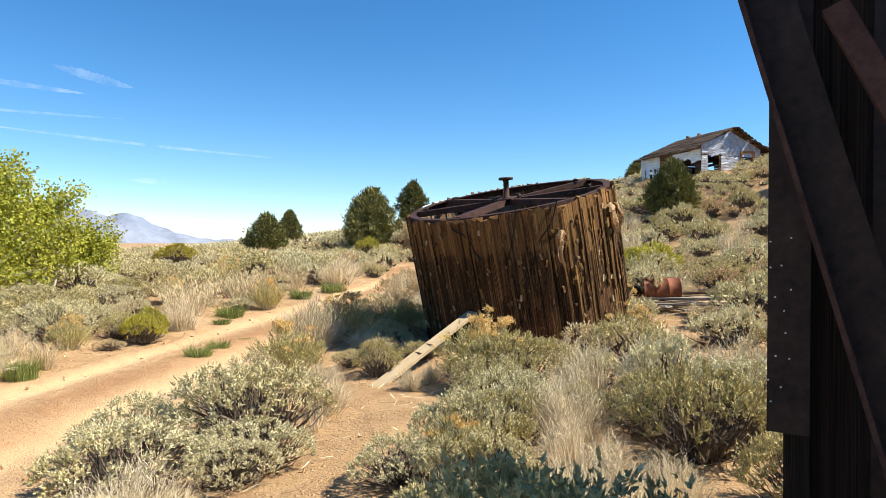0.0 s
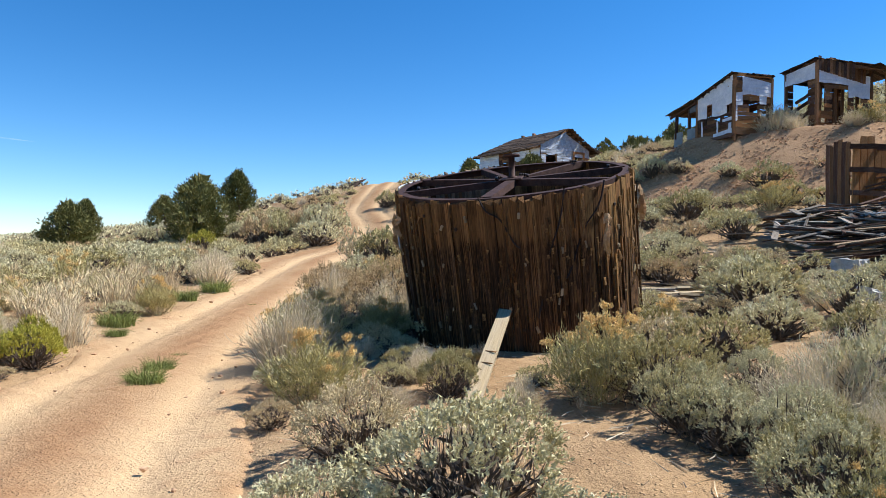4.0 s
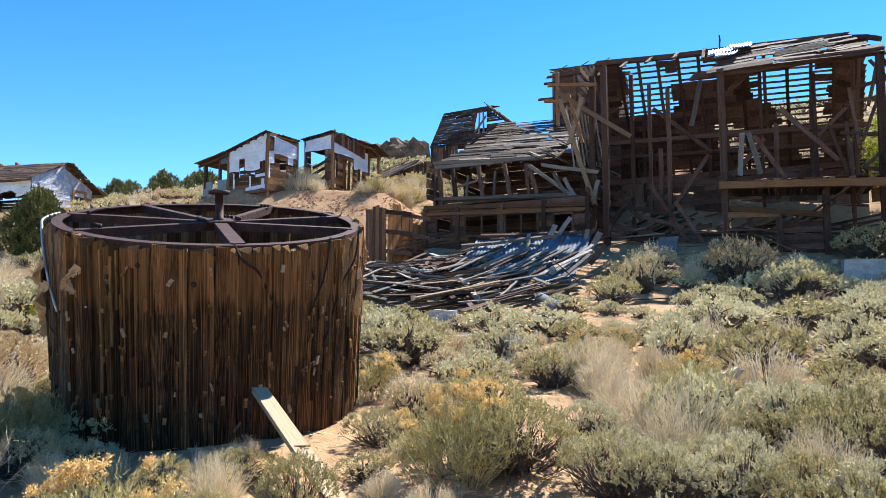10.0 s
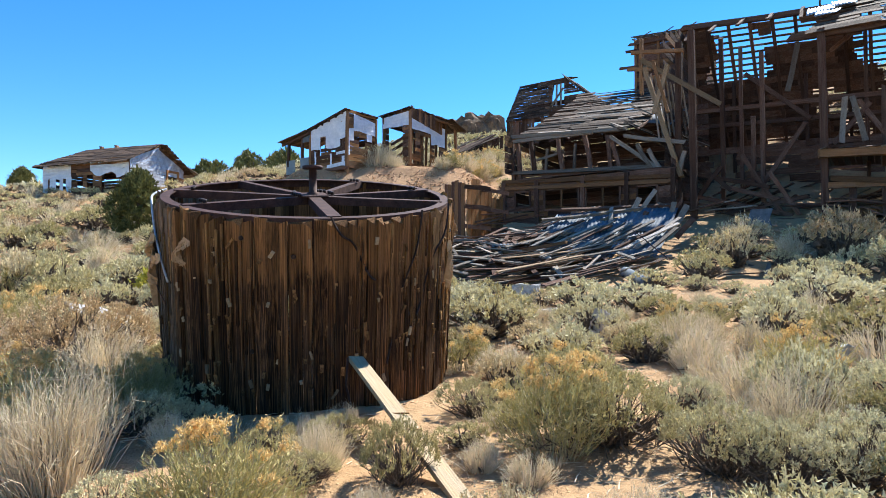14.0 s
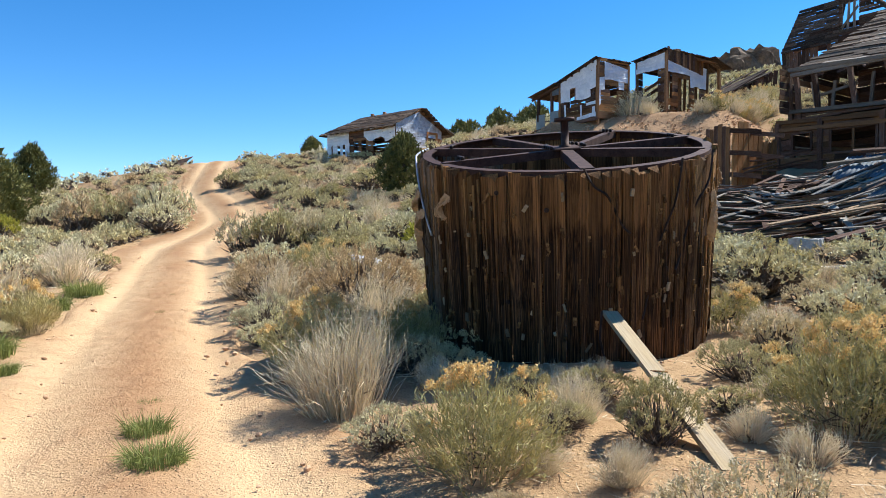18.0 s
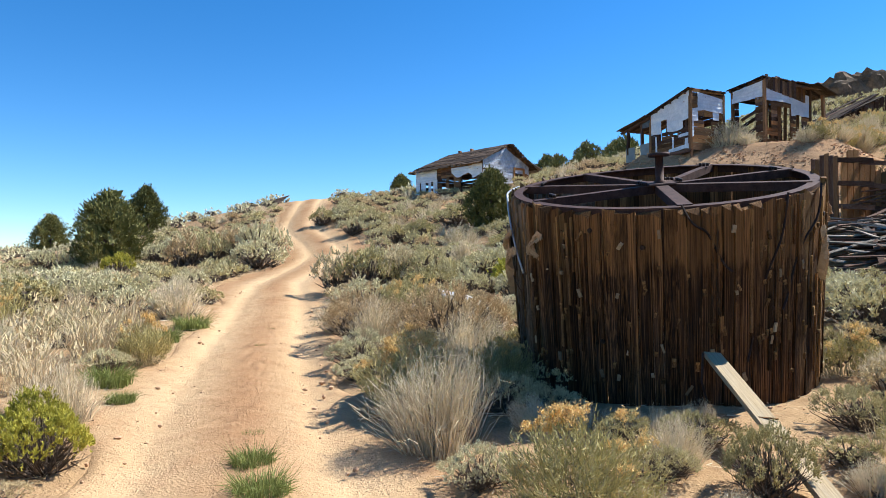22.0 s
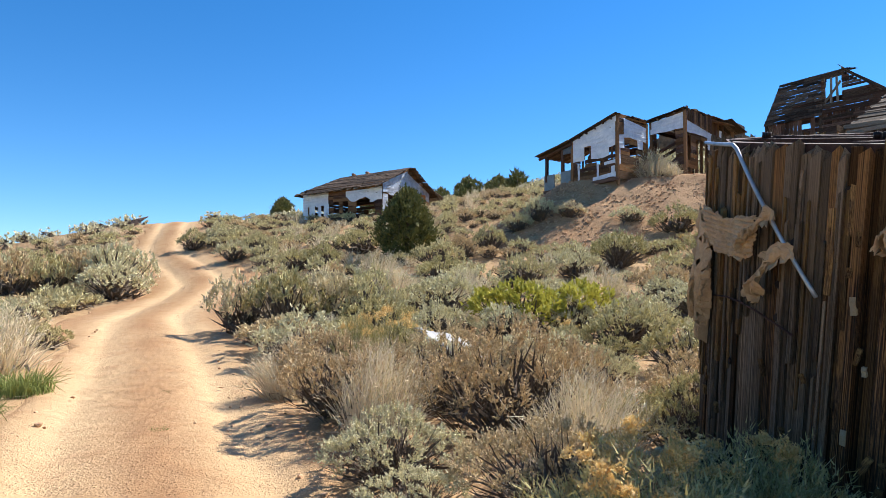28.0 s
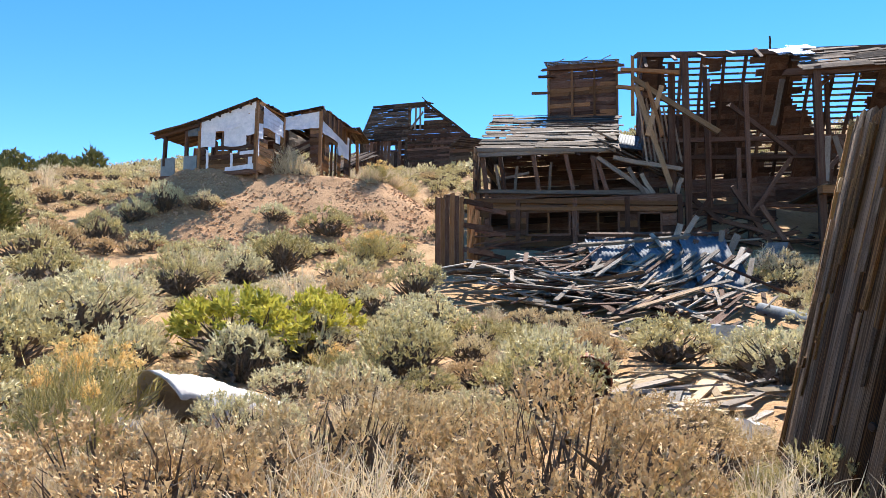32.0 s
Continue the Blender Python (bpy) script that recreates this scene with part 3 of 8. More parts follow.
        for i in range(nu + 1):
            t = i / nu
            sag = 0.05 * math.sin(math.pi * t)
            for j in range(nv + 1):
                k = j / nv
                q = radians(a0 + (a1 - a0) * t) + 0.012 * math.sin(9 * k + seed) * (1 if i in (0, nu) else 0)
                h = h0 + up[i] - sag + (h1 + low[i] - h0 - up[i]) * k
                fold = 0.016 * math.sin(7 * t + 3 * k) + 0.012 * math.sin(17 * t + 1) + 0.03 * k * max(0.0, math.sin(11 * t + seed))
                v.append(on_tank(q, h, tank_r(q) + 0.088 + 0.005 * math.sin(h * 190) + 0.6 * fold + 0.003 * float(rr.normal())))
        f = [(i * (nv + 1) + j, (i + 1) * (nv + 1) + j, (i + 1) * (nv + 1) + j + 1, i * (nv + 1) + j + 1) for i in range(nu) for j in range(nv) if not (rr.random() < 0.004 and 3 < j)]
        ob = raw(name, v, f, CLOTH, th, "torn tan ribbed cloth nailed round the staves")
        md = ob.modifiers.new("thick", "SOLIDIFY")
        md.thickness = 0.006

    def shred(a, h0, length, width, seed, slant=0.0):
        """A hanging rag: creased, twisted, its edges torn in and out, ending in a tatter."""
        rr = np.random.default_rng(seed)
        v, n, m = [], 40, 8
        edge = [np.convolve(rr.normal(0, 0.30, n + 3), np.ones(3) / 3, "valid") for _ in range(2)]
        for i in range(n + 1):
            t = i / n
            w = width * (1 - 0.72 * t ** 1.2) * (1.0 + 0.35 * math.sin(9 * t + seed))
            for k in range(m + 1):
                u = k / m - 0.5
                u += (edge[0][i] if k == 0 else edge[1][i] if k == m else 0.0) * 0.5
                q = radians(a) + (u * w + slant * t + 0.05 * math.sin(5 * t + seed)) / RT
                out = 0.05 + 0.045 * math.sin(2.5 * u * 3.1 + 6 * t + seed) * (0.3 + t) + 0.05 * math.sin(3.1 * t) + 0.003 * math.sin(t * length * 210)
                v.append(on_tank(q, h0 - length * t + 0.04 * math.sin(4 * u + seed) + 0.012 * float(rr.normal()), tank_r(q) + max(0.07, out + 0.035)))
        f = [(i * (m + 1) + k, i * (m + 1) + k + 1, (i + 1) * (m + 1) + k + 1, (i + 1) * (m + 1) + k) for i in range(n) for k in range(m) if not (rr.random() < 0.05 and i > 4)]
        ob = raw("cloth_shred", v, f, CLOTH, th)
        md = ob.modifiers.new("thick", "SOLIDIFY")
        md.thickness = 0.006

    cloth(169, 189, -0.42, -0.68, 3)
    shred(167, -0.46, 0.95, 0.20, 5, 0.16)
    shred(164, -0.75, 0.55, 0.16, 6, 0.05)
    shred(171, -0.70, 0.5, 0.09, 12, 0.1)
    shred(190, -0.40, 0.24, 0.10, 13, -0.08)
    shred(193, -0.60, 0.34, 0.16, 7, -0.05)
    shred(214, -0.30, 0.28, 0.09, 14)
    shred(-42, -0.42, 0.55, 0.10, 8)
    shred(-4, -0.25, 0.5, 0.25, 9)
    shred(6, -0.3, 0.35, 0.2, 10)
    # a thin rod bent round the staves
    bm = bmesh.new()
    add_tube(bm, [on_tank(radians(168 + 30 * k / 19), -1.12 + 0.1 * math.sin(math.pi * k / 19), tank_r(radians(168 + 30 * k / 19)) + 0.06) for k in range(20)], 0.007, 6)
    part("bent_rod", bm, RUST, th)

    for o in th.children:
        if not o.name.startswith(("stave", "batten", "wood_block")):
            o.matrix_parent_inverse = th.matrix_world.inverted()


build_tank()

# ---- timber walls ----
def clad(parent, name, p0, u, v, face, length, height, row, mats, holes=(), miss=0.04, top=None, seg=3.0, thick=0.035, gap=0.985, sag=0.0):
    """Boards laid along u, row over row along v, cut round holes (u0, u1, v0, v1) and under a top line v = top(u)."""
    p0, u, v = Vector(p0), Vector(u).normalized(), Vector(v).normalized()
    j, y = 0, 0.0
    while y < height - 0.3 * row:
        yc = y + row / 2
        cuts = [(0.0, length)]
        for h0, h1, g0, g1 in holes:
            if g0 < yc < g1:
                nxt = []
                for a, b in cuts:
                    if h1 <= a or h0 >= b:
                        nxt.append((a, b))
                    else:
                        if h0 > a:
                            nxt.append((a, h0))
                        if h1 < b:
                            nxt.append((h1, b))
                cuts = nxt
        if top is not None:
            nxt = []
            for a, b in cuts:
                xs = np.linspace(a, b, 40)
                ok = np.array([top(x) > yc for x in xs])
                if ok.any():
                    nxt.append((float(xs[ok][0]), float(xs[ok][-1])))
            cuts = nxt
        for a, b in cuts:
            x = a
            while x < b - 0.08:
                e = min(b, x + seg * float(rng.uniform(0.6, 1.5)))
                if b - e < 0.35:
                    e = b
                if rng.random() > miss:
                    jit = float(rng.normal(0, 0.012))
                    q0 = p0 + u * x + v * (yc + jit) + v * (-sag * 4 * (x / length) * (1 - x / length))
                    q1 = p0 + u * (e - 0.006) + v * (yc + jit + float(rng.normal(0, 0.012))) + v * (-sag * 4 * (e / length) * (1 - e / length))
                    board(name, q0, q1, row * gap, thick, mats[int(rng.integers(len(mats)))], parent, face)
                x = e
        y += row
        j += 1


def tin(parent, p0, u, v, face, w, h, seed, ragged=0.25, mat=None, name="tin_sheet", label="", slant=0.0):
    """A crumpled sheet of cladding with a torn lower edge; slant lifts its top edge towards the u end."""
    rr = np.random.default_rng(seed)
    p0, u, v, face = Vector(p0), Vector(u).normalized(), Vector(v).normalized(), Vector(face).normalized()
    nu, nv = max(4, int(w / 0.16)), max(4, int(h / 0.05))
    low = np.abs(rr.normal(0, ragged, nu + 1)) * (rr.random(nu + 1) < 0.55)
    low = np.convolve(np.pad(low, 1, "edge"), (0.25, 0.5, 0.25), "valid")
    vs = []
    for i in range(nu + 1):
        t = i / nu
        for j in range(nv + 1):
            k = j / nv
            y = low[i] + (h + slant * t - low[i]) * k
            x = w * t
            bulge = 0.012 * math.sin(5 * x + 3 * y + seed) + 0.006 * math.sin(11 * y - 4 * x) + 0.0025 * float(rr.normal()) - 0.016 * ((y / 0.2) % 1)
            vs.append(p0 + u * x + v * y + face * (0.05 + bulge))
    f = [(i * (nv + 1) + j, (i + 1) * (nv + 1) + j, (i + 1) * (nv + 1) + j + 1, i * (nv + 1) + j + 1) for i in range(nu) for j in range(nv)]
    if parent is not None:
        inv = parent.matrix_world.inverted()
        vs = [inv @ p for p in vs]
    ob = raw(name, vs, f, mat or TIN_WHITE, parent, label)
    md = ob.modifiers.new("thick", "SOLIDIFY")
    md.thickness = 0.012
    return ob


def corrugated(parent, m, w, h, mat, name="corrugated_sheet"):
    nu, nv = int(w / 0.03), 3
    vs = [m @ Vector((w * (i / nu - 0.5), h * (j / nv - 0.5), 0.016 * math.sin(i * 1.57) + 0.04 * math.sin(j * 1.3 + i * 0.06))) for i in range(nu + 1) for j in range(nv + 1)]
    f = [(i * (nv + 1) + j, (i + 1) * (nv + 1) + j, (i + 1) * (nv + 1) + j + 1, i * (nv + 1) + j + 1) for i in range(nu) for j in range(nv)]
    ob = raw(name, vs, f, mat, parent, smooth=True)
    md = ob.modifiers.new("thick", "SOLIDIFY")
    md.thickness = 0.006
    return ob


# ---- the mill: axes along its front (s) and into the hill (n) ----
MD, MN, MO, UP = Vector((0.55, -0.835, 0)), Vector((0.835, 0.55, 0)), Vector((6.6, 29.0, 0)), Vector((0, 0, 1))


def mp(s, n, z):
    return MO + MD * s + MN * n + UP * z


def at_ground(s, n):
    p = mp(s, n, 0)
    return gz(p.x, p.y)


def beams(parent, n, rows, width, mat, name="beam", depth=None):
    """Timbers in an upright plane at depth n: rows of s0, z0, s1, z1."""
    for s0, z0, s1, z1 in rows:
        board(name, mp(s0, n, z0), mp(s1, n, z1), width, depth or width, mat, parent, -MN, straight=False)


def mill_wing():
    th = empty("mill_lower_wing", Matrix.Translation(mp(4, 3, 3.4)), label="dark collapsed wooden mill wing with empty window openings and sagging roof", category="ruined building")
    mats = [DARKWOOD, DARKWOOD, DARKWOOD, BROWNWOOD]
    # low front wall with four openings
    wins = [(0.55, 1.3, 4.65, 5.35), (2.0, 3.6, 4.45, 5.35), (3.9, 5.4, 4.4, 5.3), (6.1, 6.9, 4.3, 5.2)]
    z0 = 3.0
    clad(th, "wall_plank", mp(0.5, 0, z0), MD, UP, -MN, 7.6, 2.8, 0.24, mats, [(a, b, c - z0, d - z0) for a, b, c, d in wins], 0.03, None, 2.4)
    for a, b, c, d in wins:
        a, b = a + 0.5, b + 0.5
        for (p, q) in (((a, c), (b, c)), ((a, d), (b, d)), ((a, c), (a, d)), ((b, c), (b, d))):
            board("window_frame", mp(p[0], -0.04, p[1]), mp(q[0], -0.04, q[1]), 0.09, 0.05, DARKWOOD, th, -MN)
        if b - a > 1:
            board("mullion", mp((a + b) / 2, -0.02, c), mp((a + b) / 2, -0.02, d), 0.08, 0.06, BROWNWOOD, th, -MN)
    beams(th, -0.07, [(0.4, 5.85, 8.1, 5.5), (0.4, 5.55, 8.0, 5.3)], 0.16, BROWNWOOD, "wall_cap")
    for s in (0.5, 2.15, 4.3, 6.2, 8.05):
        beams(th, -0.05, [(s, 3.0, s, 5.8)], 0.18, DARKWOOD, "post")
    clad(th, "floor_plank", mp(0.5, 0.1, 5.95), MD, MN, UP, 7.5, 5.5, 0.25, mats, (), 0.12, None, 3.5)
    # the open storey above
    clad(th, "upper_wall_plank", mp(0.5, 1.2, 5.95), MD, UP, -MN, 6.8, 0.45, 0.22, mats, (), 0.05)
    beams(th, 1.1, [(0.4, 6.42, 7.2, 6.12), (0.3, 8.15, 5.9, 7.85), (0.4, 7.95, 4.2, 7.9)], 0.16, GREYWOOD, "beam")
    beams(th, 1.2, [(1.26, 7.9, 1.45, 6.3), (2.59, 7.98, 2.85, 6.3), (3.89, 7.88, 4.2, 6.3), (5.1, 7.64, 5.48, 6.3), (4.95, 7.7, 5.1, 6.3), (0.5, 8.0, 0.75, 5.9), (0.25, 8.0, 0.45, 4.5)], 0.17, DARKWOOD, "post")
    beams(th, 1.6, [(1.0, 7.6, 1.2, 6.4), (1.9, 7.5, 1.8, 6.4), (3.3, 7.6, 3.2, 6.4), (1.1, 7.0, 2.4, 7.2)], 0.11, GREYWOOD, "stud")
    clad(th, "side_plank", mp(0.3, 0.4, 3.2), MN, UP, -MD, 9.5, 6.0, 0.26, mats, [(1.5, 4.0, 3.3, 4.4)], 0.08, lambda x: 5.0 + 0.42 * max(0, x - 1.5))
    clad(th, "back_plank", mp(0.4, 7.0, 5.0), MD, UP, -MN, 7.5, 4.8, 0.26, [DARKWOOD], (), 0.02)
    clad(th, "cross_plank", mp(7.9, 0.2, 3.2), MN, UP, MD, 6.5, 3.0, 0.26, [DARKWOOD], (), 0.1)
    clad(th, "lower_back_plank", mp(0.4, 3.0, 3.0), MD, UP, -MN, 7.5, 2.9, 0.28, [DARKWOOD], (), 0.03)
    # roof, board over board, from the eave to the ridge
    slope = (mp(0, 12.2, 12.85) - mp(0, 2.2, 8.45))
    roof_n = MD.cross(slope).normalized()
    if roof_n.z < 0:
        roof_n = -roof_n
    nrow = 42
    for i in range(nrow):
        t = i / nrow
        sag = 0.18 * math.sin(t * math.pi)
        x0, x1 = 0.1 - 1.05 * t + float(rng.normal(0, 0.1)), 6.0 + 0.2 * t + float(rng.normal(0, 0.12))
        x = x0
        while x < x1 - 0.1:
            e = min(x1, x + float(rng.uniform(1.0, 3.2)))
            if rng.random() > 0.055:
                lift = float(rng.normal(0, 0.045))
                pa = mp(x, 2.2 + 10 * t, 8.45 + 4.4 * t - sag + lift - 0.05 * (x - x0))
                pb = mp(e, 2.2 + 10 * t, 8.45 + 4.4 * t - sag + lift - 0.05 * (e - x0) + float(rng.normal(0, 0.025)))
                board("roof_board", pa, pb, 0.30, 0.03, ROOFING if rng.random() < 0.85 else GREYWOOD, th, roof_n + Vector((float(rng.normal(0, 0.12)), float(rng.normal(0, 0.12)), 0)))
            x = e
    for s in np.linspace(0.3, 6.0, 8):
        board("rafter", mp(s, 2.0, 7.98), mp(s - 0.4, 12.2, 12.25), 0.08, 0.15, DARKWOOD, th, MD)
    # the fallen corner
    beams(th, 1.0, [(5.17, 7.6, 7.6, 5.66), (5.74, 7.55, 8.26, 6.96), (8.25, 6.63, 8.0, 5.8), (6.3, 7.13, 7.0, 5.84), (6.77, 6.86, 7.38, 5.75)], 0.16, GREYWOOD, "fallen_beam")
    for k in range(30):
        s, n = float(rng.uniform(5.2, 8.2)), float(rng.uniform(1.2, 5.0))
        z = 8.1 - 0.55 * (s - 5.2) + 0.38 * (n - 1.2) + float(rng.normal(0, 0.08))
        d = float(rng.uniform(0.5, 1.5))
        board("fallen_board", mp(s - d / 2, n, z + 0.28 * d), mp(s + d / 2, n + float(rng.normal(0, 0.25)), z - 0.28 * d), 0.26, 0.03, ROOFING if rng.random() < 0.6 else GREYWOOD, th, UP)
    corr = mp(6.6, 4.5, 9.0)
    corrugated(th, th.matrix_world.inverted() @ (Matrix.Translation(corr) @ Euler((radians(28), radians(12), radians(-56))).to_matrix().to_4x4()), 1.2, 2.6, GALV_OLD)
    return th


def mill_tower():
    th = empty("mill_tower", Matrix.Translation(mp(4.2, 15, 10)), label="square wooden tower of brown planks with bare roof laths", category="ruined tower")
    s0, s1, n0, n1, z0, z1 = 2.2, 6.2, 14.0, 17.5, 10.5, 16.25
    mats = [DARKWOOD, BROWNWOOD, DARKWOOD]
    for nn, f in ((n0, -MN), (n1, MN)):
        clad(th, "wall_plank", mp(s0, nn, z0), MD, UP, f, s1 - s0, z1 - z0, 0.24, mats, (), 0.0, None, 2.0, 0.05, 1.02)
    for ss, f in ((s0, -MD), (s1, MD)):
        clad(th, "side_plank", mp(ss, n0, z0), MN, UP, f, n1 - n0, z1 - z0, 0.24, mats, (), 0.0, None, 2.0, 0.05, 1.02)
    for s in (2.2, 3.6, 4.9, 6.2):
        beams(th, n0 - 0.1, [(s, z0, s, z1)], 0.14, BROWNWOOD, "post")
    beams(th, n0 - 0.15, [(1.6, 15.6, 2.6, 15.55), (1.2, 14.6, 2.3, 14.55), (6.0, 15.5, 7.1, 15.45), (1.8, 16.0, 6.6, 15.9)], 0.14, DARKWOOD, "outrigger")
    for k in range(6):
        board("roof_lath", mp(2.0, n0 - 0.2 + 0.55 * k, 16.45 + 0.12 * k), mp(6.4, n0 - 0.2 + 0.55 * k, 16.25 + 0.12 * k), 0.13, 0.03, GREYWOOD, th, UP)
    for k in range(7):
        s = 2.1 + 0.68 * k
        board("rafter", mp(s, n0 - 0.3, 16.25), mp(s, n0 + 2.9, 17.0), 0.07, 0.1, GREYWOOD, th, MD)
        if k % 2:
            board("roof_lath", mp(s - 0.5, n0 - 0.25, 16.15), mp(s + 0.4, n0 - 0.15, 16.6), 0.09, 0.03, GREYWOOD, th, UP)


def mill_hall():
    th = empty("mill_main_hall", Matrix.Translation(mp(13, 6, 4)), label="tall ruined mill hall of dark timber with stripped roof laths", category="ruined building")
    mats = [DARKWOOD, DARKWOOD, DARKWOOD, BROWNWOOD]

    def back(s, t, lift=0.0):      # a place on the back roof slope, t from ridge to eave
        ridge_z = 13.62 - 0.055 * (s - 7.2) - (0.4 * max(0, s - 17.5))
        return mp(s, 6.3 + 4.9 * t, ridge_z + (7.9 - ridge_z) * t + lift)

    roof_n = (MN * 0.76 + UP * 0.65).normalized()
    rows = 24
    holes = [(8.0, 10.35, 0.02, 0.42), (10.7, 12.3, 0.0, 0.20), (14.1, 17.0, 0.06, 0.40), (15.2, 17.0, 0.38, 0.62), (12.5, 13.3, 0.55, 0.75), (13.6, 14.1, 0.72, 0.95), (16.0, 16.8, 0.8, 1.0), (9.9, 10.9, 0.86, 1.0), (8.05, 8.5, 0.45, 0.5)]
    for i in range(rows):
        t = (i + 0.5) / rows
        s = 7.0
        while s < 18.4:
            e = min(18.5, s + float(rng.uniform(0.5, 1.3)))
            c = (s + e) / 2
            hole = any(a < c < b and g < t < h for a, b, g, h in holes)
            if hole:
                board("roof_lath", back(s - 0.05, t), back(e + 0.05, t), 0.105, 0.03, GREYWOOD if rng.random() < 0.3 else DARKWOOD, th, roof_n)
            elif rng.random() > 0.012:
                board("roof_board", back(s, t), back(e + 0.03, t), 0.345, 0.035, DARKWOOD, th, roof_n)
            s = e
    for s in np.linspace(7.1, 18.3, 13):
        board("rafter", back(s, 0, -0.1), back(s, 1, -0.1), 0.07, 0.15, DARKWOOD, th, MD)
    # back wall with the door that shows daylight
    clad(th, "back_plank", mp(7.0, 11.2, 5.6), MD, UP, -MN, 11.6, 2.4, 0.27, [DARKWOOD], [(0.85, 1.5, 1.2, 2.6), (2.9, 3.9, 0.9, 1.7), (8.5, 9.6, 0.5, 1.5)], 0.04)
    # left gable wall
    clad(th, "gable_plank", mp(7.0, 2.6, 3.5), MN, UP, -MD, 8.6, 10.2, 0.27, mats, [(2.0, 2.7, 4.9, 6.0)], 0.06, lambda x: 10.0 - 1.2 * max(0, x - 3.8) - 0.35 * max(0, 3.8 - x))
    # ridge, front plate and what is left of the front slope
    board("ridge_beam", mp(7.0, 6.3, 13.55), mp(17.7, 6.3, 12.95), 0.2, 0.24, DARKWOOD, th, UP)
    board("ridge_beam", mp(17.6, 6.3, 12.98), mp(18.9, 5.4, 12.3), 0.2, 0.2, DARKWOOD, th, UP)
    board("plate_beam", mp(12.0, 1.3, 10.55), mp(18.5, 1.3, 10.45), 0.2, 0.24, DARKWOOD, th, UP)
    front_n = (-MN * 0.5 + UP * 0.87).normalized()
    for i in range(15):
        t = i / 15
        s = 12.6 + (1.4 * t * rng.random())
        while s < 18.6 - 1.0 * t:
            e = min(18.8 - 1.0 * t, s + float(rng.uniform(0.8, 2.6)))
            if rng.random() > 0.13:
                low, high = 10.55 - 0.03 * (s - 12.6), 13.35 - 0.11 * (s - 12.6) - 0.4 * max(0, s - 17.0)
                z = low + (high - low) * t + float(rng.normal(0, 0.04))
                board("front_roof_board", mp(s, 1.15 + 5.1 * t, z), mp(e, 1.15 + 5.1 * t, z + float(rng.normal(0, 0.05))), 0.36, 0.03, ROOFING, th, front_n + Vector((float(rng.normal(0, 0.1)), float(rng.normal(0, 0.1)), float(rng.normal(0, 0.1)))))
            s = e
    for s in (7.3, 8.5, 9.7, 10.9, 12.1):
        board("rafter", mp(s, 6.2, 13.4), mp(s, 4.7 + float(rng.uniform(-0.5, 0.8)), 12.55), 0.08, 0.14, DARKWOOD, th, MD)
    tinp = th.matrix_world.inverted()
    for k, (s, n, z, w, h, yaw) in enumerate(((12.9, 4.3, 12.4, 1.0, 1.7, -56), (13.7, 5.0, 12.75, 0.9, 1.5, -52), (13.2, 3.2, 11.85, 0.8, 1.2, -60))):
        corrugated(th, tinp @ (Matrix.Translation(mp(s, n, z + 0.1)) @ Euler((radians(29), radians(3 * k - 3), radians(yaw))).to_matrix().to_4x4()), w, h, GALV)
    # posts and bracing
    beams(th, 1.3, [(13.1, 3.5, 13.1, 10.6), (18.3, 3.0, 18.35, 10.5), (7.9, 3.4, 8.0, 11.2), (8.5, 3.4, 8.5, 11.5)], 0.26, DARKWOOD, "post")
    board("mast", mp(12.75, 6.3, 13.3), mp(12.75, 6.3, 13.95), 0.07, 0.07, DARKWOOD, th, MD)
    beams(th, 2.5, [(10.27, 9.81, 12.59, 7.67), (12.44, 7.52, 10.86, 5.23), (10.57, 7.99, 10.54, 5.24), (14.16, 8.16, 15.22, 6.39), (14.97, 8.56, 14.94, 5.6), (13.31, 10.13, 13.98, 10.68), (15.12, 9.16, 17.03, 6.87), (13.33, 6.59, 14.53, 7.98), (16.3, 10.4, 16.3, 6.0), (10.9, 10.6, 10.9, 4.2), (9.4, 11.4, 9.4, 4.4)], 0.17, DARKWOOD, "brace")
    beams(th, 2.4, [(12.25, 10.65, 11.84, 8.85), (13.75, 8.3, 13.6, 6.6), (14.0, 8.3, 14.36, 6.6)], 0.2, GREYWOOD, "hanging_board", 0.04)
    beams(th, 2.0, [(8.08, 5.86, 11.17, 5.05), (9.41, 5.22, 11.47, 4.56), (7.74, 5.04, 11.93, 3.91), (9.0, 4.0, 12.5, 4.6), (8.2, 4.4, 9.4, 6.0), (11.6, 4.0, 10.2, 6.4), (12.2, 3.9, 11.2, 5.6), (8.6, 6.1, 9.8, 5.0)], 0.17, DARKWOOD, "fallen_beam")
    # inner frames further back
    for n, zt in ((4.5, 11.6), (8.0, 11.0)):
        for s in ((9.8, 14.4, 17.8) if n < 5 else (8.9, 12.0, 16.4)):
            board("inner_post", mp(s, n, 4.0 + 0.3 * n), mp(s, n, zt - 0.05 * (s - 9)), 0.15, 0.15, DARKWOOD, th, -MN)
        board("tie_beam", mp(7.1, n, 9.0), mp(18.2, n, 8.6), 0.2, 0.22, DARKWOOD, th, -MN)
    # dark inner boarding, added to deepen the shade inside the hall
    clad(th, "partition_plank", mp(7.2, 6.6, 4.0), MD, UP, -MN, 5.6, 3.6, 0.3, [DARKWOOD], [(1.0, 2.0, 1.0, 3.4), (3.4, 4.2, 0.4, 2.0)], 0.12)
    clad(th, "floor_plank", mp(7.2, 1.6, 3.75), MD, MN, UP, 11.0, 5.2, 0.3, [DARKWOOD], (), 0.1, None, 3.5)
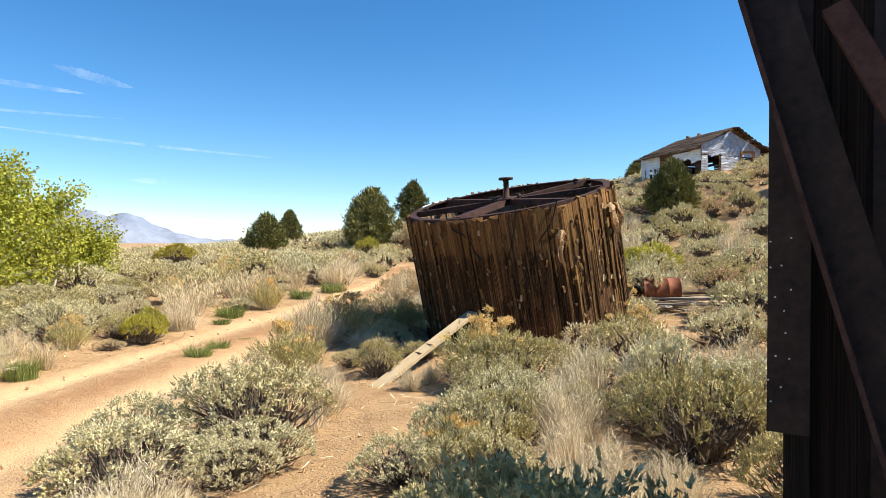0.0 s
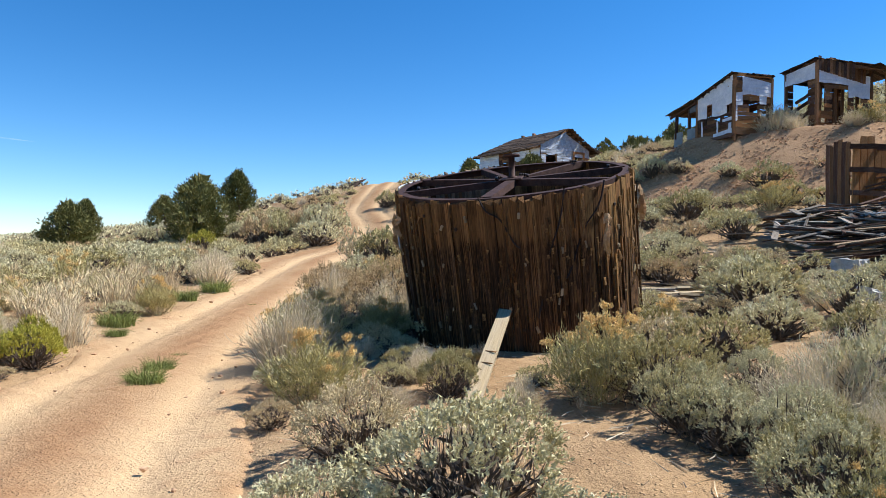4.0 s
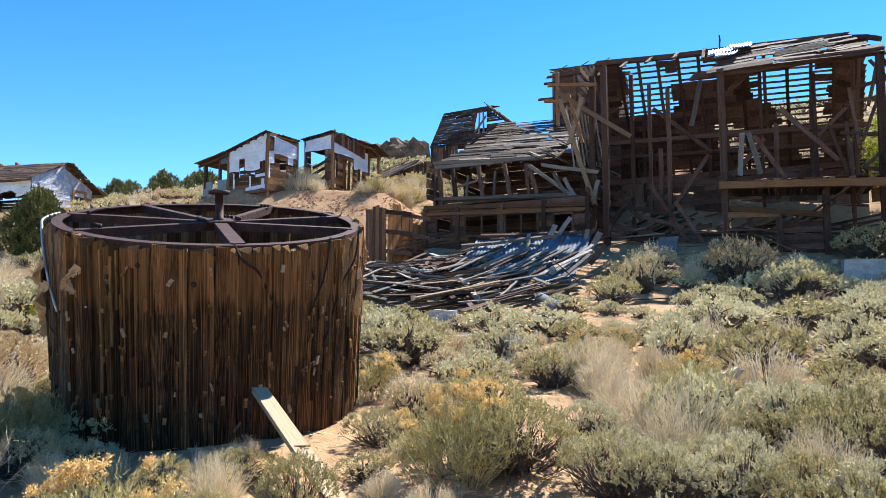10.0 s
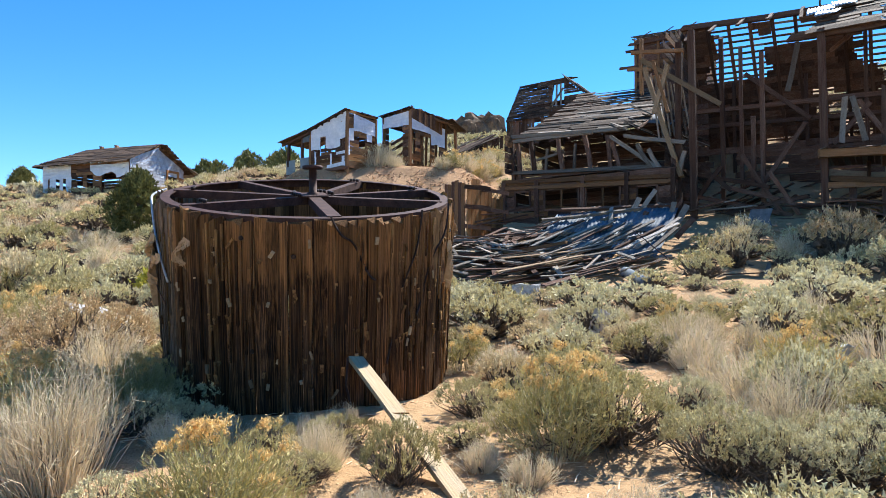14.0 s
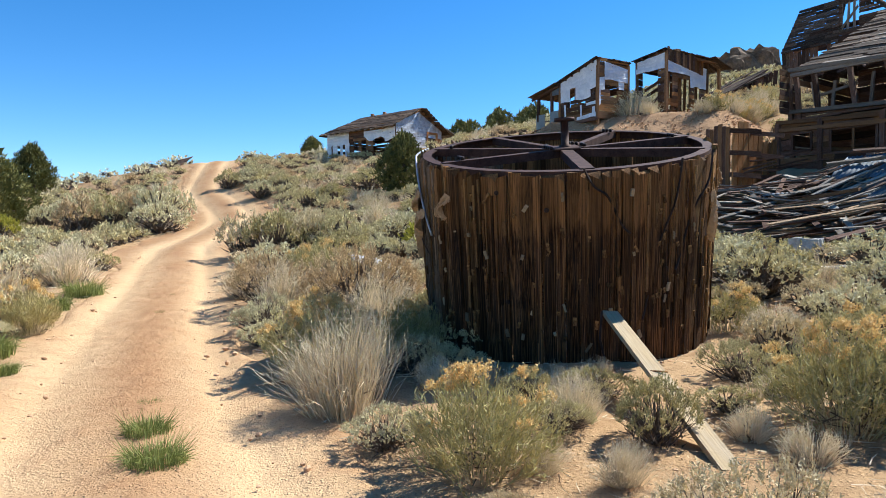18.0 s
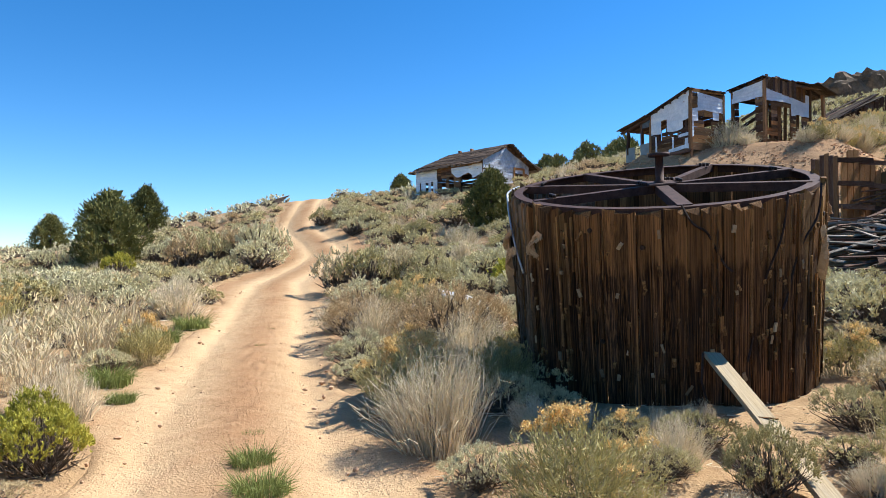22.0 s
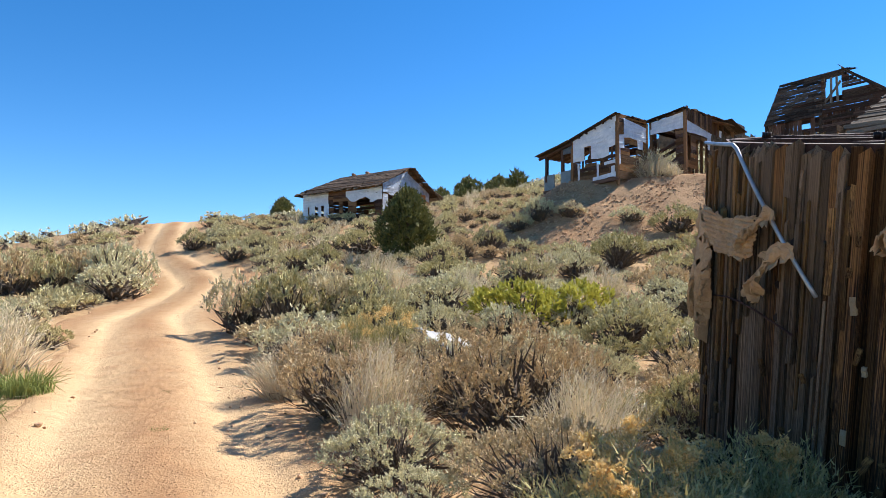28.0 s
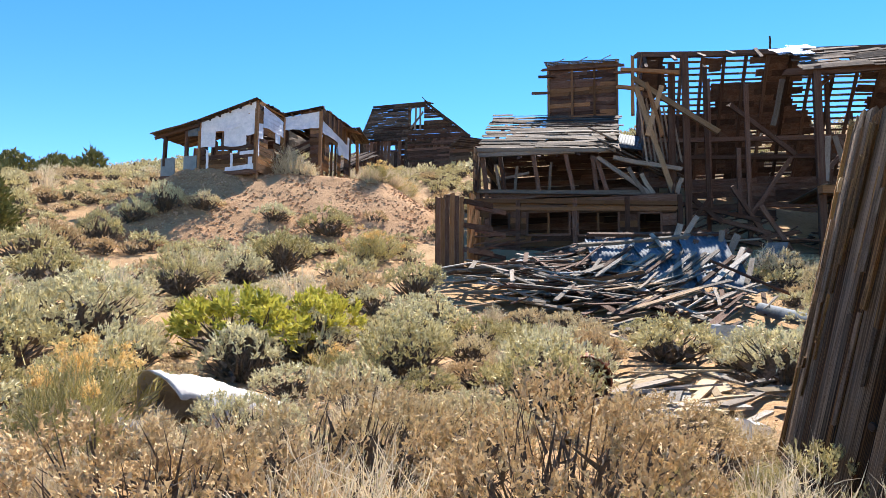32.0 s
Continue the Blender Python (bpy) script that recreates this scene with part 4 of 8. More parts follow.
    for k in range(110):
        s, n = float(rng.uniform(7.6, 17.5)), float(rng.uniform(1.0, 6.5))
        a, L = float(rng.uniform(-0.9, 0.9)), float(rng.uniform(0.8, 2.8))
        z = 3.8 + 0.12 * n + float(abs(rng.normal(0, 0.45))) * (1.0 if s < 12 else 0.5)
        board("fallen_board", mp(s, n, z), mp(s + L * math.cos(a), n + 0.5 * L * float(rng.normal(0, 0.5)), z + 0.6 * L * math.sin(a)), float(rng.uniform(0.1, 0.25)), 0.05, DARKWOOD if k % 4 else GREYWOOD, th, UP)
    # dark boarding added behind, to hide sunlit ground and keep the hall dark
    clad(th, "rear_plank", mp(12.2, 8.2, 3.6), MD, UP, -MN, 6.3, 4.2, 0.28, [DARKWOOD], [(1.4, 2.3, 0.2, 1.6), (4.3, 5.0, 2.2, 3.2), (2.7, 3.2, 2.6, 3.4)], 0.05)
    # deck over the open ground floor
    board("deck_beam", mp(13.0, 0.9, 6.0), mp(18.4, 0.9, 5.7), 0.3, 0.3, BROWNWOOD, th, -MN)
    for k in range(26):
        s = 13.1 + 0.2 * k
        board("deck_plank", mp(s, 0.7, 6.15 - 0.05 * (s - 13)), mp(s, 5.5, 6.2 - 0.05 * (s - 13)), 0.19, 0.05, GREYWOOD if k % 3 == 0 else DARKWOOD, th, UP)
    beams(th, 1.2, [(13.3, 5.1, 16.4, 4.7), (13.2, 4.85, 15.0, 4.8)], 0.22, BROWNWOOD, "beam")
    beams(th, 1.3, [(16.5, 5.6, 16.5, 3.1), (13.95, 5.0, 13.95, 3.5), (14.95, 4.9, 14.95, 3.4)], 0.24, DARKWOOD, "post")
    clad(th, "low_wall_plank", mp(14.95, 1.4, 3.2), MD, UP, -MN, 1.5, 1.6, 0.22, mats, (), 0.2)
    # the bare frame at the right end
    beams(th, 3.0, [(18.57, 10.82, 20.01, 8.35), (18.57, 11.04, 18.12, 8.98), (17.6, 9.72, 19.6, 10.05), (19.6, 10.05, 19.67, 9.12), (18.73, 9.1, 20.54, 9.03), (20.54, 9.03, 21.13, 7.74), (18.97, 8.04, 21.13, 7.84), (20.54, 9.0, 19.16, 7.92), (17.53, 9.73, 17.76, 7.51), (17.37, 8.45, 17.47, 6.63), (18.73, 9.07, 18.61, 4.5), (17.15, 8.02, 19.22, 7.69), (17.87, 6.6, 19.19, 6.29), (16.38, 7.93, 17.38, 8.98), (16.81, 8.35, 17.33, 6.49), (19.23, 7.84, 17.87, 6.6), (18.61, 9.68, 17.89, 7.65), (17.5, 7.5, 17.5, 4.0), (19.2, 6.3, 19.2, 3.6), (21.1, 7.8, 21.1, 3.8)], 0.13, DARKWOOD, "frame_timber")
    beams(th, 2.9, [(18.6, 9.31, 18.97, 8.01), (20.5, 9.05, 21.15, 7.8)], 0.24, GREYWOOD, "frame_board", 0.04)
    beams(th, 5.5, [(17.6, 9.8, 19.6, 10.0), (18.7, 9.1, 20.5, 9.0), (19.0, 8.0, 21.1, 7.8), (17.5, 9.7, 17.7, 5.0), (20.5, 9.0, 21.1, 7.8), (21.1, 7.8, 21.1, 4.6), (18.5, 11.5, 19.6, 9.9)], 0.12, DARKWOOD, "frame_timber")
    board("hopper_box", mp(18.0, 2.0, 5.4), mp(18.6, 2.0, 5.4), 0.5, 0.5, BROWNWOOD, th, -MN)
    board("panel_door", mp(11.1, -0.2, 3.0), mp(11.1, -0.2, 4.0), 0.75, 0.04, GALV_OLD, th, -MN, label="dented grey metal panel leaning in the ruin")
    return th




def trestle(parent_name, label, n, rows, wide, thin, mats=(DARKWOOD, BROWNWOOD)):
    th = empty(parent_name, Matrix.Translation(mp(rows[0][0], n, rows[0][3])), label=label, category="timber frame")
    for k, (s0, z0, s1, z1) in enumerate(rows):
        board("post" if k < 2 else "brace", mp(s0, n, z0), mp(s1, n, z1), wide if k < 3 else thin, wide if k < 3 else thin, mats[0] if k < 3 else mats[1], th, -MN)
    return th


mill_wing()
mill_tower()
mill_hall()
tt = trestle("timber_trestle", "freestanding heavy timber trestle with crossed braces", -3.0, [(18.54, 6.3, 18.41, 2.2), (20.06, 6.2, 19.9, 2.2), (18.3, 6.4, 20.25, 6.27), (18.51, 5.56, 20.1, 4.15), (18.69, 4.5, 19.91, 5.63), (20.07, 4.15, 18.49, 2.4), (18.57, 3.99, 19.7, 2.6), (18.63, 4.22, 19.93, 4.15)], 0.30, 0.16)
for s in (18.45, 20.0):
    board("rear_post", mp(s, -1.0, 2.4), mp(s, -1.0, 6.3), 0.28, 0.28, DARKWOOD, tt, -MN)
    board("cross_beam", mp(s, -3.2, 6.55), mp(s, 2.5, 6.5), 0.26, 0.26, DARKWOOD, tt, UP)
tl = trestle("leaning_timber_frame", "broken timber frame of grey beams leaning against the mill", 1.0, [(6.61, 10.4, 8.08, 5.6), (6.53, 10.67, 9.62, 8.35), (7.62, 10.3, 7.02, 8.33), (7.04, 10.45, 7.61, 8.28), (6.11, 11.05, 8.28, 10.76), (5.93, 10.37, 6.95, 10.21), (6.54, 11.57, 6.52, 9.19)], 0.19, 0.14, (TANWOOD, BROWNWOOD))
for k in range(9):
    s = 6.75 + 0.16 * k
    board("slat", mp(s, 1.6, 10.2 - 0.1 * k), mp(s + 0.3, 1.6, 7.4), 0.07, 0.04, GREYWOOD, tl, -MN)

# ---- broken bin at the mill's corner ----
def bin_ruin():
    th = empty("broken_ore_bin", Matrix.Translation(mp(0.4, -4, 2.6)), label="broken bin of upright dark and orange planks", category="ore bin")
    for k in range(6):
        s = -0.02 + 0.16 * k
        board("upright_plank", mp(s, -4.0, 2.6), mp(s, -4.0, 5.4 + float(rng.normal(0, 0.04))), 0.155, 0.06, BROWNWOOD if k % 2 else DARKWOOD, th, -MN)
        board("upright_plank", mp(-0.1, -3.9 + 0.16 * k, 2.6), mp(-0.1, -3.9 + 0.16 * k, 5.4), 0.155, 0.06, BROWNWOOD, th, -MD)
    for k in range(9):
        n = -3.9 + 0.33 * k
        board("inner_plank", mp(1.0, n, 2.7), mp(1.0, n, 5.35 - 0.05 * k + float(rng.normal(0, 0.1))), 0.3, 0.05, ORANGEWOOD, th, MD)
    for z in (2.8, 3.6, 4.4, 5.2):
        board("stringer", mp(0.9, -4.05, z), mp(1.7, -3.4, z - 0.1), 0.18, 0.14, DARKWOOD, th, -MN)
        board("stringer", mp(0.9, -3.0, z), mp(2.0, -2.4, z - 0.2), 0.16, 0.12, DARKWOOD, th, -MN)
    for k in range(16):
        s, n, z = float(rng.uniform(0.8, 2.4)), float(rng.uniform(-4, -2)), float(rng.uniform(2.7, 4.2))
        a = float(rng.uniform(-0.6, 0.6))
        board("fallen_plank", mp(s, n, z), mp(s + 1.1 * math.cos(a), n + 0.5, z + 1.1 * math.sin(a) * 0.5), 0.16, 0.05, DARKWOOD, th, UP)


bin_ruin()

# ---- collapsed boards in front of the mill ----
def heap():
    th = empty("lumber_heap", Matrix.Translation(mp(4.5, -6, 2.0)), label="collapsed heap of grey boards and corrugated roofing sheets", category="lumber heap")

    def top(s, n):
        return at_ground(s, n) + 0.05 + 1.15 * math.exp(-((s - 7.2) / 2.6) ** 2 - ((n + 3.2) / 2.6) ** 2) + 0.45 * math.exp(-((s - 2.5) / 2.5) ** 2 - ((n + 7.5) / 3) ** 2)

    for k in range(560):
        s, n = float(rng.normal(5.6, 2.5)), float(-6.3 + 2.3 * rng.normal())
        if not (0.9 < s < 9.2 and -10.2 < n < -1.8) or (s < 2.2 and n < -8.4) or s - 0.6 * n < 4.6 or s > 5.2 and n > -7.4 and k % 10 < 7:
            continue
        a = float(rng.normal(1.0, 0.22) if s > 5 else rng.normal(0.1, 0.5)) + (1.3 if k % 7 == 0 else 0)
        L = float(rng.uniform(0.7, 2.9))
        ds, dn = 0.5 * L * math.cos(a), 0.5 * L * math.sin(a)
        z0, z1 = top(s - ds, n - dn), top(s + ds, n + dn)
        up = 0.04 + (0.24 if s < 5 or k < 400 else 0.34) * (k / 560) + float(rng.random() ** 2 * 0.15)
        z0, z1 = z0 + up + float(rng.normal(0, 0.05)), z1 + up + float(rng.normal(0, 0.09))
        board("board", mp(s - ds, n - dn, z0), mp(s + ds, n + dn, z1), float(rng.uniform(0.07, 0.18)), 0.03, (HEAPWOOD, TANWOOD, GREYWOOD, GREYWOOD, DARKWOOD, DARKWOOD, DARKWOOD)[int(rng.integers(7))], th, Vector((float(rng.normal(0, 0.3)), float(rng.normal(0, 0.3)), 1)))
    inv = th.matrix_world.inverted()
    # a whole roof slope lying tilted: dented sheets with the laths still on them
    p0, pu, pw = mp(5.1, -7.1, at_ground(5.1, -7.1) + 0.35), mp(9.3, -6.5, at_ground(9.3, -6.5) + 0.45), mp(5.6, -3.1, at_ground(5.6, -3.1) + 1.35)
    eu, ew = (pu - p0).normalized(), (pw - p0).normalized()
    en = eu.cross(ew).normalized()
    ew = en.cross(eu)
    slope = lambda a, b, lift=0.0: p0 + eu * a + ew * b + en * lift
    for i in range(3):
        for j in range(2):
            m = Matrix((eu, ew, en)).transposed().to_4x4()
            m.translation = slope(0.75 + 1.38 * i + 0.1 * j, 0.95 + 1.9 * j, 0.02 + 0.015 * i + 0.03 * j)
            corrugated(th, inv @ m @ Euler((radians(float(rng.normal(0, 2))), radians(float(rng.normal(0, 2))), radians(float(rng.normal(0, 5))))).to_matrix().to_4x4(), 1.45, 2.0, GALV_OLD)
    for k in range(13):
        a0, b0 = -0.9 + 0.4 * k, 0.1 + 0.12 * (k % 3)
        L = 2.0 + 1.1 * float(rng.random())
        a1, b1 = min(4.6, a0 + 0.62 * L), min(4.1, b0 + 0.80 * L)
        board("roof_lath", slope(max(-0.3, a0), b0, 0.12), slope(a1, b1, 0.15 + 0.08 * float(rng.random())), float(rng.uniform(0.09, 0.16)), 0.045, (GREYWOOD, DARKWOOD, HEAPWOOD, GREYWOOD)[k % 4], th, en)
    board("rafter", slope(-0.2, 2.9, 0.16), slope(3.3, 3.5, 0.22), 0.14, 0.1, GREYWOOD, th, en)
    board("rafter", slope(0.2, 4.0, 0.12), slope(4.4, 3.9, 0.14), 0.16, 0.1, DARKWOOD, th, en)
    for s, n, rx, rz, w, h in ((3.6, -4.4, 10, -66, 1.9, 1.2), (4.4, -6.6, 8, -36, 1.3, 1.1)):
        corrugated(th, inv @ (Matrix.Translation(mp(s, n, top(s, n) + 0.34)) @ Euler((radians(rx), radians(float(rng.normal(0, 6))), radians(rz))).to_matrix().to_4x4()), w, h, GALV_OLD)
    board("upright_board", mp(5.5, -3.4, 2.6), mp(5.15, -3.1, 4.15), 0.24, 0.05, GREYWOOD, th, -MN)
    board("upright_board", mp(5.9, -3.5, 2.6), mp(5.6, -3.1, 3.9), 0.2, 0.05, DARKWOOD, th, -MN)
    for k in range(9):
        s, n = 7.4 + 0.22 * k, -3.2 - 0.9 * float(rng.random())
        zz = top(s, n)
        board("splintered_board", mp(s, n, zz - 0.1), mp(s + float(rng.uniform(0.2, 0.7)), n + 0.3, zz + float(rng.uniform(0.4, 1.0))), float(rng.uniform(0.1, 0.22)), 0.035, (GREYWOOD, HEAPWOOD, DARKWOOD)[k % 3], th, -MN)
    board("long_beam", mp(2.6, -8.4, 1.9), mp(6.4, -6.6, 2.7), 0.28, 0.1, BROWNWOOD, th, UP)
    board("long_beam", mp(5.2, -7.6, 1.95), mp(9.4, -4.4, 3.2), 0.22, 0.09, GREYWOOD, th, UP)
    board("long_beam", mp(-1.0, -4.6, 2.75), mp(2.2, -4.4, 2.8), 0.2, 0.08, GREYWOOD, th, UP)


heap()

# ---- tin-clad shacks on the dump ----
def shack(name, label, corner, base, s0, n1, zl, zr, holes, sheets_l, sheets_r, seed):
    """A shed whose roof falls to the left; corner: its high near corner. s0: its left end, n1: its depth."""
    c = Vector((*corner, 0))
    q = lambda s, n, z: c + MD * s + MN * n + UP * z
    th = empty(name, Matrix.Translation(q(0, 0, base)), label=label, category="shack")
    H = zr - base
    top = lambda x: (zl - base) + (zr - zl) * (x / -s0)
    clad(th, "wall_plank", q(s0, 0, base), MD, UP, -MN, -s0, H, 0.2, [BROWNWOOD, DARKWOOD, BROWNWOOD], holes[0], 0.05, top, 1.8)
    clad(th, "side_plank", q(0, 0, base), MN, UP, MD, n1, H, 0.2, [ORANGEWOOD, BROWNWOOD, ORANGEWOOD, DARKWOOD], holes[1], 0.06, None, 1.6)
    clad(th, "back_plank", q(s0, n1, base), MD, UP, MN, -s0, H, 0.2, [DARKWOOD], holes[2], 0.12, top, 1.8)
    clad(th, "end_plank", q(s0, 0, base), MN, UP, -MD, n1, zl - base, 0.2, [DARKWOOD], holes[3], 0.1, None, 1.6)
    for s, n in ((s0, 0), (0, 0), (0, n1), (s0, n1)):
        board("corner_post", q(s, n, base - 0.3), q(s, n, zr if s == 0 else zl), 0.14, 0.14, BROWNWOOD, th, -MN)
    for k in range(int(n1 / 0.25) + 2):
        n = -0.12 + 0.25 * k
        if rng.random() > 0.12:
            board("roof_board", q(s0 - 0.2, n, zl + 0.03), q(0.15, n, zr + 0.07), 0.25, 0.035, ROOFING, th, UP)
    for s in np.arange(s0, 0.1, 0.5):
        zz = zl + (zr - zl) * (s - s0) / -s0
        board("rafter_tail", q(s, -0.22, zz - 0.05), q(s, 0.3, zz - 0.05), 0.06, 0.1, DARKWOOD, th, UP)
    for k, (s, z, w, h, sl) in enumerate(sheets_l):
        tin(th, q(s, 0, z), MD, UP, -MN, w, h, seed + k, 0.05, slant=sl)
    for k, (n, z, w, h, sl) in enumerate(sheets_r):
        tin(th, q(0, n, z), MN, UP, MD, w, h, seed + 20 + k, 0.09, slant=sl)
    return th, q


sa, qa = shack("tin_clad_shack", "ruined shack with torn white tin over brown boards, open windows", (1.5, 36.6), 7.45, -2.75, 2.4, 9.75, 10.55,
    [[(0.78, 1.22, 1.17, 1.85), (0.25, 0.8, 0.72, 1.12), (1.5, 2.0, 0.75, 1.1), (2.15, 2.6, 1.1, 1.6)], [(0.95, 1.5, 1.25, 1.9)], [(0.4, 1.1, 0.7, 2.0), (1.5, 2.4, 0.6, 1.6)], [(0.6, 1.6, 0.8, 2.0)]],
    [(-2.74, 8.6, 0.77, 1.13, 0.22), (-1.99, 9.3, 0.48, 0.66, 0.14), (-1.53, 8.58, 1.07, 1.50, 0.31), (-0.48, 9.02, 0.46, 1.36, 0.13), (-1.45, 7.52, 1.4, 0.16, 0.12), (-0.35, 7.6, 0.2, 0.5, 0.0), (-2.4, 7.6, 0.12, 0.9, 0.0), (-1.2, 7.6, 0.12, 0.7, 0.0), (-0.75, 8.2, 0.7, 0.14, 0.06)], [(0.5, 9.5, 1.85, 0.98, -0.22), (0.02, 8.95, 0.5, 0.62, 0.1), (0.0, 8.1, 0.2, 0.9, 0), (1.6, 9.1, 0.45, 0.42, 0.0)], 11)
for s in (-2.2, -1.7, -0.9, -0.4):
    board("stud", qa(s, 0.1, 7.5), qa(s + 0.05, 0.1, 9.9), 0.1, 0.06, DARKWOOD, sa, -MN)
# its lean-to porch with grey-green panels
for s, z1 in ((-4.5, 9.2), (-3.4, 9.45)):
    board("porch_post", qa(s, 0.0, 6.4), qa(s, 0.0, z1), 0.14, 0.14, DARKWOOD, sa, -MN)
    board("porch_post", qa(s, 2.2, 6.4), qa(s, 2.2, z1), 0.14, 0.14, DARKWOOD, sa, -MN)
for k in range(11):
    board("porch_roof_board", qa(-5.0, -0.3 + 0.25 * k, 9.3), qa(-2.7, -0.3 + 0.25 * k, 9.75), 0.25, 0.04, ROOFING, sa, UP)
board("porch_beam", qa(-5.0, -0.1, 9.15), qa(-2.75, -0.1, 9.6), 0.12, 0.12, DARKWOOD, sa, -MN)
board("wall_panel", qa(-4.65, -0.05, 7.75), qa(-3.95, -0.05, 7.75), 0.95, 0.05, PANEL_GREEN, sa, -MN, True)
board("wall_panel", qa(-3.5, -0.05, 7.85), qa(-2.85, -0.05, 7.85), 0.85, 0.05, PANEL_GREEN, sa, -MN, True)
board("sill_beam", qa(-4.7, -0.1, 7.3), qa(0.1, -0.1, 7.42), 0.16, 0.16, DARKWOOD, sa, -MN)
tin(sa, qa(-3.4, -0.02, 9.15), MD, UP, -MN, 0.65, 0.5, 91, 0.02, GALV_OLD, slant=0.12)
sb, qb = shack("open_tin_shack", "open-fronted ruined shack with a white tin band under the roof", (5.7, 38.2), 7.8, -2.0, 3.7, 11.2, 11.42,
    [[(0.05, 1.45, 0.0, 2.75)], [(0.15, 0.5, 0.9, 2.4), (1.0, 2.1, 0.6, 2.3), (2.5, 3.0, 0.8, 2.4)], [(0.3, 1.7, 0.5, 2.8)], [(0.5, 3.0, 0.4, 2.8)]],
    [(-2.0, 10.45, 2.0, 0.66, 0.2)], [(0.05, 10.25, 2.3, 0.85, -0.1), (2.1, 9.6, 1.5, 1.35, -0.12)], 51)
for k in range(17):
    n = 0.12 + 0.19 * k
    board("upright_board", qb(0.06, n, 10.9 - 0.03 * k), qb(0.06, n, 11.62 - 0.02 * k + 0.09 * math.sin(5.3 * k)), 0.18, 0.04, BROWNWOOD if k % 3 else DARKWOOD, sb, MD)
for k in range(5):
    board("overhang_board", qb(0.1, 2.6 + 0.22 * k, 11.2), qb(0.8, 2.6 + 0.22 * k, 11.0), 0.22, 0.035, BROWNWOOD, sb, UP)
for n in (4.9,):
    board("porch_post", qb(0, n, 7.9), qb(0, n, 11.2), 0.15, 0.15, BROWNWOOD, sb, MD)
for k in range(8):
    board("porch_roof_board", qb(-1.2 + 0.25 * k, 3.5, 11.4), qb(-1.2 + 0.25 * k, 5.2, 10.95), 0.25, 0.035, ROOFING, sb, UP)
for s0, z0, s1, z1 in ((-1.9, 9.6, -0.4, 10.3), (-1.9, 9.2, -0.5, 9.9), (-1.8, 8.6, -0.6, 9.4)):
    board("fallen_beam", qb(s0, 0.6, z0), qb(s1, 0.9, z1), 0.13, 0.13, DARKWOOD, sb, -MN)
for k in range(7):
    board("wall_post", qb(-0.45 + 0.02 * k, 0.1 + 0.5 * k, 7.9), qb(-0.3, 0.1 + 0.5 * k, 10.6), 0.22, 0.05, BROWNWOOD, sb, MD)


# ---- the dark gambrel building further up ----
def upper_house():
    O = Vector((27.5, 58.0, 0))
    q = lambda s, n, z: O + MD * s + MN * n + UP * z
    th = empty("gambrel_mill_house", Matrix.Translation(q(0, 0, 15)), label="dark wooden gambrel-roofed mill house, partly stripped", category="ruined building")
    mats = [DARKWOOD, DARKWOOD, ROOFING]
    clad(th, "wall_plank", q(-4.8, 0, 13.0), UP, MD, -MN, 4.6, 9.6, 0.35, mats, [(3.3, 4.3, 3.0, 3.9)], 0.04, None, 4.8)
    for i in range(14):
        t = i / 14
        s = -4.8 + 0.9 * t
        last = 0.1 if t < 0.8 else 1.7
        while s < last - 0.05:
            e = min(last, s + float(rng.uniform(1.0, 2.5)))
            hole = 0.22 < t < 0.3 and -3.8 < s < -0.6
            board("roof_board", q(s, 1.6 * t - 0.2, 17.5 + 4.0 * t), q(e, 1.6 * t - 0.2, 17.5 + 4.05 * t), 0.1 if hole else 0.29, 0.035, ROOFING, th, -MN + UP * 0.4)
            s = e + 0.001
    for i in range(10):
        t = i / 10
        board("top_roof_board", q(-3.9 + 0.1 * t, 1.4 + 2.2 * t, 21.35 + 0.5 * t), q(1.7, 1.4 + 2.2 * t, 21.45 + 0.5 * t), 0.24, 0.035, ROOFING, th, UP)
    clad(th, "gable_plank", q(0.1, -0.15, 13.0), MD, UP, -MN, 6.0, 7.9, 0.22, mats, [(0.3, 1.6, 5.2, 7.4)], 0.05, lambda x: 8.0 - 0.75 * max(0, x - 1.4))
    for i in range(9):
        n = -0.3 + 0.5 * i
        board("gable_roof_board", q(1.6, n, 21.3), q(4.0 + 0.6 * float(rng.random()), n, 18.9), 0.42, 0.05, ROOFING, th, UP + MD * 0.8)
    board("gable_rafter", q(1.7, -0.2, 21.0), q(6.2, -0.2, 17.3), 0.2, 0.2, ROOFING, th, UP)
    for s0, z0, s1, z1 in ((0.3, 18.2, 0.3, 20.6), (0.8, 18.2, 0.9, 20.6), (1.3, 18.2, 1.3, 20.7), (0.2, 18.3, 1.6, 20.0)):
        board("stud", q(s0, -0.1, z0), q(s1, -0.1, z1), 0.16, 0.12, GREYWOOD, th, -MN)
    clad(th, "side_plank", q(-4.8, 0, 13.0), MN, UP, -MD, 6.0, 5.0, 0.35, mats, (), 0.04)
    clad(th, "back_plank", q(-4.8, 4.0, 13.0), MD, UP, MN, 8.0, 7.0, 0.5, [DARKWOOD], (), 0.05)
    # long low shed running down from it
    for i in range(12):
        t = i / 12
        board("shed_roof_board", q(5.5 + 0.2 * t, -6 + 5 * t, 15.0 + 2.2 * t), q(11 - t, -6 + 5 * t, 14.2 + 2.2 * t), 0.5, 0.04, ROOFING, th, UP)
    clad(th, "shed_plank", q(5.6, -6, 11.5), MD, UP, -MN, 5.5, 3.3, 0.3, mats, (), 0.1)


upper_house()


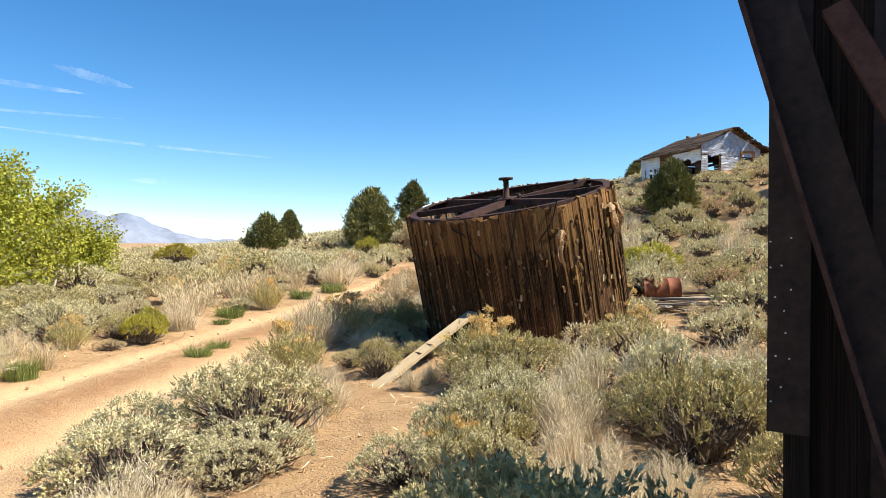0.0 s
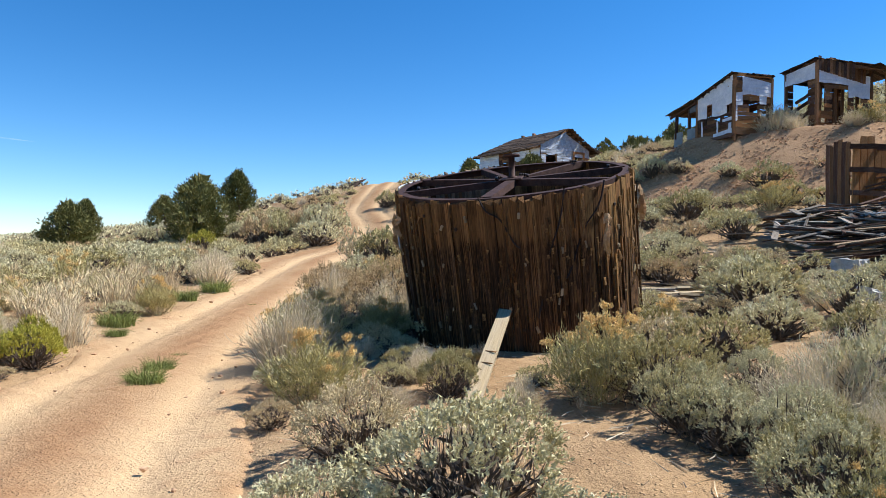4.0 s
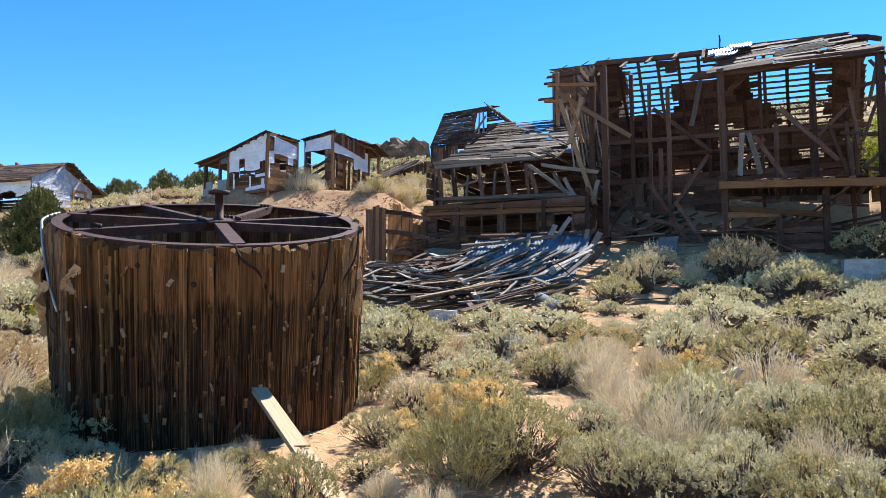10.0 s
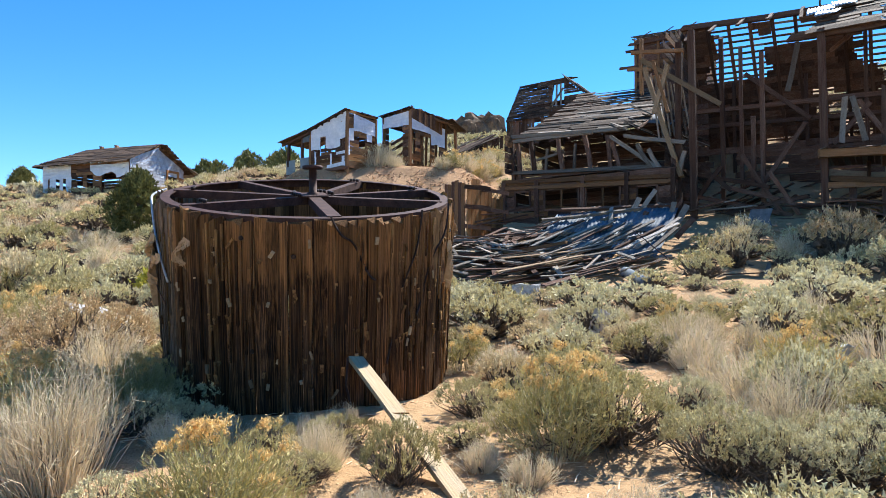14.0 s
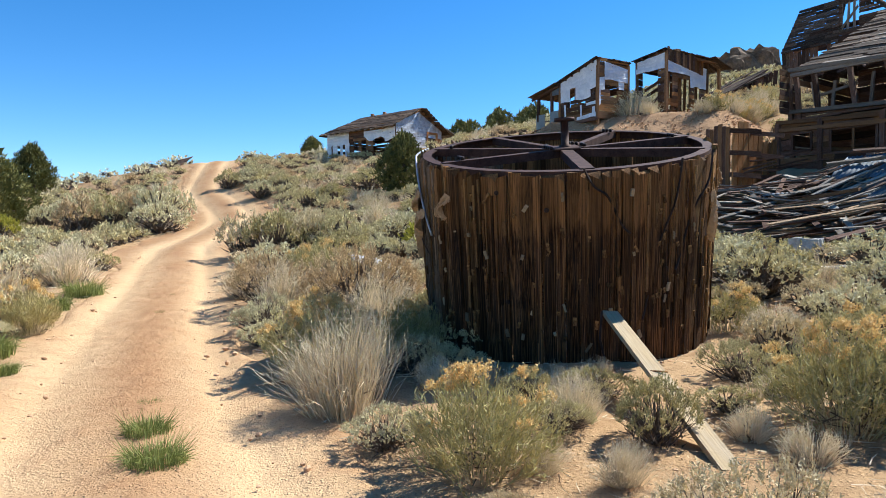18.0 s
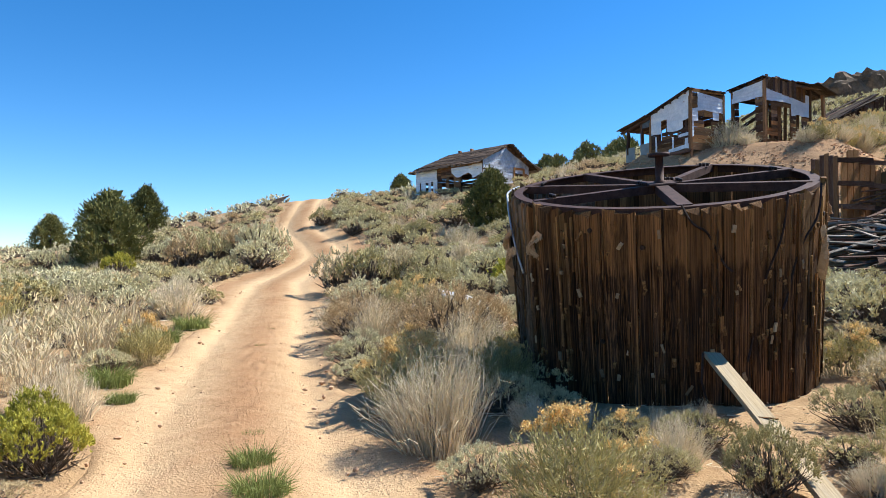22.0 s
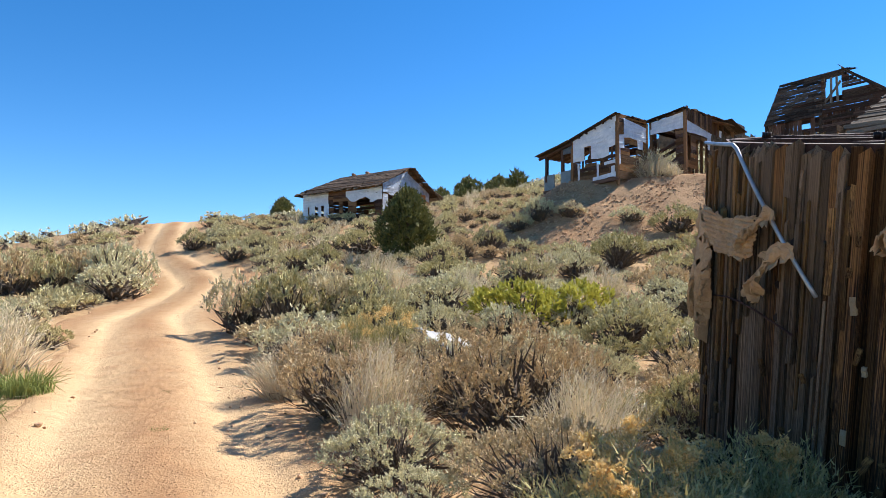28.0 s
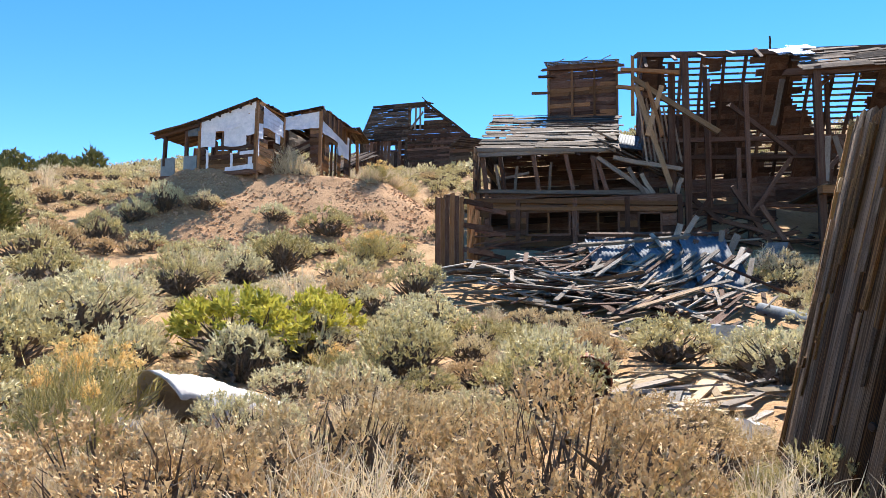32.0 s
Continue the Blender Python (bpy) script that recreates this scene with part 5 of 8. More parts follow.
# ---- the hip-roofed house by the road ----
def tin_house():
    C = Vector((-9.73, 47.4, 0))
    v = Vector((0.65, 0.76, 0)).normalized()
    u = Vector((0.76, -0.65, 0)).normalized()
    q = lambda a, b, z: C - u * a + v * b + UP * z      # a: along the long wall, b: along the gable
    th = empty("tin_clad_house", Matrix.Translation(q(3, 2, 7)), label="abandoned house with white tin cladding and sagging dark shingle roof", category="house")
    base, eave, top, L, W = 6.7, 9.0, 10.35, 7.1, 5.0
    clad(th, "wall_plank", q(L, 0, base), u, UP, -v, L, eave - base, 0.2, [BROWNWOOD, DARKWOOD], [(1.0, 2.4, 0.2, 1.35), (3.7, 4.2, 0.5, 1.5), (4.9, 6.5, 0.2, 1.4), (2.9, 3.4, 0.6, 1.5)], 0.04, None, 2.0)
    clad(th, "gable_plank", q(0, 0, base), v, UP, u, W, top - base, 0.2, [BROWNWOOD], [(0.5, 1.5, 0.7, 1.6), (3.3, 4.2, 0.1, 1.8)], 0.03, lambda x: eave - base + (top - eave) * (1 - abs(x - W / 2) / (W / 2)), 2.0)
    clad(th, "back_plank", q(L, W, base), u, UP, v, L, eave - base, 0.2, [DARKWOOD], [(1.5, 2.3, 0.8, 1.6)], 0.05)
    clad(th, "end_plank", q(L, 0, base), v, UP, -u, W, eave - base, 0.2, [DARKWOOD], (), 0.05)
    clad(th, "floor_plank", q(L, 0.1, base + 0.1), u, v, UP, L, W - 0.2, 0.3, [DARKWOOD], (), 0.1)
    for side in (0, 1):
        for i in range(13):
            t = i / 13
            b = (-0.45 + (W / 2 + 0.45) * t) if side == 0 else (W + 0.45 - (W / 2 + 0.45) * t)
            z = eave - 0.2 + (top - eave + 0.2) * t
            a0, a1 = -0.35 + 0.05 * float(rng.normal()), L + 0.35 - 1.6 * t
            a = a0
            while a < a1 - 0.1:
                e = min(a1, a + float(rng.uniform(0.8, 2.2)))
                if rng.random() > 0.03:
                    board("roof_shingle_course", q(a, b, z), q(e, b, z + float(rng.normal(0, 0.012))), 0.30, 0.03, ROOFING, th, UP - v * 0.5 if side == 0 else UP + v * 0.5)
                a = e
    for i in range(10):
        t = i / 10
        board("hip_roof_board", q(L + 0.35 - 1.6 * t, -0.4 + (W / 2 + 0.4) * t, eave - 0.2 + 1.5 * t), q(L + 0.35 - 1.6 * t, W + 0.4 - (W / 2 + 0.4) * t, eave - 0.2 + 1.5 * t), 0.34, 0.03, ROOFING, th, UP - u * 0.6)
    for k in range(12):
        a = 0.2 + 0.6 * k
        board("rafter_tail", q(a, -0.5, eave - 0.28), q(a, 0.2, eave - 0.02), 0.06, 0.1, GREYWOOD, th, UP)
    for k in range(9):
        b = W / 2 + 0.3 + 0.27 * k
        board("loose_shingle", q(-0.5, b, top - 0.12 - 0.32 * 0.5 * k), q(0.15, b, top - 0.05 - 0.32 * 0.5 * k), 0.22, 0.02, ROOFING, th, UP + v * 0.9)
    for a in (3.6, 4.9):
        board("chimney_stub", q(a, W / 2 + 0.1, top - 0.1), q(a, W / 2 + 0.1, top + 0.16), 0.22, 0.2, BROWNWOOD, th, u)
    for k, (a, z, w, h) in enumerate(((L, base + 1.15, 2.4, 1.1), (L, base + 0.2, 0.45, 1.05), (L - 0.6, base + 0.55, 0.55, 0.75), (L - 1.45, base + 0.35, 0.3, 0.9), (L - 2.0, base + 0.1, 0.45, 1.2), (L - 4.0, base + 1.25, 2.2, 0.75), (L - 6.1, base + 1.1, 1.0, 0.95))):
        tin(th, q(a, 0, z), u, UP, -v, min(w, a), h, 120 + k, 0.15)
    for k, (b, z, w, h, sl) in enumerate(((0.0, base + 1.55, 2.5, 0.75, 1.1), (2.4, base + 1.6, 2.5, 1.7, -1.1), (0.0, base + 0.4, 0.5, 1.2, 0), (1.6, base + 0.2, 1.6, 1.4, 0))):
        tin(th, q(0, b, z), v, UP, u, w, h, 140 + k, 0.1, GALV, slant=sl)
    board("door_frame", q(-0.06, 3.25, base), q(-0.06, 3.25, base + 1.95), 0.14, 0.1, ORANGEWOOD, th, u)
    board("door_frame", q(-0.06, 4.3, base), q(-0.06, 4.3, base + 1.95), 0.14, 0.1, ORANGEWOOD, th, u)
    board("door_frame", q(-0.06, 3.2, base + 1.95), q(-0.06, 4.35, base + 1.95), 0.16, 0.1, ORANGEWOOD, th, u)
    # porch on the far side
    for a in (0.0, 1.6):
        board("porch_post", q(a, W + 1.2, base), q(a, W + 1.2, base + 2.0), 0.12, 0.12, GREYWOOD, th, u)
    for k in range(6):
        board("porch_roof_board", q(-0.2 + 0.35 * k, W - 0.1, base + 2.45), q(-0.2 + 0.35 * k, W + 1.5, base + 2.0), 0.34, 0.03, GREYWOOD, th, UP)
    for k in range(8):
        a = L * 0.15 + 0.55 * k
        board("ledger", q(a, -0.05, base - 0.1), q(a + 0.5, -0.05, base + 0.35), 0.18, 0.05, DARKWOOD, th, -v)


tin_house()


# ---- collapsed roof on the skyline ----
wr = empty("collapsed_roof", Matrix.Translation((-30.4, 57, gz(-30.4, 57))), label="dark collapsed shed roof lying on the slope", category="ruin")
for k in range(13):
    t = k / 12
    board("roof_board", (-31.9 + 0.5 * t, 57 + 1.9 * t, 6.35 + 0.75 * t), (-28.2 + 0.35 * t, 57 + 1.9 * t, 7.05 + 0.95 * t), 0.26, 0.05, ROOFING if k % 4 else DARKWOOD, wr, (0, -0.4, 1))
for k in range(9):
    x = -31.6 + 0.42 * k
    board("side_board", (x, 57.0, gz(x, 57) - 0.3), (x, 57.0, 6.4 + 0.08 * k), 0.4, 0.05, DARKWOOD, wr, (0, -1, 0))


# ---- fallen-in shed above the dump ----
def fallen_shed():
    th = empty("collapsed_shed", Matrix.Translation((15, 48, gz(15, 48))), label="collapsed dark board shed sunk to one side", category="ruin")
    r = np.random.default_rng(77)
    for k in range(15):
        t = k / 14
        a, b = r.normal(0, 0.25), r.normal(0, 0.3)
        board("roof_board", (12.6 + 0.5 * t + a, 47.9 + 3.0 * t, 10.55 + 0.75 * t), (16.4 + 0.9 * t + b, 47.9 + 3.0 * t, 12.5 + 0.8 * t + r.normal(0, 0.06)), 0.27, 0.05, ROOFING if k % 4 else DARKWOOD, th, (-0.45, -0.3, 0.85))
    for k in range(6):
        board("rafter", (12.9 + 0.65 * k, 47.8, 10.5 + 0.34 * k), (13.3 + 0.65 * k, 51.0, 11.2 + 0.34 * k), 0.12, 0.14, DARKWOOD, th, UP)
    for k in range(14):
        x = 12.9 + 0.31 * k
        if not 4 < k < 9:
            board("wall_board", (x, 48.2, gz(x, 48.2) - 0.3), (x + r.normal(0, 0.05), 48.2, 10.5 + 0.5 * (x - 12.6)), 0.28, 0.05, DARKWOOD, th, (0, -1, 0))
        board("back_board", (x + 0.6, 51.0, gz(x, 51) - 0.3), (x + 0.6, 51.0, 11.1 + 0.5 * (x - 12.6)), 0.3, 0.05, DARKWOOD, th, (0, -1, 0))
    for k in range(10):
        x, y = float(r.uniform(12.4, 16.5)), float(r.uniform(46.6, 47.8))
        board("fallen_board", (x, y, gz(x, y) + 0.1), (x + float(r.uniform(0.8, 1.9)), y + float(r.normal(0, 0.5)), gz(x, y) + float(r.uniform(0.3, 0.9))), 0.2, 0.05, GREYWOOD if k % 3 == 0 else DARKWOOD, th, UP)


fallen_shed()


# ---- steel ore chute beside the start ----
def ore_chute():
    th = empty("ore_loading_chute", Matrix.Translation((1.0, 2.6, gz(1.0, 2.6))), label="tall dark steel-clad ore loading chute with a sloping beam", category="ore chute")
    board("sloping_beam", (-0.50, 1.84, 3.44), (0.30, 1.84, 0.55), 0.12, 0.012, BLACKIRON, th, (0, -1, 0), True, "long sloping angle-iron beam")
    board("beam_flange", (-0.555, 1.80, 3.44), (0.245, 1.80, 0.55), 0.012, 0.07, RUST, th, (0, -1, 0), True)
    board("side_panel", (-0.175, 1.93, 1.32), (-0.175, 1.93, 2.6), 0.10, 0.01, BLACKIRON, th, (0, -1, 0), True, "black nail-holed steel side panel")
    for k in range(18):
        x = -0.08 + 0.165 * k
        board("cladding_plank", (x, 2.0, 0.3), (x, 2.0, 3.7), 0.175, 0.04, BLACKIRON if k % 4 else BLACKWOOD, th, (0, -1, 0), True)
    for k in range(8):
        board("side_cladding", (-0.14, 2.04 + 0.18 * k, 0.3), (-0.14, 2.04 + 0.18 * k, 3.6), 0.175, 0.04, BLACKWOOD, th, (-1, 0, 0))
    board("top_rail", (-0.07, 1.75, 2.36), (0.16, 1.72, 1.86), 0.055, 0.03, RUST, th, (0, -1, 0.2), True, "rusty angle-iron rail")
    # pale discs stand in for daylight showing through nail holes
    for k in range(14):
        bm = bmesh.new()
        p = th.matrix_world.inverted() @ Vector((-0.215 + 0.035 * (k % 2) + 0.012 * math.sin(5 * k), 1.922, 1.4 + 0.034 * k + 0.015 * math.sin(9 * k)))
        add_tube(bm, [p, p + Vector((0, -0.003, 0))], 0.0024, 8)
        part("rivet", bm, GALV, th)
    for x, y in ((-0.1, 2.1), (-0.1, 3.5), (2.7, 2.1), (2.7, 3.5)):
        board("leg", (x, y, gz(x, y) - 0.3), (x, y, 3.5), 0.2, 0.2, BLACKWOOD, th, (0, -1, 0))


ore_chute()

# ---- plants ----
def unit(v):
    return v / np.maximum(1e-9, np.linalg.norm(v, axis=-1, keepdims=True))


def blades(base, way, length, width, r, bend=0.0):
    """Flat narrow leaves: one triangle each."""
    side = unit(np.cross(way, r.normal(size=way.shape)))
    tip = base + way * length[:, None]
    tip[:, 2] -= bend * length
    a, b = base - side * (width / 2)[:, None], base + side * (width / 2)[:, None]
    v = np.stack([a, b, tip], 1).reshape(-1, 3)
    return v, np.arange(len(v)).reshape(-1, 3)


def lances(base, way, length, width, r, bend=0.0):
    """Leaves widest in the middle: two triangles each."""
    side = unit(np.cross(way, r.normal(size=way.shape)))
    mid = base + way * (0.45 * length)[:, None]
    tip = base + way * length[:, None]
    tip[:, 2] -= bend * length
    a, b = mid - side * (width / 2)[:, None], mid + side * (width / 2)[:, None]
    n = len(base)
    v = np.stack([base, a, tip, b], 1).reshape(-1, 3)
    k = np.arange(n)[:, None] * 4
    f = np.concatenate([k + np.array([[0, 1, 2]]), k + np.array([[0, 2, 3]])])
    return v, f


def ribbons(p0, p1, p2, width, r):
    """Bent thin stems: two tapering strips each."""
    side = unit(np.cross(unit(p2 - p0), r.normal(size=p0.shape))) * (width / 2)[:, None]
    v = np.stack([p0 - side, p0 + side, p1 - side * 0.75, p1 + side * 0.75, p2], 1).reshape(-1, 3)
    k = np.arange(len(p0))[:, None] * 5
    f = np.concatenate([k + np.array([[0, 1, 3]]), k + np.array([[0, 3, 2]]), k + np.array([[2, 3, 4]])])
    return v, f


def join(pieces):
    vs, fs, n = [], [], 0
    for v, f in pieces:
        vs.append(v)
        fs.append(f + n)
        n += len(v)
    return np.concatenate(vs), np.concatenate(fs)


def rounded(v, f, core):
    """Turns the leaves outward and gives them normals that swell with the plant's outline."""
    t = v[f]
    g = np.cross(t[:, 1] - t[:, 0], t[:, 2] - t[:, 0])
    o = unit(t.mean(1) - core)
    flip = (g * o).sum(1) < 0
    f = f.copy()
    f[flip] = f[flip][:, ::-1]
    g[flip] *= -1
    n = np.empty_like(v)
    n[f.ravel()] = np.repeat(unit(o * 0.8 + unit(g) * 0.5), 3, 0)
    return f, n


def outward(v, f, core):
    """Turns the leaves away from the middle of their own tuft, with normals that swell with it."""
    t = v[f]
    g = np.cross(t[:, 1] - t[:, 0], t[:, 2] - t[:, 0])
    o = unit(t.mean(1) - core)
    flip = (g * o).sum(1) < 0
    f = f.copy()
    f[flip] = f[flip][:, ::-1]
    g[flip] *= -1
    n = np.empty_like(v)
    n[f.ravel()] = np.repeat(unit(o * 0.5 + unit(g) * 0.75), 3, 0)
    return f, n


def fanned(v):
    """Normals of a fan of stems: away from its root and tilted up, to brighten them as if top-lit."""
    return unit(0.45 * unit(v) + np.array([0, 0, 0.75]))


def far_geo(seed, radius=0.72, tall=0.66):
    """A small lumpy leafy dome for shrubs seen from far off."""
    r = np.random.default_rng(seed)
    nt, m = 11, 6
    a = np.arange(nt) * 2.39996 + r.normal(0, 0.3, nt)
    u = (np.arange(nt) + 0.3) / nt
    fl = np.sqrt(1 - u ** 2) * radius * r.uniform(0.6, 0.85, nt)
    cen = np.stack([np.cos(a) * fl, np.sin(a) * fl, tall * (0.12 + 0.62 * u * r.uniform(0.75, 1.1, nt))], -1)
    c = np.repeat(cen, m, 0)
    d = unit(r.normal(0, 1, (nt * m, 3)) + unit(c) * 0.7 + np.array([0, 0, 0.4]))
    v, f = blades(c + d * 0.06, unit(d + r.normal(0, 0.4, d.shape) + np.array([0, 0, 0.3])), r.uniform(0.12, 0.2, nt * m), np.full(nt * m, 0.13), r)
    f, nr = outward(v, f, c - unit(c) * 0.1 - np.array([0, 0, 0.05]))
    st = join([ribbons(cen[::3] * 0.1 - np.array([0, 0, 0.05]), cen[::3] * 0.5, cen[::3], np.full(4, 0.05), r), thicket(r, 26, radius, tall, 0.22, 0.16)])
    return {"stem": st, "foliage": (v, f, nr)}


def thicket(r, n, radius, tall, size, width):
    """Short crossed twigs added inside a shrub to block light and darken its gaps."""
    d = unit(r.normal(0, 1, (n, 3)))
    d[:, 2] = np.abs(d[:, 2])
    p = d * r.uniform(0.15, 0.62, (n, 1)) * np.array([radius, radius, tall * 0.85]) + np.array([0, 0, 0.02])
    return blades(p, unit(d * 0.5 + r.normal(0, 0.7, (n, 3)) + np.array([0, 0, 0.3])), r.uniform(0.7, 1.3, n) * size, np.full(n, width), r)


def sage_geo(seed, detail=1.0, radius=0.6, tall=0.62, leaf=1.0):
    """Several leafy lobes, each a dome of compact upright tufts with shaded gaps between, on bare twisted limbs."""
    r = np.random.default_rng(seed)
    near = detail > 0.7
    nt = 90 if near else (66 if detail > 0.2 else (46 if detail > 0.14 else 26))
    ns, nl = (13, 9) if near else ((8, 4) if detail > 0.2 else ((6, 4) if detail > 0.14 else (6, 2)))
    k = 6
    la = np.arange(k) * math.tau / (k - 1) + r.normal(0, 0.25, k) + seed
    ld = np.append(0.0, r.uniform(0.42, 0.56, k - 1)) * radius
    lr = np.append(0.56, r.uniform(0.38, 0.52, k - 1)) * radius
    lh = np.append(r.uniform(0.84, 0.95), r.uniform(0.55, 0.9, k - 1)) * tall
    lc = np.stack([np.cos(la) * ld, np.sin(la) * ld], -1)
    cen, out = [], []
    while len(cen) < nt:
        j = int(r.integers(k))
        d = unit(r.normal(0, 1, 3))
        d[2] = abs(d[2]) * 1.1 - 0.08
        q = np.array([lc[j, 0] + d[0] * lr[j], lc[j, 1] + d[1] * lr[j], lh[j] * (0.42 + 0.5 * d[2])])
        if q[2] < 0.05 * tall or any(((q[0] - lc[m, 0]) / lr[m]) ** 2 + ((q[1] - lc[m, 1]) / lr[m]) ** 2 + ((q[2] / lh[m] - 0.42) / 0.5) ** 2 < 0.8 for m in range(k)):
            continue
        gap = 0.082 * radius / 0.6 * (84 / nt) ** 0.5
        if any(np.sum((q - c) ** 2) < gap ** 2 for c in cen) and r.random() > 0.04:
            continue
        cen.append(q)
        out.append(unit(np.array([d[0], d[1], max(0.1, d[2])])))
    cen, out = np.array(cen), np.array(out)
    big = radius / 0.6 * (84 / nt) ** 0.5
    base = cen - out * (0.07 * big)
    B, O = np.repeat(base, ns, 0), np.repeat(out, ns, 0)
    m = nt * ns
    way = unit(O * 0.62 + r.normal(0, 0.36, (m, 3)) + np.array([0, 0, 0.62]))
    length = r.uniform(0.07, 0.135, m) * big * np.repeat(r.uniform(0.8, 1.25, nt), ns)
    t = r.uniform(0.3, 1.0, (m, nl)) ** 0.8
    lb = (B[:, None] + way[:, None] * (length[:, None] * t)[..., None]).reshape(-1, 3)
    lw = unit(np.repeat(way, nl, 0) * 0.8 + r.normal(0, 0.5, (m * nl, 3)))
    size = leaf * radius / 0.6 * (9800 / (m * nl)) ** 0.45
    lv = blades(lb, lw, r.uniform(0.017, 0.030, len(lb)) * size, r.uniform(0.0105, 0.0145, len(lb)) * size, r)
    lf, ln = outward(lv[0], lv[1], np.repeat(np.repeat(base - np.array([0, 0, 0.03 * big]), ns, 0), nl, 0))
    # dark inner twigs, added so that gaps between tufts read as shade
    st = [thicket(r, 240 if near else 60, radius, tall, 0.11 if near else 0.16, 0.02 if near else 0.07)]
    for c in cen:
        mid = c * np.array([0.55, 0.55, 0.45]) + r.normal(0, 0.05, 3)
        o = r.normal(0, 0.05, 3) * np.array([1, 1, 0.2]) - np.array([0, 0, 0.04])
        st.append(ribbons(np.array([o]), np.array([mid]), np.array([c + r.normal(0, 0.03, 3)]), np.array([0.02 if near else 0.035]), r))
    if near:
        n = 160
        i = r.integers(0, nt, n)
        e = cen[i] * r.uniform(0.75, 1.12, (n, 1)) + r.normal(0, 0.035, (n, 3))
        s0 = e * np.array([0.55, 0.55, 0.4]) + r.normal(0, 0.04, (n, 3))
        st.append(ribbons(s0, (s0 + e) / 2 + r.normal(0, 0.035, (n, 3)), e, r.uniform(0.004, 0.010, n), r))
    return {"stem": join(st), "foliage": (lv[0], lf, ln)}


def rabbit_geo(seed, heads=14, n=210, radius=0.55, tall=0.75, detail=1.0):
    """Slender green stems thick with thread leaves, crowded golden heads at the tops."""
    r = np.random.default_rng(seed)
    near = detail > 0.7
    n = int(n * detail)
    a = r.uniform(0, 2 * np.pi, n)
    k = np.sqrt(r.random(n))
    p0 = np.stack([np.cos(a) * k * 0.22, np.sin(a) * k * 0.22, np.full(n, -0.03)], -1)
    h = tall * (1.0 - 0.5 * k ** 2) * r.uniform(0.62, 1.06, n)
    p2 = np.stack([np.cos(a) * k * radius, np.sin(a) * k * radius, h], -1) + r.normal(0, 0.04, (n, 3))
    p1 = p0 * 0.45 + p2 * 0.55 + r.normal(0, 0.03, (n, 3))
    st = [ribbons(p0, p1, p2, np.full(n, 0.006 if near else 0.012), r)]
    m = 3
    t = r.uniform(0.3, 0.95, (n, m))
    b0 = (p1[:, None] * (1 - t[..., None]) + p2[:, None] * t[..., None]).reshape(-1, 3)
    bw = unit(np.repeat(unit(p2 - p1), m, 0) + r.normal(0, 0.45, (n * m, 3)))
    bl = r.uniform(0.05, 0.14, n * m)
    st.append(ribbons(b0, b0 + bw * (bl * 0.5)[:, None], b0 + bw * bl[:, None], np.full(n * m, 0.004 if near else 0.008), r))
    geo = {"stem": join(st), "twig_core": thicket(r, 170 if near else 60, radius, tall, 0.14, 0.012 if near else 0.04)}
    q = 30 if near else 13
    i = r.integers(0, n, n * q)
    t = r.uniform(-0.3, 1.02, len(i))
    base = p1[i] * (1 - t[:, None]) + p2[i] * t[:, None] + r.normal(0, 0.02, (len(i), 3))
    way = unit(unit(p2 - p1)[i] + r.normal(0, 0.42, (len(i), 3)))
    sz = 1.0 if near else 1.7
    lv = blades(base, way, r.uniform(0.035, 0.075, len(i)) * sz, np.full(len(i), 0.010) * sz, r)
    lf, ln = outward(lv[0], lv[1], base * np.array([0.85, 0.85, 0.85]) - np.array([0, 0, 0.05]))
    geo["foliage"] = (lv[0], lf, ln)
    if heads:
        top = p2[np.argsort(h + r.normal(0, 0.12, n))[-heads:]]
        cl = np.repeat(top, 9, 0) + r.normal(0, 0.034, (heads * 9, 3)) * np.array([1, 1, 0.55])
        z = 26 if near else 9
        base = np.repeat(cl, z, 0) + r.normal(0, 0.012, (len(cl) * z, 3))
        b = 1.0 if near else 1.5
        geo["seed_head"] = blades(base, unit(r.normal(0, 1, base.shape) + np.array([0, 0, 0.9])), r.uniform(0.014, 0.026, len(base)) * b, np.full(len(base), 0.011) * b, r)
    return geo


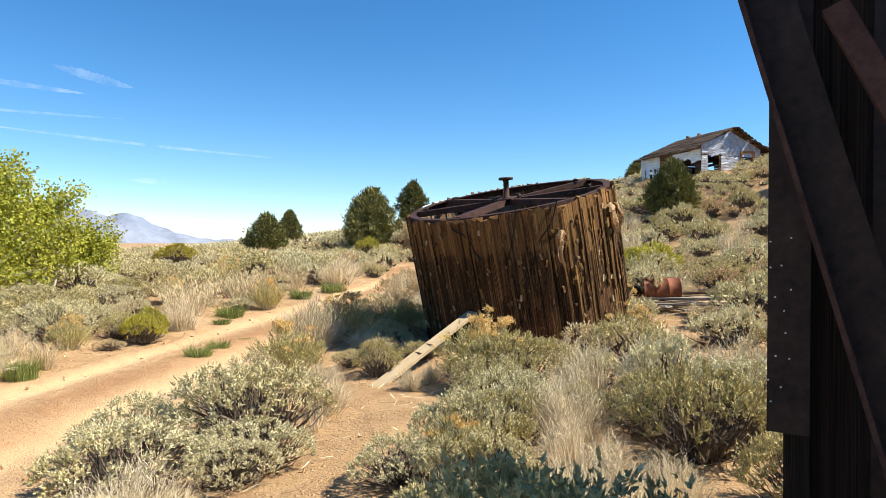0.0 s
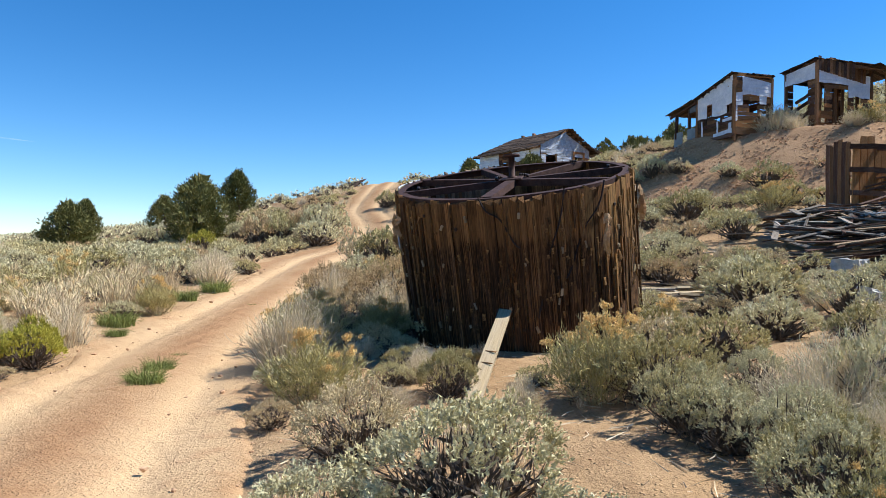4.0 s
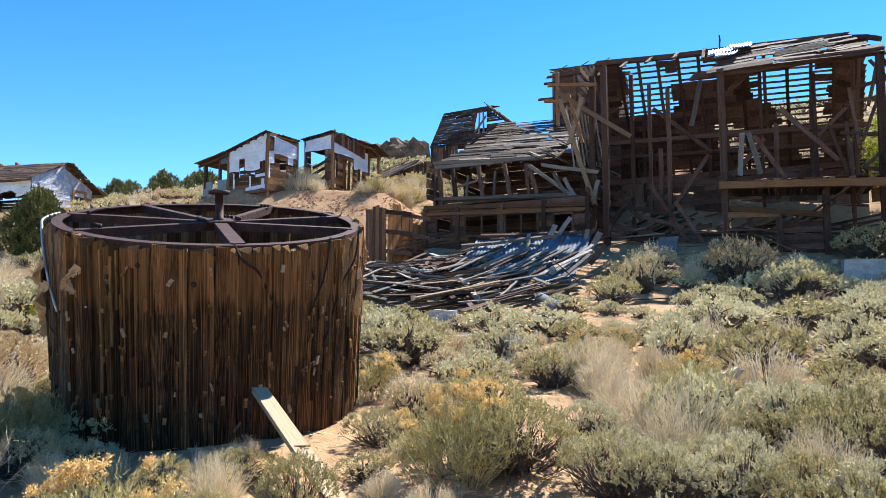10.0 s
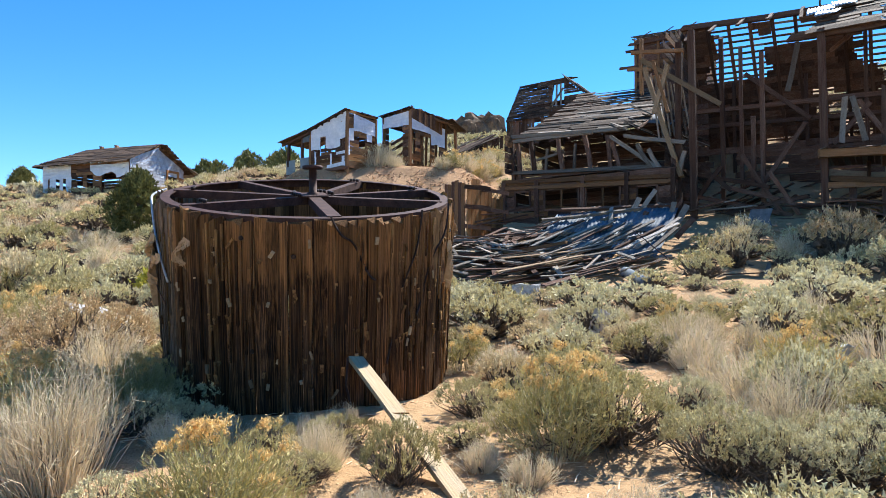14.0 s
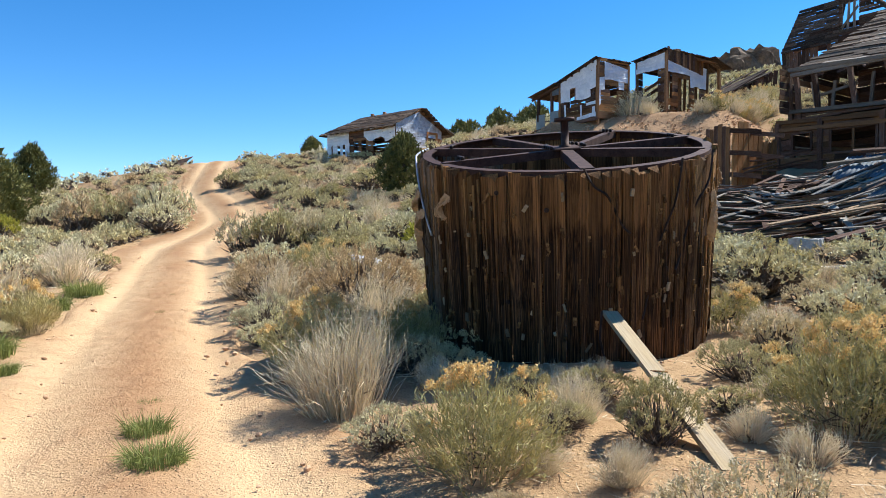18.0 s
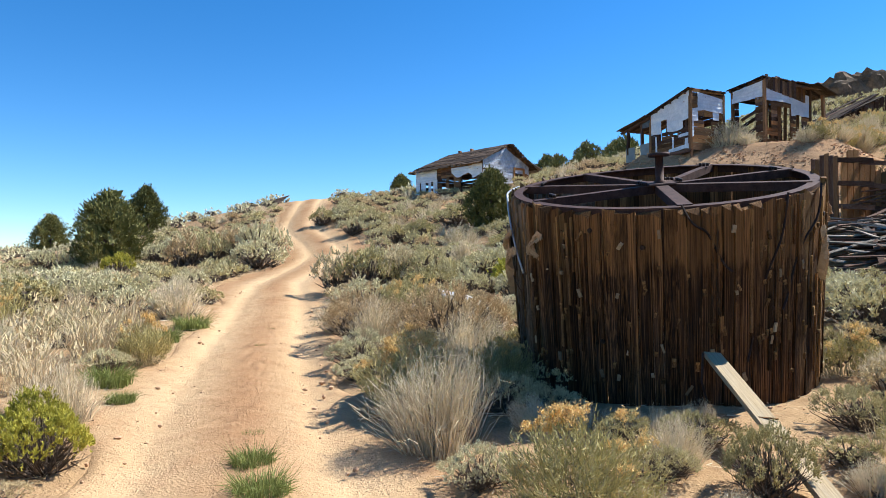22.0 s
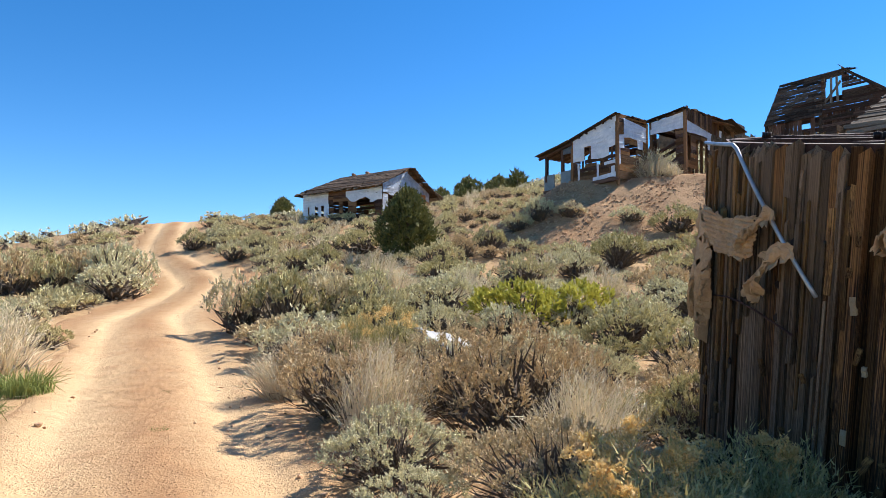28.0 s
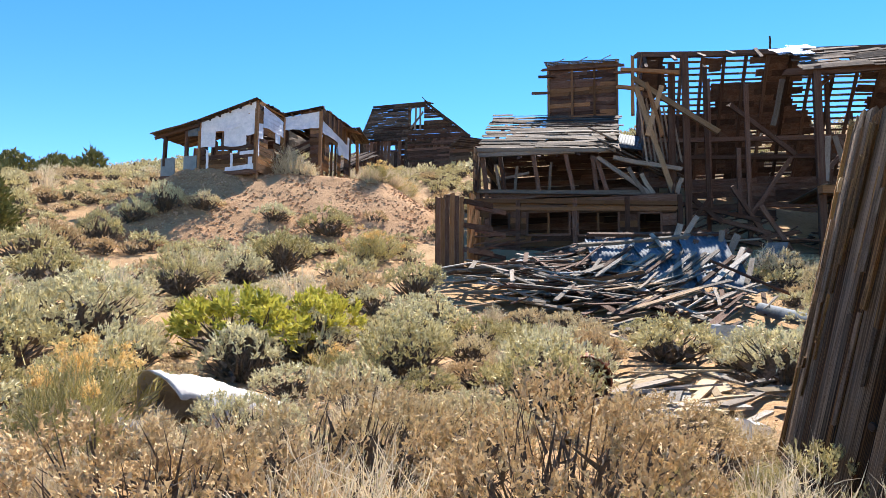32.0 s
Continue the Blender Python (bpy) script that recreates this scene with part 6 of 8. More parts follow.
def dead_geo(seed, n=800, radius=0.62, tall=0.75, detail=1.0):
    """A dense fan of fine pale stems that rise from one root, spread and arch over, finely forked at the tips."""
    r = np.random.default_rng(seed)
    n = int(n * detail)
    wide = 1 / max(0.3, detail) ** 0.7
    nb = 16
    ba, bk = r.uniform(0, 2 * np.pi, nb), np.sqrt(r.random(nb))
    b = r.integers(0, nb, n)
    a = ba[b] + r.normal(0, 0.28, n)
    k = np.clip(bk[b] + r.normal(0, 0.14, n), 0.02, 1.05)
    lean = np.array([math.cos(seed * 2.1), math.sin(seed * 2.1)]) * 0.10
    p0 = np.stack([np.cos(a) * k * radius * 0.45, np.sin(a) * k * radius * 0.45, np.full(n, -0.03)], -1)
    h = tall * (1.04 - 0.62 * k ** 1.8) * r.uniform(0.55, 1.05, n)
    rad = radius * k * r.uniform(0.75, 1.08, n)
    p2 = np.stack([np.cos(a) * rad + lean[0] * h, np.sin(a) * rad + lean[1] * h, h], -1) + r.normal(0, 0.025, (n, 3))
    p1 = p0 * 0.55 + p2 * 0.45 + r.normal(0, 0.035, (n, 3))
    p1[:, 2] = np.maximum(h * r.uniform(0.5, 0.66, n), 0.02)
    st = [ribbons(p0, p1, p2, r.uniform(0.005, 0.009, n) * wide, r)]
    m = int(n * 1.3)
    i = r.integers(0, n, m)
    t = r.uniform(0.35, 0.95, m)[:, None]
    b0 = p1[i] * (1 - t) + p2[i] * t
    b2 = b0 + unit(unit(p2 - p1)[i] + r.normal(0, 0.5, (m, 3))) * r.uniform(0.06, 0.2, m)[:, None]
    st.append(ribbons(b0, (b0 + b2) / 2 + r.normal(0, 0.008, (m, 3)), b2, np.full(m, 0.004) * wide, r))
    i = r.integers(0, n, int(n * 0.8))
    t = r.uniform(0.3, 1.0, len(i))[:, None]
    base = p1[i] * (1 - t) + p2[i] * t + r.normal(0, 0.012, (len(i), 3))
    lv = blades(base, unit(unit(p2 - p1)[i] + r.normal(0, 0.3, (len(i), 3))), r.uniform(0.02, 0.045, len(i)) * wide, np.full(len(i), 0.006) * wide, r)
    sv, sf = join(st)
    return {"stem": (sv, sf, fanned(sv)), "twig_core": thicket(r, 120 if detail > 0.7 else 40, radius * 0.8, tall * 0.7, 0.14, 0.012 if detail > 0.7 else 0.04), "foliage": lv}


def grass_geo(seed, n=170, radius=0.28, tall=0.5, heads=0.0, width=0.007, foot=0.35):
    r = np.random.default_rng(seed)
    a = r.uniform(0, 2 * np.pi, n)
    k = np.sqrt(r.random(n))
    p0 = np.stack([np.cos(a) * k * radius * foot, np.sin(a) * k * radius * foot, np.full(n, -0.02)], -1)
    h = tall * r.uniform(0.4, 1.05, n)
    p2 = np.stack([np.cos(a) * (k * radius + 0.05), np.sin(a) * (k * radius + 0.05), h * (1.0 if heads else 0.8)], -1) + r.normal(0, 0.04 + 0.10 * (0 if heads else tall), (n, 3))
    p1 = np.stack([p0[:, 0] * 0.5 + p2[:, 0] * 0.35, p0[:, 1] * 0.5 + p2[:, 1] * 0.35, h * 0.65], -1)
    geo = {"blade": ribbons(p0, p1, p2, np.full(n, width), r)}
    if heads:
        top = np.repeat(p2[r.random(n) < heads], 5, 0)
        geo["seed_head"] = blades(top + r.normal(0, 0.012, top.shape) - np.array([0, 0, 0.05]), unit(r.normal(0, 0.3, top.shape) + np.array([0, 0, 1])), np.full(len(top), 0.07), np.full(len(top), 0.012), r)
    return geo


KINDS = {
    "sagebrush": ("rounded grey-green sagebrush on sandy soil", "shrub", {"stem": BARK, "foliage": SAGE}),
    "dry_sagebrush": ("grey-brown sagebrush with rusty dry tips", "shrub", {"stem": BARK, "foliage": SAGE_DRY}),
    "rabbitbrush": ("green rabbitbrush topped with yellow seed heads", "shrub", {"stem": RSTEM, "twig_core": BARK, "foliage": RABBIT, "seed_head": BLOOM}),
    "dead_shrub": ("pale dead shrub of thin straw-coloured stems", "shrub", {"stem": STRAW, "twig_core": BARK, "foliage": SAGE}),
    "bunchgrass": ("dry tan bunchgrass with rusty seed heads", "grass", {"blade": TANGRASS, "seed_head": SAGE_DRY}),
    "grass_tuft": ("fresh green grass tuft growing on bare dirt", "grass", {"blade": GREENGRASS}),
    "green_shrub": ("bright yellow-green leafy shrub", "shrub", {"stem": BARK, "foliage": BRIGHT}),
    "yellow_shrub": ("low shrub with yellow leaves", "shrub", {"stem": BARK, "foliage": YELLOWBUSH}),
}


def green_geo(seed, detail=1.0, radius=0.6, tall=0.66):
    g = sage_geo(seed, detail, radius, tall, 1.25)
    return g


def plant_set(kind, makers):
    """Meshes for the forms of one kind, each a dict of part name to mesh, made once."""
    label, cat, mats = KINDS[kind]
    out = []
    for geo in makers:
        d = {}
        for pn, (v, f, *n) in geo.items():
            me = bpy.data.meshes.new(pn)
            me.from_pydata(v.tolist(), [], f.tolist())
            me.materials.append(mats[pn])
            if n:
                me.attributes.new("custom_normal", "FLOAT_VECTOR", "POINT").data.foreach_set("vector", n[0].astype(np.float32).ravel())
            d[pn] = me
        out.append(d)
    return out


SAGES = ((0.57, 0.62), (0.6, 0.62), (0.63, 0.58), (0.57, 0.64), (0.6, 0.6), (0.63, 0.62))
FORMS = {
    "sagebrush": [sage_geo(k, 1.0, rr, hh) for k, (rr, hh) in enumerate(SAGES)],
    "dry_sagebrush": [sage_geo(20 + k, 0.85, 0.6, 0.62, 0.85) for k in range(3)],
    "rabbitbrush": [rabbit_geo(40 + k, 11 + 4 * k) for k in range(3)],
    "dead_shrub": [dead_geo(50 + k) for k in range(3)],
    "bunchgrass": [grass_geo(60 + k, 230, 0.3, 0.52, 0.35, 0.006) for k in range(3)],
    "grass_tuft": [grass_geo(70 + k, 640, 0.2, 0.15, 0, 0.006, 0.9) for k in range(2)],
    "green_shrub": [green_geo(80 + k) for k in range(2)],
    "yellow_shrub": [green_geo(85)],
}
LITE = {
    "sagebrush": [sage_geo(k, 0.22, rr, hh) for k, (rr, hh) in enumerate(SAGES)],
    "dry_sagebrush": [sage_geo(20 + k, 0.25, 0.6, 0.62) for k in range(3)],
    "rabbitbrush": [rabbit_geo(40 + k, 11 + 3 * k, 210, 0.55, 0.75, 0.5) for k in range(3)],
    "dead_shrub": [dead_geo(50 + k, 1250, 0.62, 0.75, 0.4) for k in range(3)],
    "bunchgrass": [grass_geo(60 + k, 110, 0.3, 0.52, 0.35, 0.010) for k in range(3)],
    "green_shrub": [green_geo(80 + k, 0.4) for k in range(2)],
}
SETS = {k: plant_set(k, v) for k, v in FORMS.items()}
SETS_LITE = {k: plant_set(k, v) for k, v in LITE.items()}
PLANTED = []
PATH_XY = [(0, 0), (-2, -0.6), (-3.75, 0.35), (-5.8, 1.6), (-7.2, 2.1), (-7.7, 2.9), (-9.7, 6.5), (-11.4, 10.8)]


def plant(kind, x, y, scale=1.0, form=None, turn=None, squash=1.0, dz=0.0, label="", lite=6.4):
    lab, cat, _ = KINDS[kind]
    far = min(math.hypot(x - a, y - b) for a, b in PATH_XY) > lite
    forms = SETS_LITE[kind] if far and kind in SETS_LITE else SETS[kind]
    form = int(rng.integers(len(forms))) if form is None else form
    squash = min(squash, 1.05) if kind == "dead_shrub" else squash
    scale *= {"sagebrush": 1.15, "dry_sagebrush": 1.13, "green_shrub": 1.1, "dead_shrub": 0.9}.get(kind, 1.0)
    turn = float(rng.uniform(0, 360)) if turn is None else turn
    e = empty(kind, pose(x, y, gz(x, y) + dz, 0, 0, turn) @ Matrix.Diagonal((scale, scale, scale * squash, 1)), label=label or lab, category=cat, group=kind + " scattered over the slope")
    for pn, me in forms[form].items():
        o = tagged(new(pn, me), kind="stuff")
        o.parent = e
    PLANTED.append((x, y, 0.56 * scale * (0.6 if kind in ("bunchgrass", "grass_tuft") else 1)))


SAND = [((-5.2, 5.2), (-4.5, 6.0)), ((-4.5, 6.0), (-3.4, 6.9)), ((-3.4, 6.9), (-2.6, 8.0)), ((-2.6, 8.0), (-1.5, 9.1)), ((-4.1, 6.05), (-3.6, 4.9)), ((-3.6, 4.9), (-3.25, 3.6)), ((-3.25, 3.6), (-3.0, 2.9))]


def free(x, y, r):
    """Whether a plant of that radius may stand here."""
    if float(road_gap(x, y)) < 0.1 + 0.35 * r:
        return False
    if math.hypot(x + 5.5, y - 10.3) < 2.0 + 0.25 * r or math.hypot(x + 4.0, y - 14.9) < 1.6 or math.hypot(x + 2.6, y - 14.8) < 1.2:
        return False
    for (a, b) in zip(PATH_XY, PATH_XY[1:]):
        if float(seg_dist(x, y, *a, *b)[0]) < 0.75 + r:
            return False
    for a, b in SAND:
        if float(seg_dist(x, y, *a, *b)[0]) < 0.22 + 0.85 * r:
            return False
    if -7.2 < x < -3.4 and 4.2 < y < 9.0 and r > 0.25 or math.hypot(x + 8.4, y - 17.3) < 0.6 + r:
        return False
    if float(seg_dist(x, y, -5.3, 9.0, -5.18, 6.2)[0]) < 0.25 + 0.9 * r:
        return False
    p = Vector((x, y, 0)) - MO
    s, n = p.dot(MD), p.dot(MN)
    if -1 < s < 9.8 and -11 < n < 14 or 6 < s < 22 and -0.8 < n < 12 or 7 < s < 9.8 and n > -6 and n < 0:
        return False
    for a, b in (((-3.9, 15.0), (-2.9, 11.4)), ((-2.9, 11.4), (-1.6, 9.4)), ((-6.5, 3.5), (-5.0, 5.9)), ((-5.0, 5.9), (-5.15, 7.6))):
        if float(seg_dist(x, y, *a, *b)[0]) < 0.15 + 0.75 * r:
            return False
    if -0.6 < x < 3.2 and 1.4 < y < 4.0:
        return False
    dd = float(dump_height(x, y)) - float(hill(x, y))
    if dd > 0 and rng.random() > 0.02:
        return False
    w = Vector((x + 9.73, y - 47.4))
    a, b = -(w.x * 0.76 - w.y * 0.65), w.x * 0.65 + w.y * 0.76
    if -0.8 < a < 8 and -0.6 < b < 6.6:
        return False
    return all((x - px) ** 2 + (y - py) ** 2 > (0.86 * (r + pr)) ** 2 for px, py, pr in PLANTED if abs(x - px) < 1.6)


# plants that shape the views: kind, place, size and height
FRONT_OF_TANK_A = [
    ("dead_shrub", -7.95, 8.07, 1.40, 1.37),
    ("rabbitbrush", -6.86, 6.56, 1.05, 0.92),
    ("dead_shrub", -6.02, 7.48, 0.63, 1.20),
    ("sagebrush", -5.53, 6.89, 0.51, 1.57),
    ("dead_shrub", -5.95, 6.30, 0.50, 0.80),
    ("rabbitbrush", -3.98, 7.10, 1.16, 0.98),
    ("sagebrush", -3.50, 6.95, 0.95, 1.2),
    ("sagebrush", -2.67, 8.71, 0.85, 1.11),
    ("sagebrush", -3.25, 5.95, 0.76, 1.25),
    ("dead_shrub", -1.78, 7.03, 1.05, 1.00),
    ("sagebrush", -1.63, 6.59, 0.71, 1.70),
    ("sagebrush", -3.02, 5.56, 0.74, 1.05),
    ("sagebrush", -2.59, 5.31, 0.77, 1.12),
    ("dead_shrub", -0.32, 9.63, 1.09, 1.06),
    ("sagebrush", -6.68, 10.27, 0.83, 1.08),
    ("sagebrush", -0.79, 9.80, 0.76, 1.15),
    ("dead_shrub", -0.52, 9.04, 0.94, 1.22),
    ("sagebrush", -0.78, 6.09, 0.92, 1.13),
    ("sagebrush", -1.04, 5.20, 0.89, 1.38),
]
FRONT_OF_TANK_B = [
    ("sagebrush", 0.51, 6.31, 0.88, 1.00),
    ("sagebrush", -2.53, 4.75, 0.67, 1.20),
    ("sagebrush", 1.02, 5.87, 1.03, 0.86),
    ("sagebrush", 0.72, 5.14, 1.03, 0.91),
    ("dead_shrub", -1.63, 4.27, 0.71, 1.34),
    ("rabbitbrush", -2.46, 3.96, 0.53, 1.13),
    ("sagebrush", -2.62, 4.32, 0.76, 1.12),
    ("sagebrush", -0.19, 4.51, 0.79, 1.30),
    ("sagebrush", -1.69, 10.54, 0.95, 1.03),
    ("dry_sagebrush", -5.68, 4.92, 0.92, 1.05),
    ("sagebrush", -4.62, 4.00, 1.26, 0.95),
    ("sagebrush", -4.05, 3.55, 0.75, 0.85),
    ("dead_shrub", -4.75, 5.05, 0.75, 0.90),
    ("sagebrush", -5.25, 3.25, 0.90, 0.95),
    ("sagebrush", -2.72, 3.70, 0.60, 1.00),
    ("sagebrush", -2.15, 3.75, 0.62, 1.05),
    ("dead_shrub", -2.05, 5.05, 0.85, 1.0),
    ("sagebrush", -1.55, 5.75, 0.80, 1.05),
    ("sagebrush", -2.35, 5.85, 0.70, 1.05),
    ("sagebrush", -4.40, 2.65, 0.95, 0.92),
    ("sagebrush", -3.85, 3.15, 0.55, 0.95),
    ("dead_shrub", -2.16, 6.24, 1.26, 0.97),
    ("grass_tuft", -9.17, 6.79, 1.15, 1.25),
    ("grass_tuft", -9.52, 7.45, 1.0, 1.25),
    ("grass_tuft", -9.87, 8.31, 0.5, 1.0),
    ("grass_tuft", -10.53, 10.22, 0.20, 0.90),
    ("grass_tuft", -10.33, 9.55, 0.20, 0.90),
]
BEYOND_TANK_A = [
    ("sagebrush", -1.60, 13.03, 1.49, 1.01),
    ("sagebrush", -0.24, 11.89, 1.09, 1.12),
    ("sagebrush", 1.34, 14.60, 1.33, 0.86),
    ("dry_sagebrush", -10.14, 13.93, 1.46, 1.05),
    ("dry_sagebrush", -8.96, 14.30, 1.51, 1.08),
    ("sagebrush", -11.80, 21.48, 1.44, 1.60),
    ("sagebrush", -9.97, 21.74, 1.48, 1.54),
    ("dead_shrub", -7.99, 11.99, 1.30, 1.00),
    ("dry_sagebrush", -2.32, 12.44, 0.74, 0.89),
    ("sagebrush", -1.45, 14.34, 1.36, 1.05),
    ("dry_sagebrush", -11.53, 19.07, 1.48, 0.73),
    ("dead_shrub", -10.83, 15.25, 1.25, 1.0),
    ("dead_shrub", -9.76, 13.10, 1.40, 1.00),
    ("dry_sagebrush", -8.40, 12.99, 1.53, 1.19),
    ("green_shrub", -6.90, 19.91, 1.75, 1.00),
    ("green_shrub", -5.55, 20.30, 1.50, 1.05),
    ("sagebrush", -4.97, 18.45, 1.25, 1.19),
    ("sagebrush", -2.82, 20.39, 1.52, 0.87),
    ("sagebrush", -5.33, 15.64, 1.19, 1.06),
    ("rabbitbrush", -10.01, 16.34, 0.81, 1.53),
]
BEYOND_TANK_B = [
    ("dead_shrub", -10.23, 15.65, 0.86, 0.78),
    ("sagebrush", -8.87, 15.62, 0.79, 1.18),
    ("dry_sagebrush", -7.96, 14.52, 1.27, 1.04),
    ("dry_sagebrush", -6.34, 13.45, 1.42, 0.81),
    ("sagebrush", -6.93, 15.01, 0.88, 1.00),
    ("sagebrush", -4.45, 16.11, 1.20, 1.20),
    ("sagebrush", -5.52, 17.85, 1.14, 1.14),
    ("sagebrush", -5.79, 19.85, 1.07, 1.28),
    ("sagebrush", -7.29, 19.02, 1.02, 1.17),
    ("dry_sagebrush", -2.06, 17.12, 0.76, 1.49),
    ("sagebrush", -1.27, 16.20, 1.27, 0.97),
    ("sagebrush", -2.99, 18.84, 1.05, 1.00),
    ("sagebrush", -9.76, 20.98, 1.39, 0.97),
    ("sagebrush", -8.65, 19.75, 0.90, 1.38),
    ("sagebrush", -8.40, 14.68, 0.50, 1.14),
    ("sagebrush", -11.00, 17.70, 1.40, 1.00),
    ("rabbitbrush", -9.55, 17.50, 1.20, 1.00),
    ("grass_tuft", -12.51, 14.95, 0.30, 1.20),
    ("grass_tuft", -11.92, 13.46, 0.40, 1.20),
    ("grass_tuft", -12.51, 15.46, 0.30, 1.20),
]
MILL_FLAT_A = [
    ("sagebrush", 2.35, 13.94, 1.35, 0.77),
    ("sagebrush", 2.09, 8.38, 1.12, 1.17),
    ("sagebrush", 4.67, 11.20, 1.60, 0.86),
    ("sagebrush", 7.84, 10.08, 1.22, 1.05),
    ("sagebrush", 8.29, 8.95, 1.41, 0.91),
    ("sagebrush", 4.91, 7.24, 1.68, 0.80),
    ("sagebrush", 4.34, 8.27, 1.12, 1.07),
    ("sagebrush", 2.25, 10.21, 1.07, 1.23),
    ("sagebrush", 9.21, 8.61, 1.63, 0.86),
    ("sagebrush", 6.95, 10.85, 1.66, 0.66),
    ("sagebrush", 3.40, 5.80, 1.04, 1.12),
    ("dry_sagebrush", 10.80, 15.34, 1.91, 1.30),
    ("dry_sagebrush", 8.10, 16.57, 1.13, 1.70),
    ("dead_shrub", 9.89, 16.11, 1.22, 1.45),
    ("sagebrush", 6.16, 15.82, 1.10, 1.20),
    ("sagebrush", 10.09, 12.83, 1.74, 1.04),
    ("sagebrush", 17.00, 14.78, 1.76, 1.11),
    ("dead_shrub", 16.04, 10.86, 1.03, 0.97),
    ("sagebrush", 2.15, 12.65, 0.91, 0.92),
    ("dry_sagebrush", 10.50, 18.50, 1.60, 1.00),
]
MILL_FLAT_B = [
    ("dead_shrub", 12.20, 14.20, 1.50, 1.00),
]
UPHILL_A = [
    ("dry_sagebrush", -12.86, 22.10, 1.40, 1.60),
    ("dry_sagebrush", -10.98, 22.10, 1.47, 1.58),
    ("sagebrush", -8.40, 22.45, 1.66, 1.00),
    ("dead_shrub", -9.32, 27.19, 1.82, 0.76),
    ("sagebrush", -7.30, 25.58, 1.61, 0.96),
    ("dead_shrub", -3.76, 23.77, 1.48, 1.10),
    ("dry_sagebrush", -2.03, 24.02, 1.34, 1.16),
    ("sagebrush", -1.47, 28.80, 1.51, 1.32),
    ("sagebrush", 2.26, 32.08, 1.80, 1.03),
    ("rabbitbrush", 1.77, 28.67, 2.12, 0.70),
    ("sagebrush", -0.19, 23.84, 1.25, 1.30),
    ("sagebrush", -2.47, 35.94, 1.29, 1.54),
    ("dry_sagebrush", -6.31, 33.55, 1.06, 1.45),
    ("sagebrush", -3.54, 35.92, 1.28, 1.20),
    ("sagebrush", -7.47, 32.24, 1.64, 1.11),
    ("sagebrush", -13.46, 35.33, 1.34, 1.21),
    ("sagebrush", -12.20, 35.34, 1.35, 1.22),
    ("sagebrush", -10.59, 37.51, 1.97, 0.91),
    ("sagebrush", -17.10, 40.09, 1.46, 1.24),
    ("sagebrush", -15.99, 40.64, 1.45, 1.35),
]
UPHILL_B = [
    ("sagebrush", -20.32, 44.48, 1.29, 1.50),
    ("sagebrush", -19.21, 45.05, 1.49, 1.20),
    ("sagebrush", -5.12, 34.29, 1.19, 1.67),
    ("dead_shrub", -7.36, 24.12, 1.55, 1.03),
    ("sagebrush", -0.71, 29.95, 1.31, 1.13),
    ("sagebrush", 2.56, 29.28, 1.55, 1.02),
    ("sagebrush", -5.21, 26.78, 1.43, 1.23),
    ("sagebrush", -8.55, 23.87, 1.14, 1.03),
    ("sagebrush", -7.49, 28.81, 1.68, 0.98),
    ("sagebrush", -3.22, 27.83, 1.42, 1.18),
    ("dead_shrub", 4.20, 38.50, 2.50, 1.00),
    ("dead_shrub", 9.90, 37.90, 2.40, 1.00),
    ("dead_shrub", -9.80, 31.10, 1.80, 1.00),
    ("sagebrush", 0.90, 33.60, 1.20, 1.00),
    ("dry_sagebrush", -1.20, 35.20, 1.30, 1.00),
]
LEFT_OF_ROAD_A = [
    ("dry_sagebrush", -24.60, 34.58, 2.06, 1.60),
    ("sagebrush", -23.51, 35.21, 1.88, 1.60),
    ("dry_sagebrush", -22.41, 35.83, 1.75, 1.60),
    ("sagebrush", -20.84, 35.33, 2.08, 1.60),
    ("green_shrub", -11.52, 7.42, 0.66, 1.41),
    ("bunchgrass", -14.00, 11.72, 2.40, 0.77),
    ("dead_shrub", -16.40, 18.33, 1.43, 0.86),
    ("rabbitbrush", -13.11, 11.75, 0.81, 1.24),
    ("grass_tuft", -12.77, 10.32, 1.70, 1.10),
    ("bunchgrass", -13.37, 9.73, 2.01, 0.67),
    ("sagebrush", -19.59, 16.92, 1.67, 0.92),
    ("sagebrush", -17.47, 17.79, 1.35, 1.12),
    ("green_shrub", -27.64, 33.41, 1.34, 1.44),
    ("bunchgrass", -16.26, 14.09, 1.83, 0.78),
    ("sagebrush", -20.82, 19.93, 1.77, 0.85),
    ("dead_shrub", -14.77, 11.02, 0.90, 1.13),
    ("sagebrush", -24.69, 36.37, 1.45, 1.60),
    ("sagebrush", -25.11, 36.88, 1.47, 1.60),
    ("dry_sagebrush", -23.59, 38.18, 1.56, 1.60),
    ("sagebrush", -24.40, 38.48, 1.39, 1.60),
]
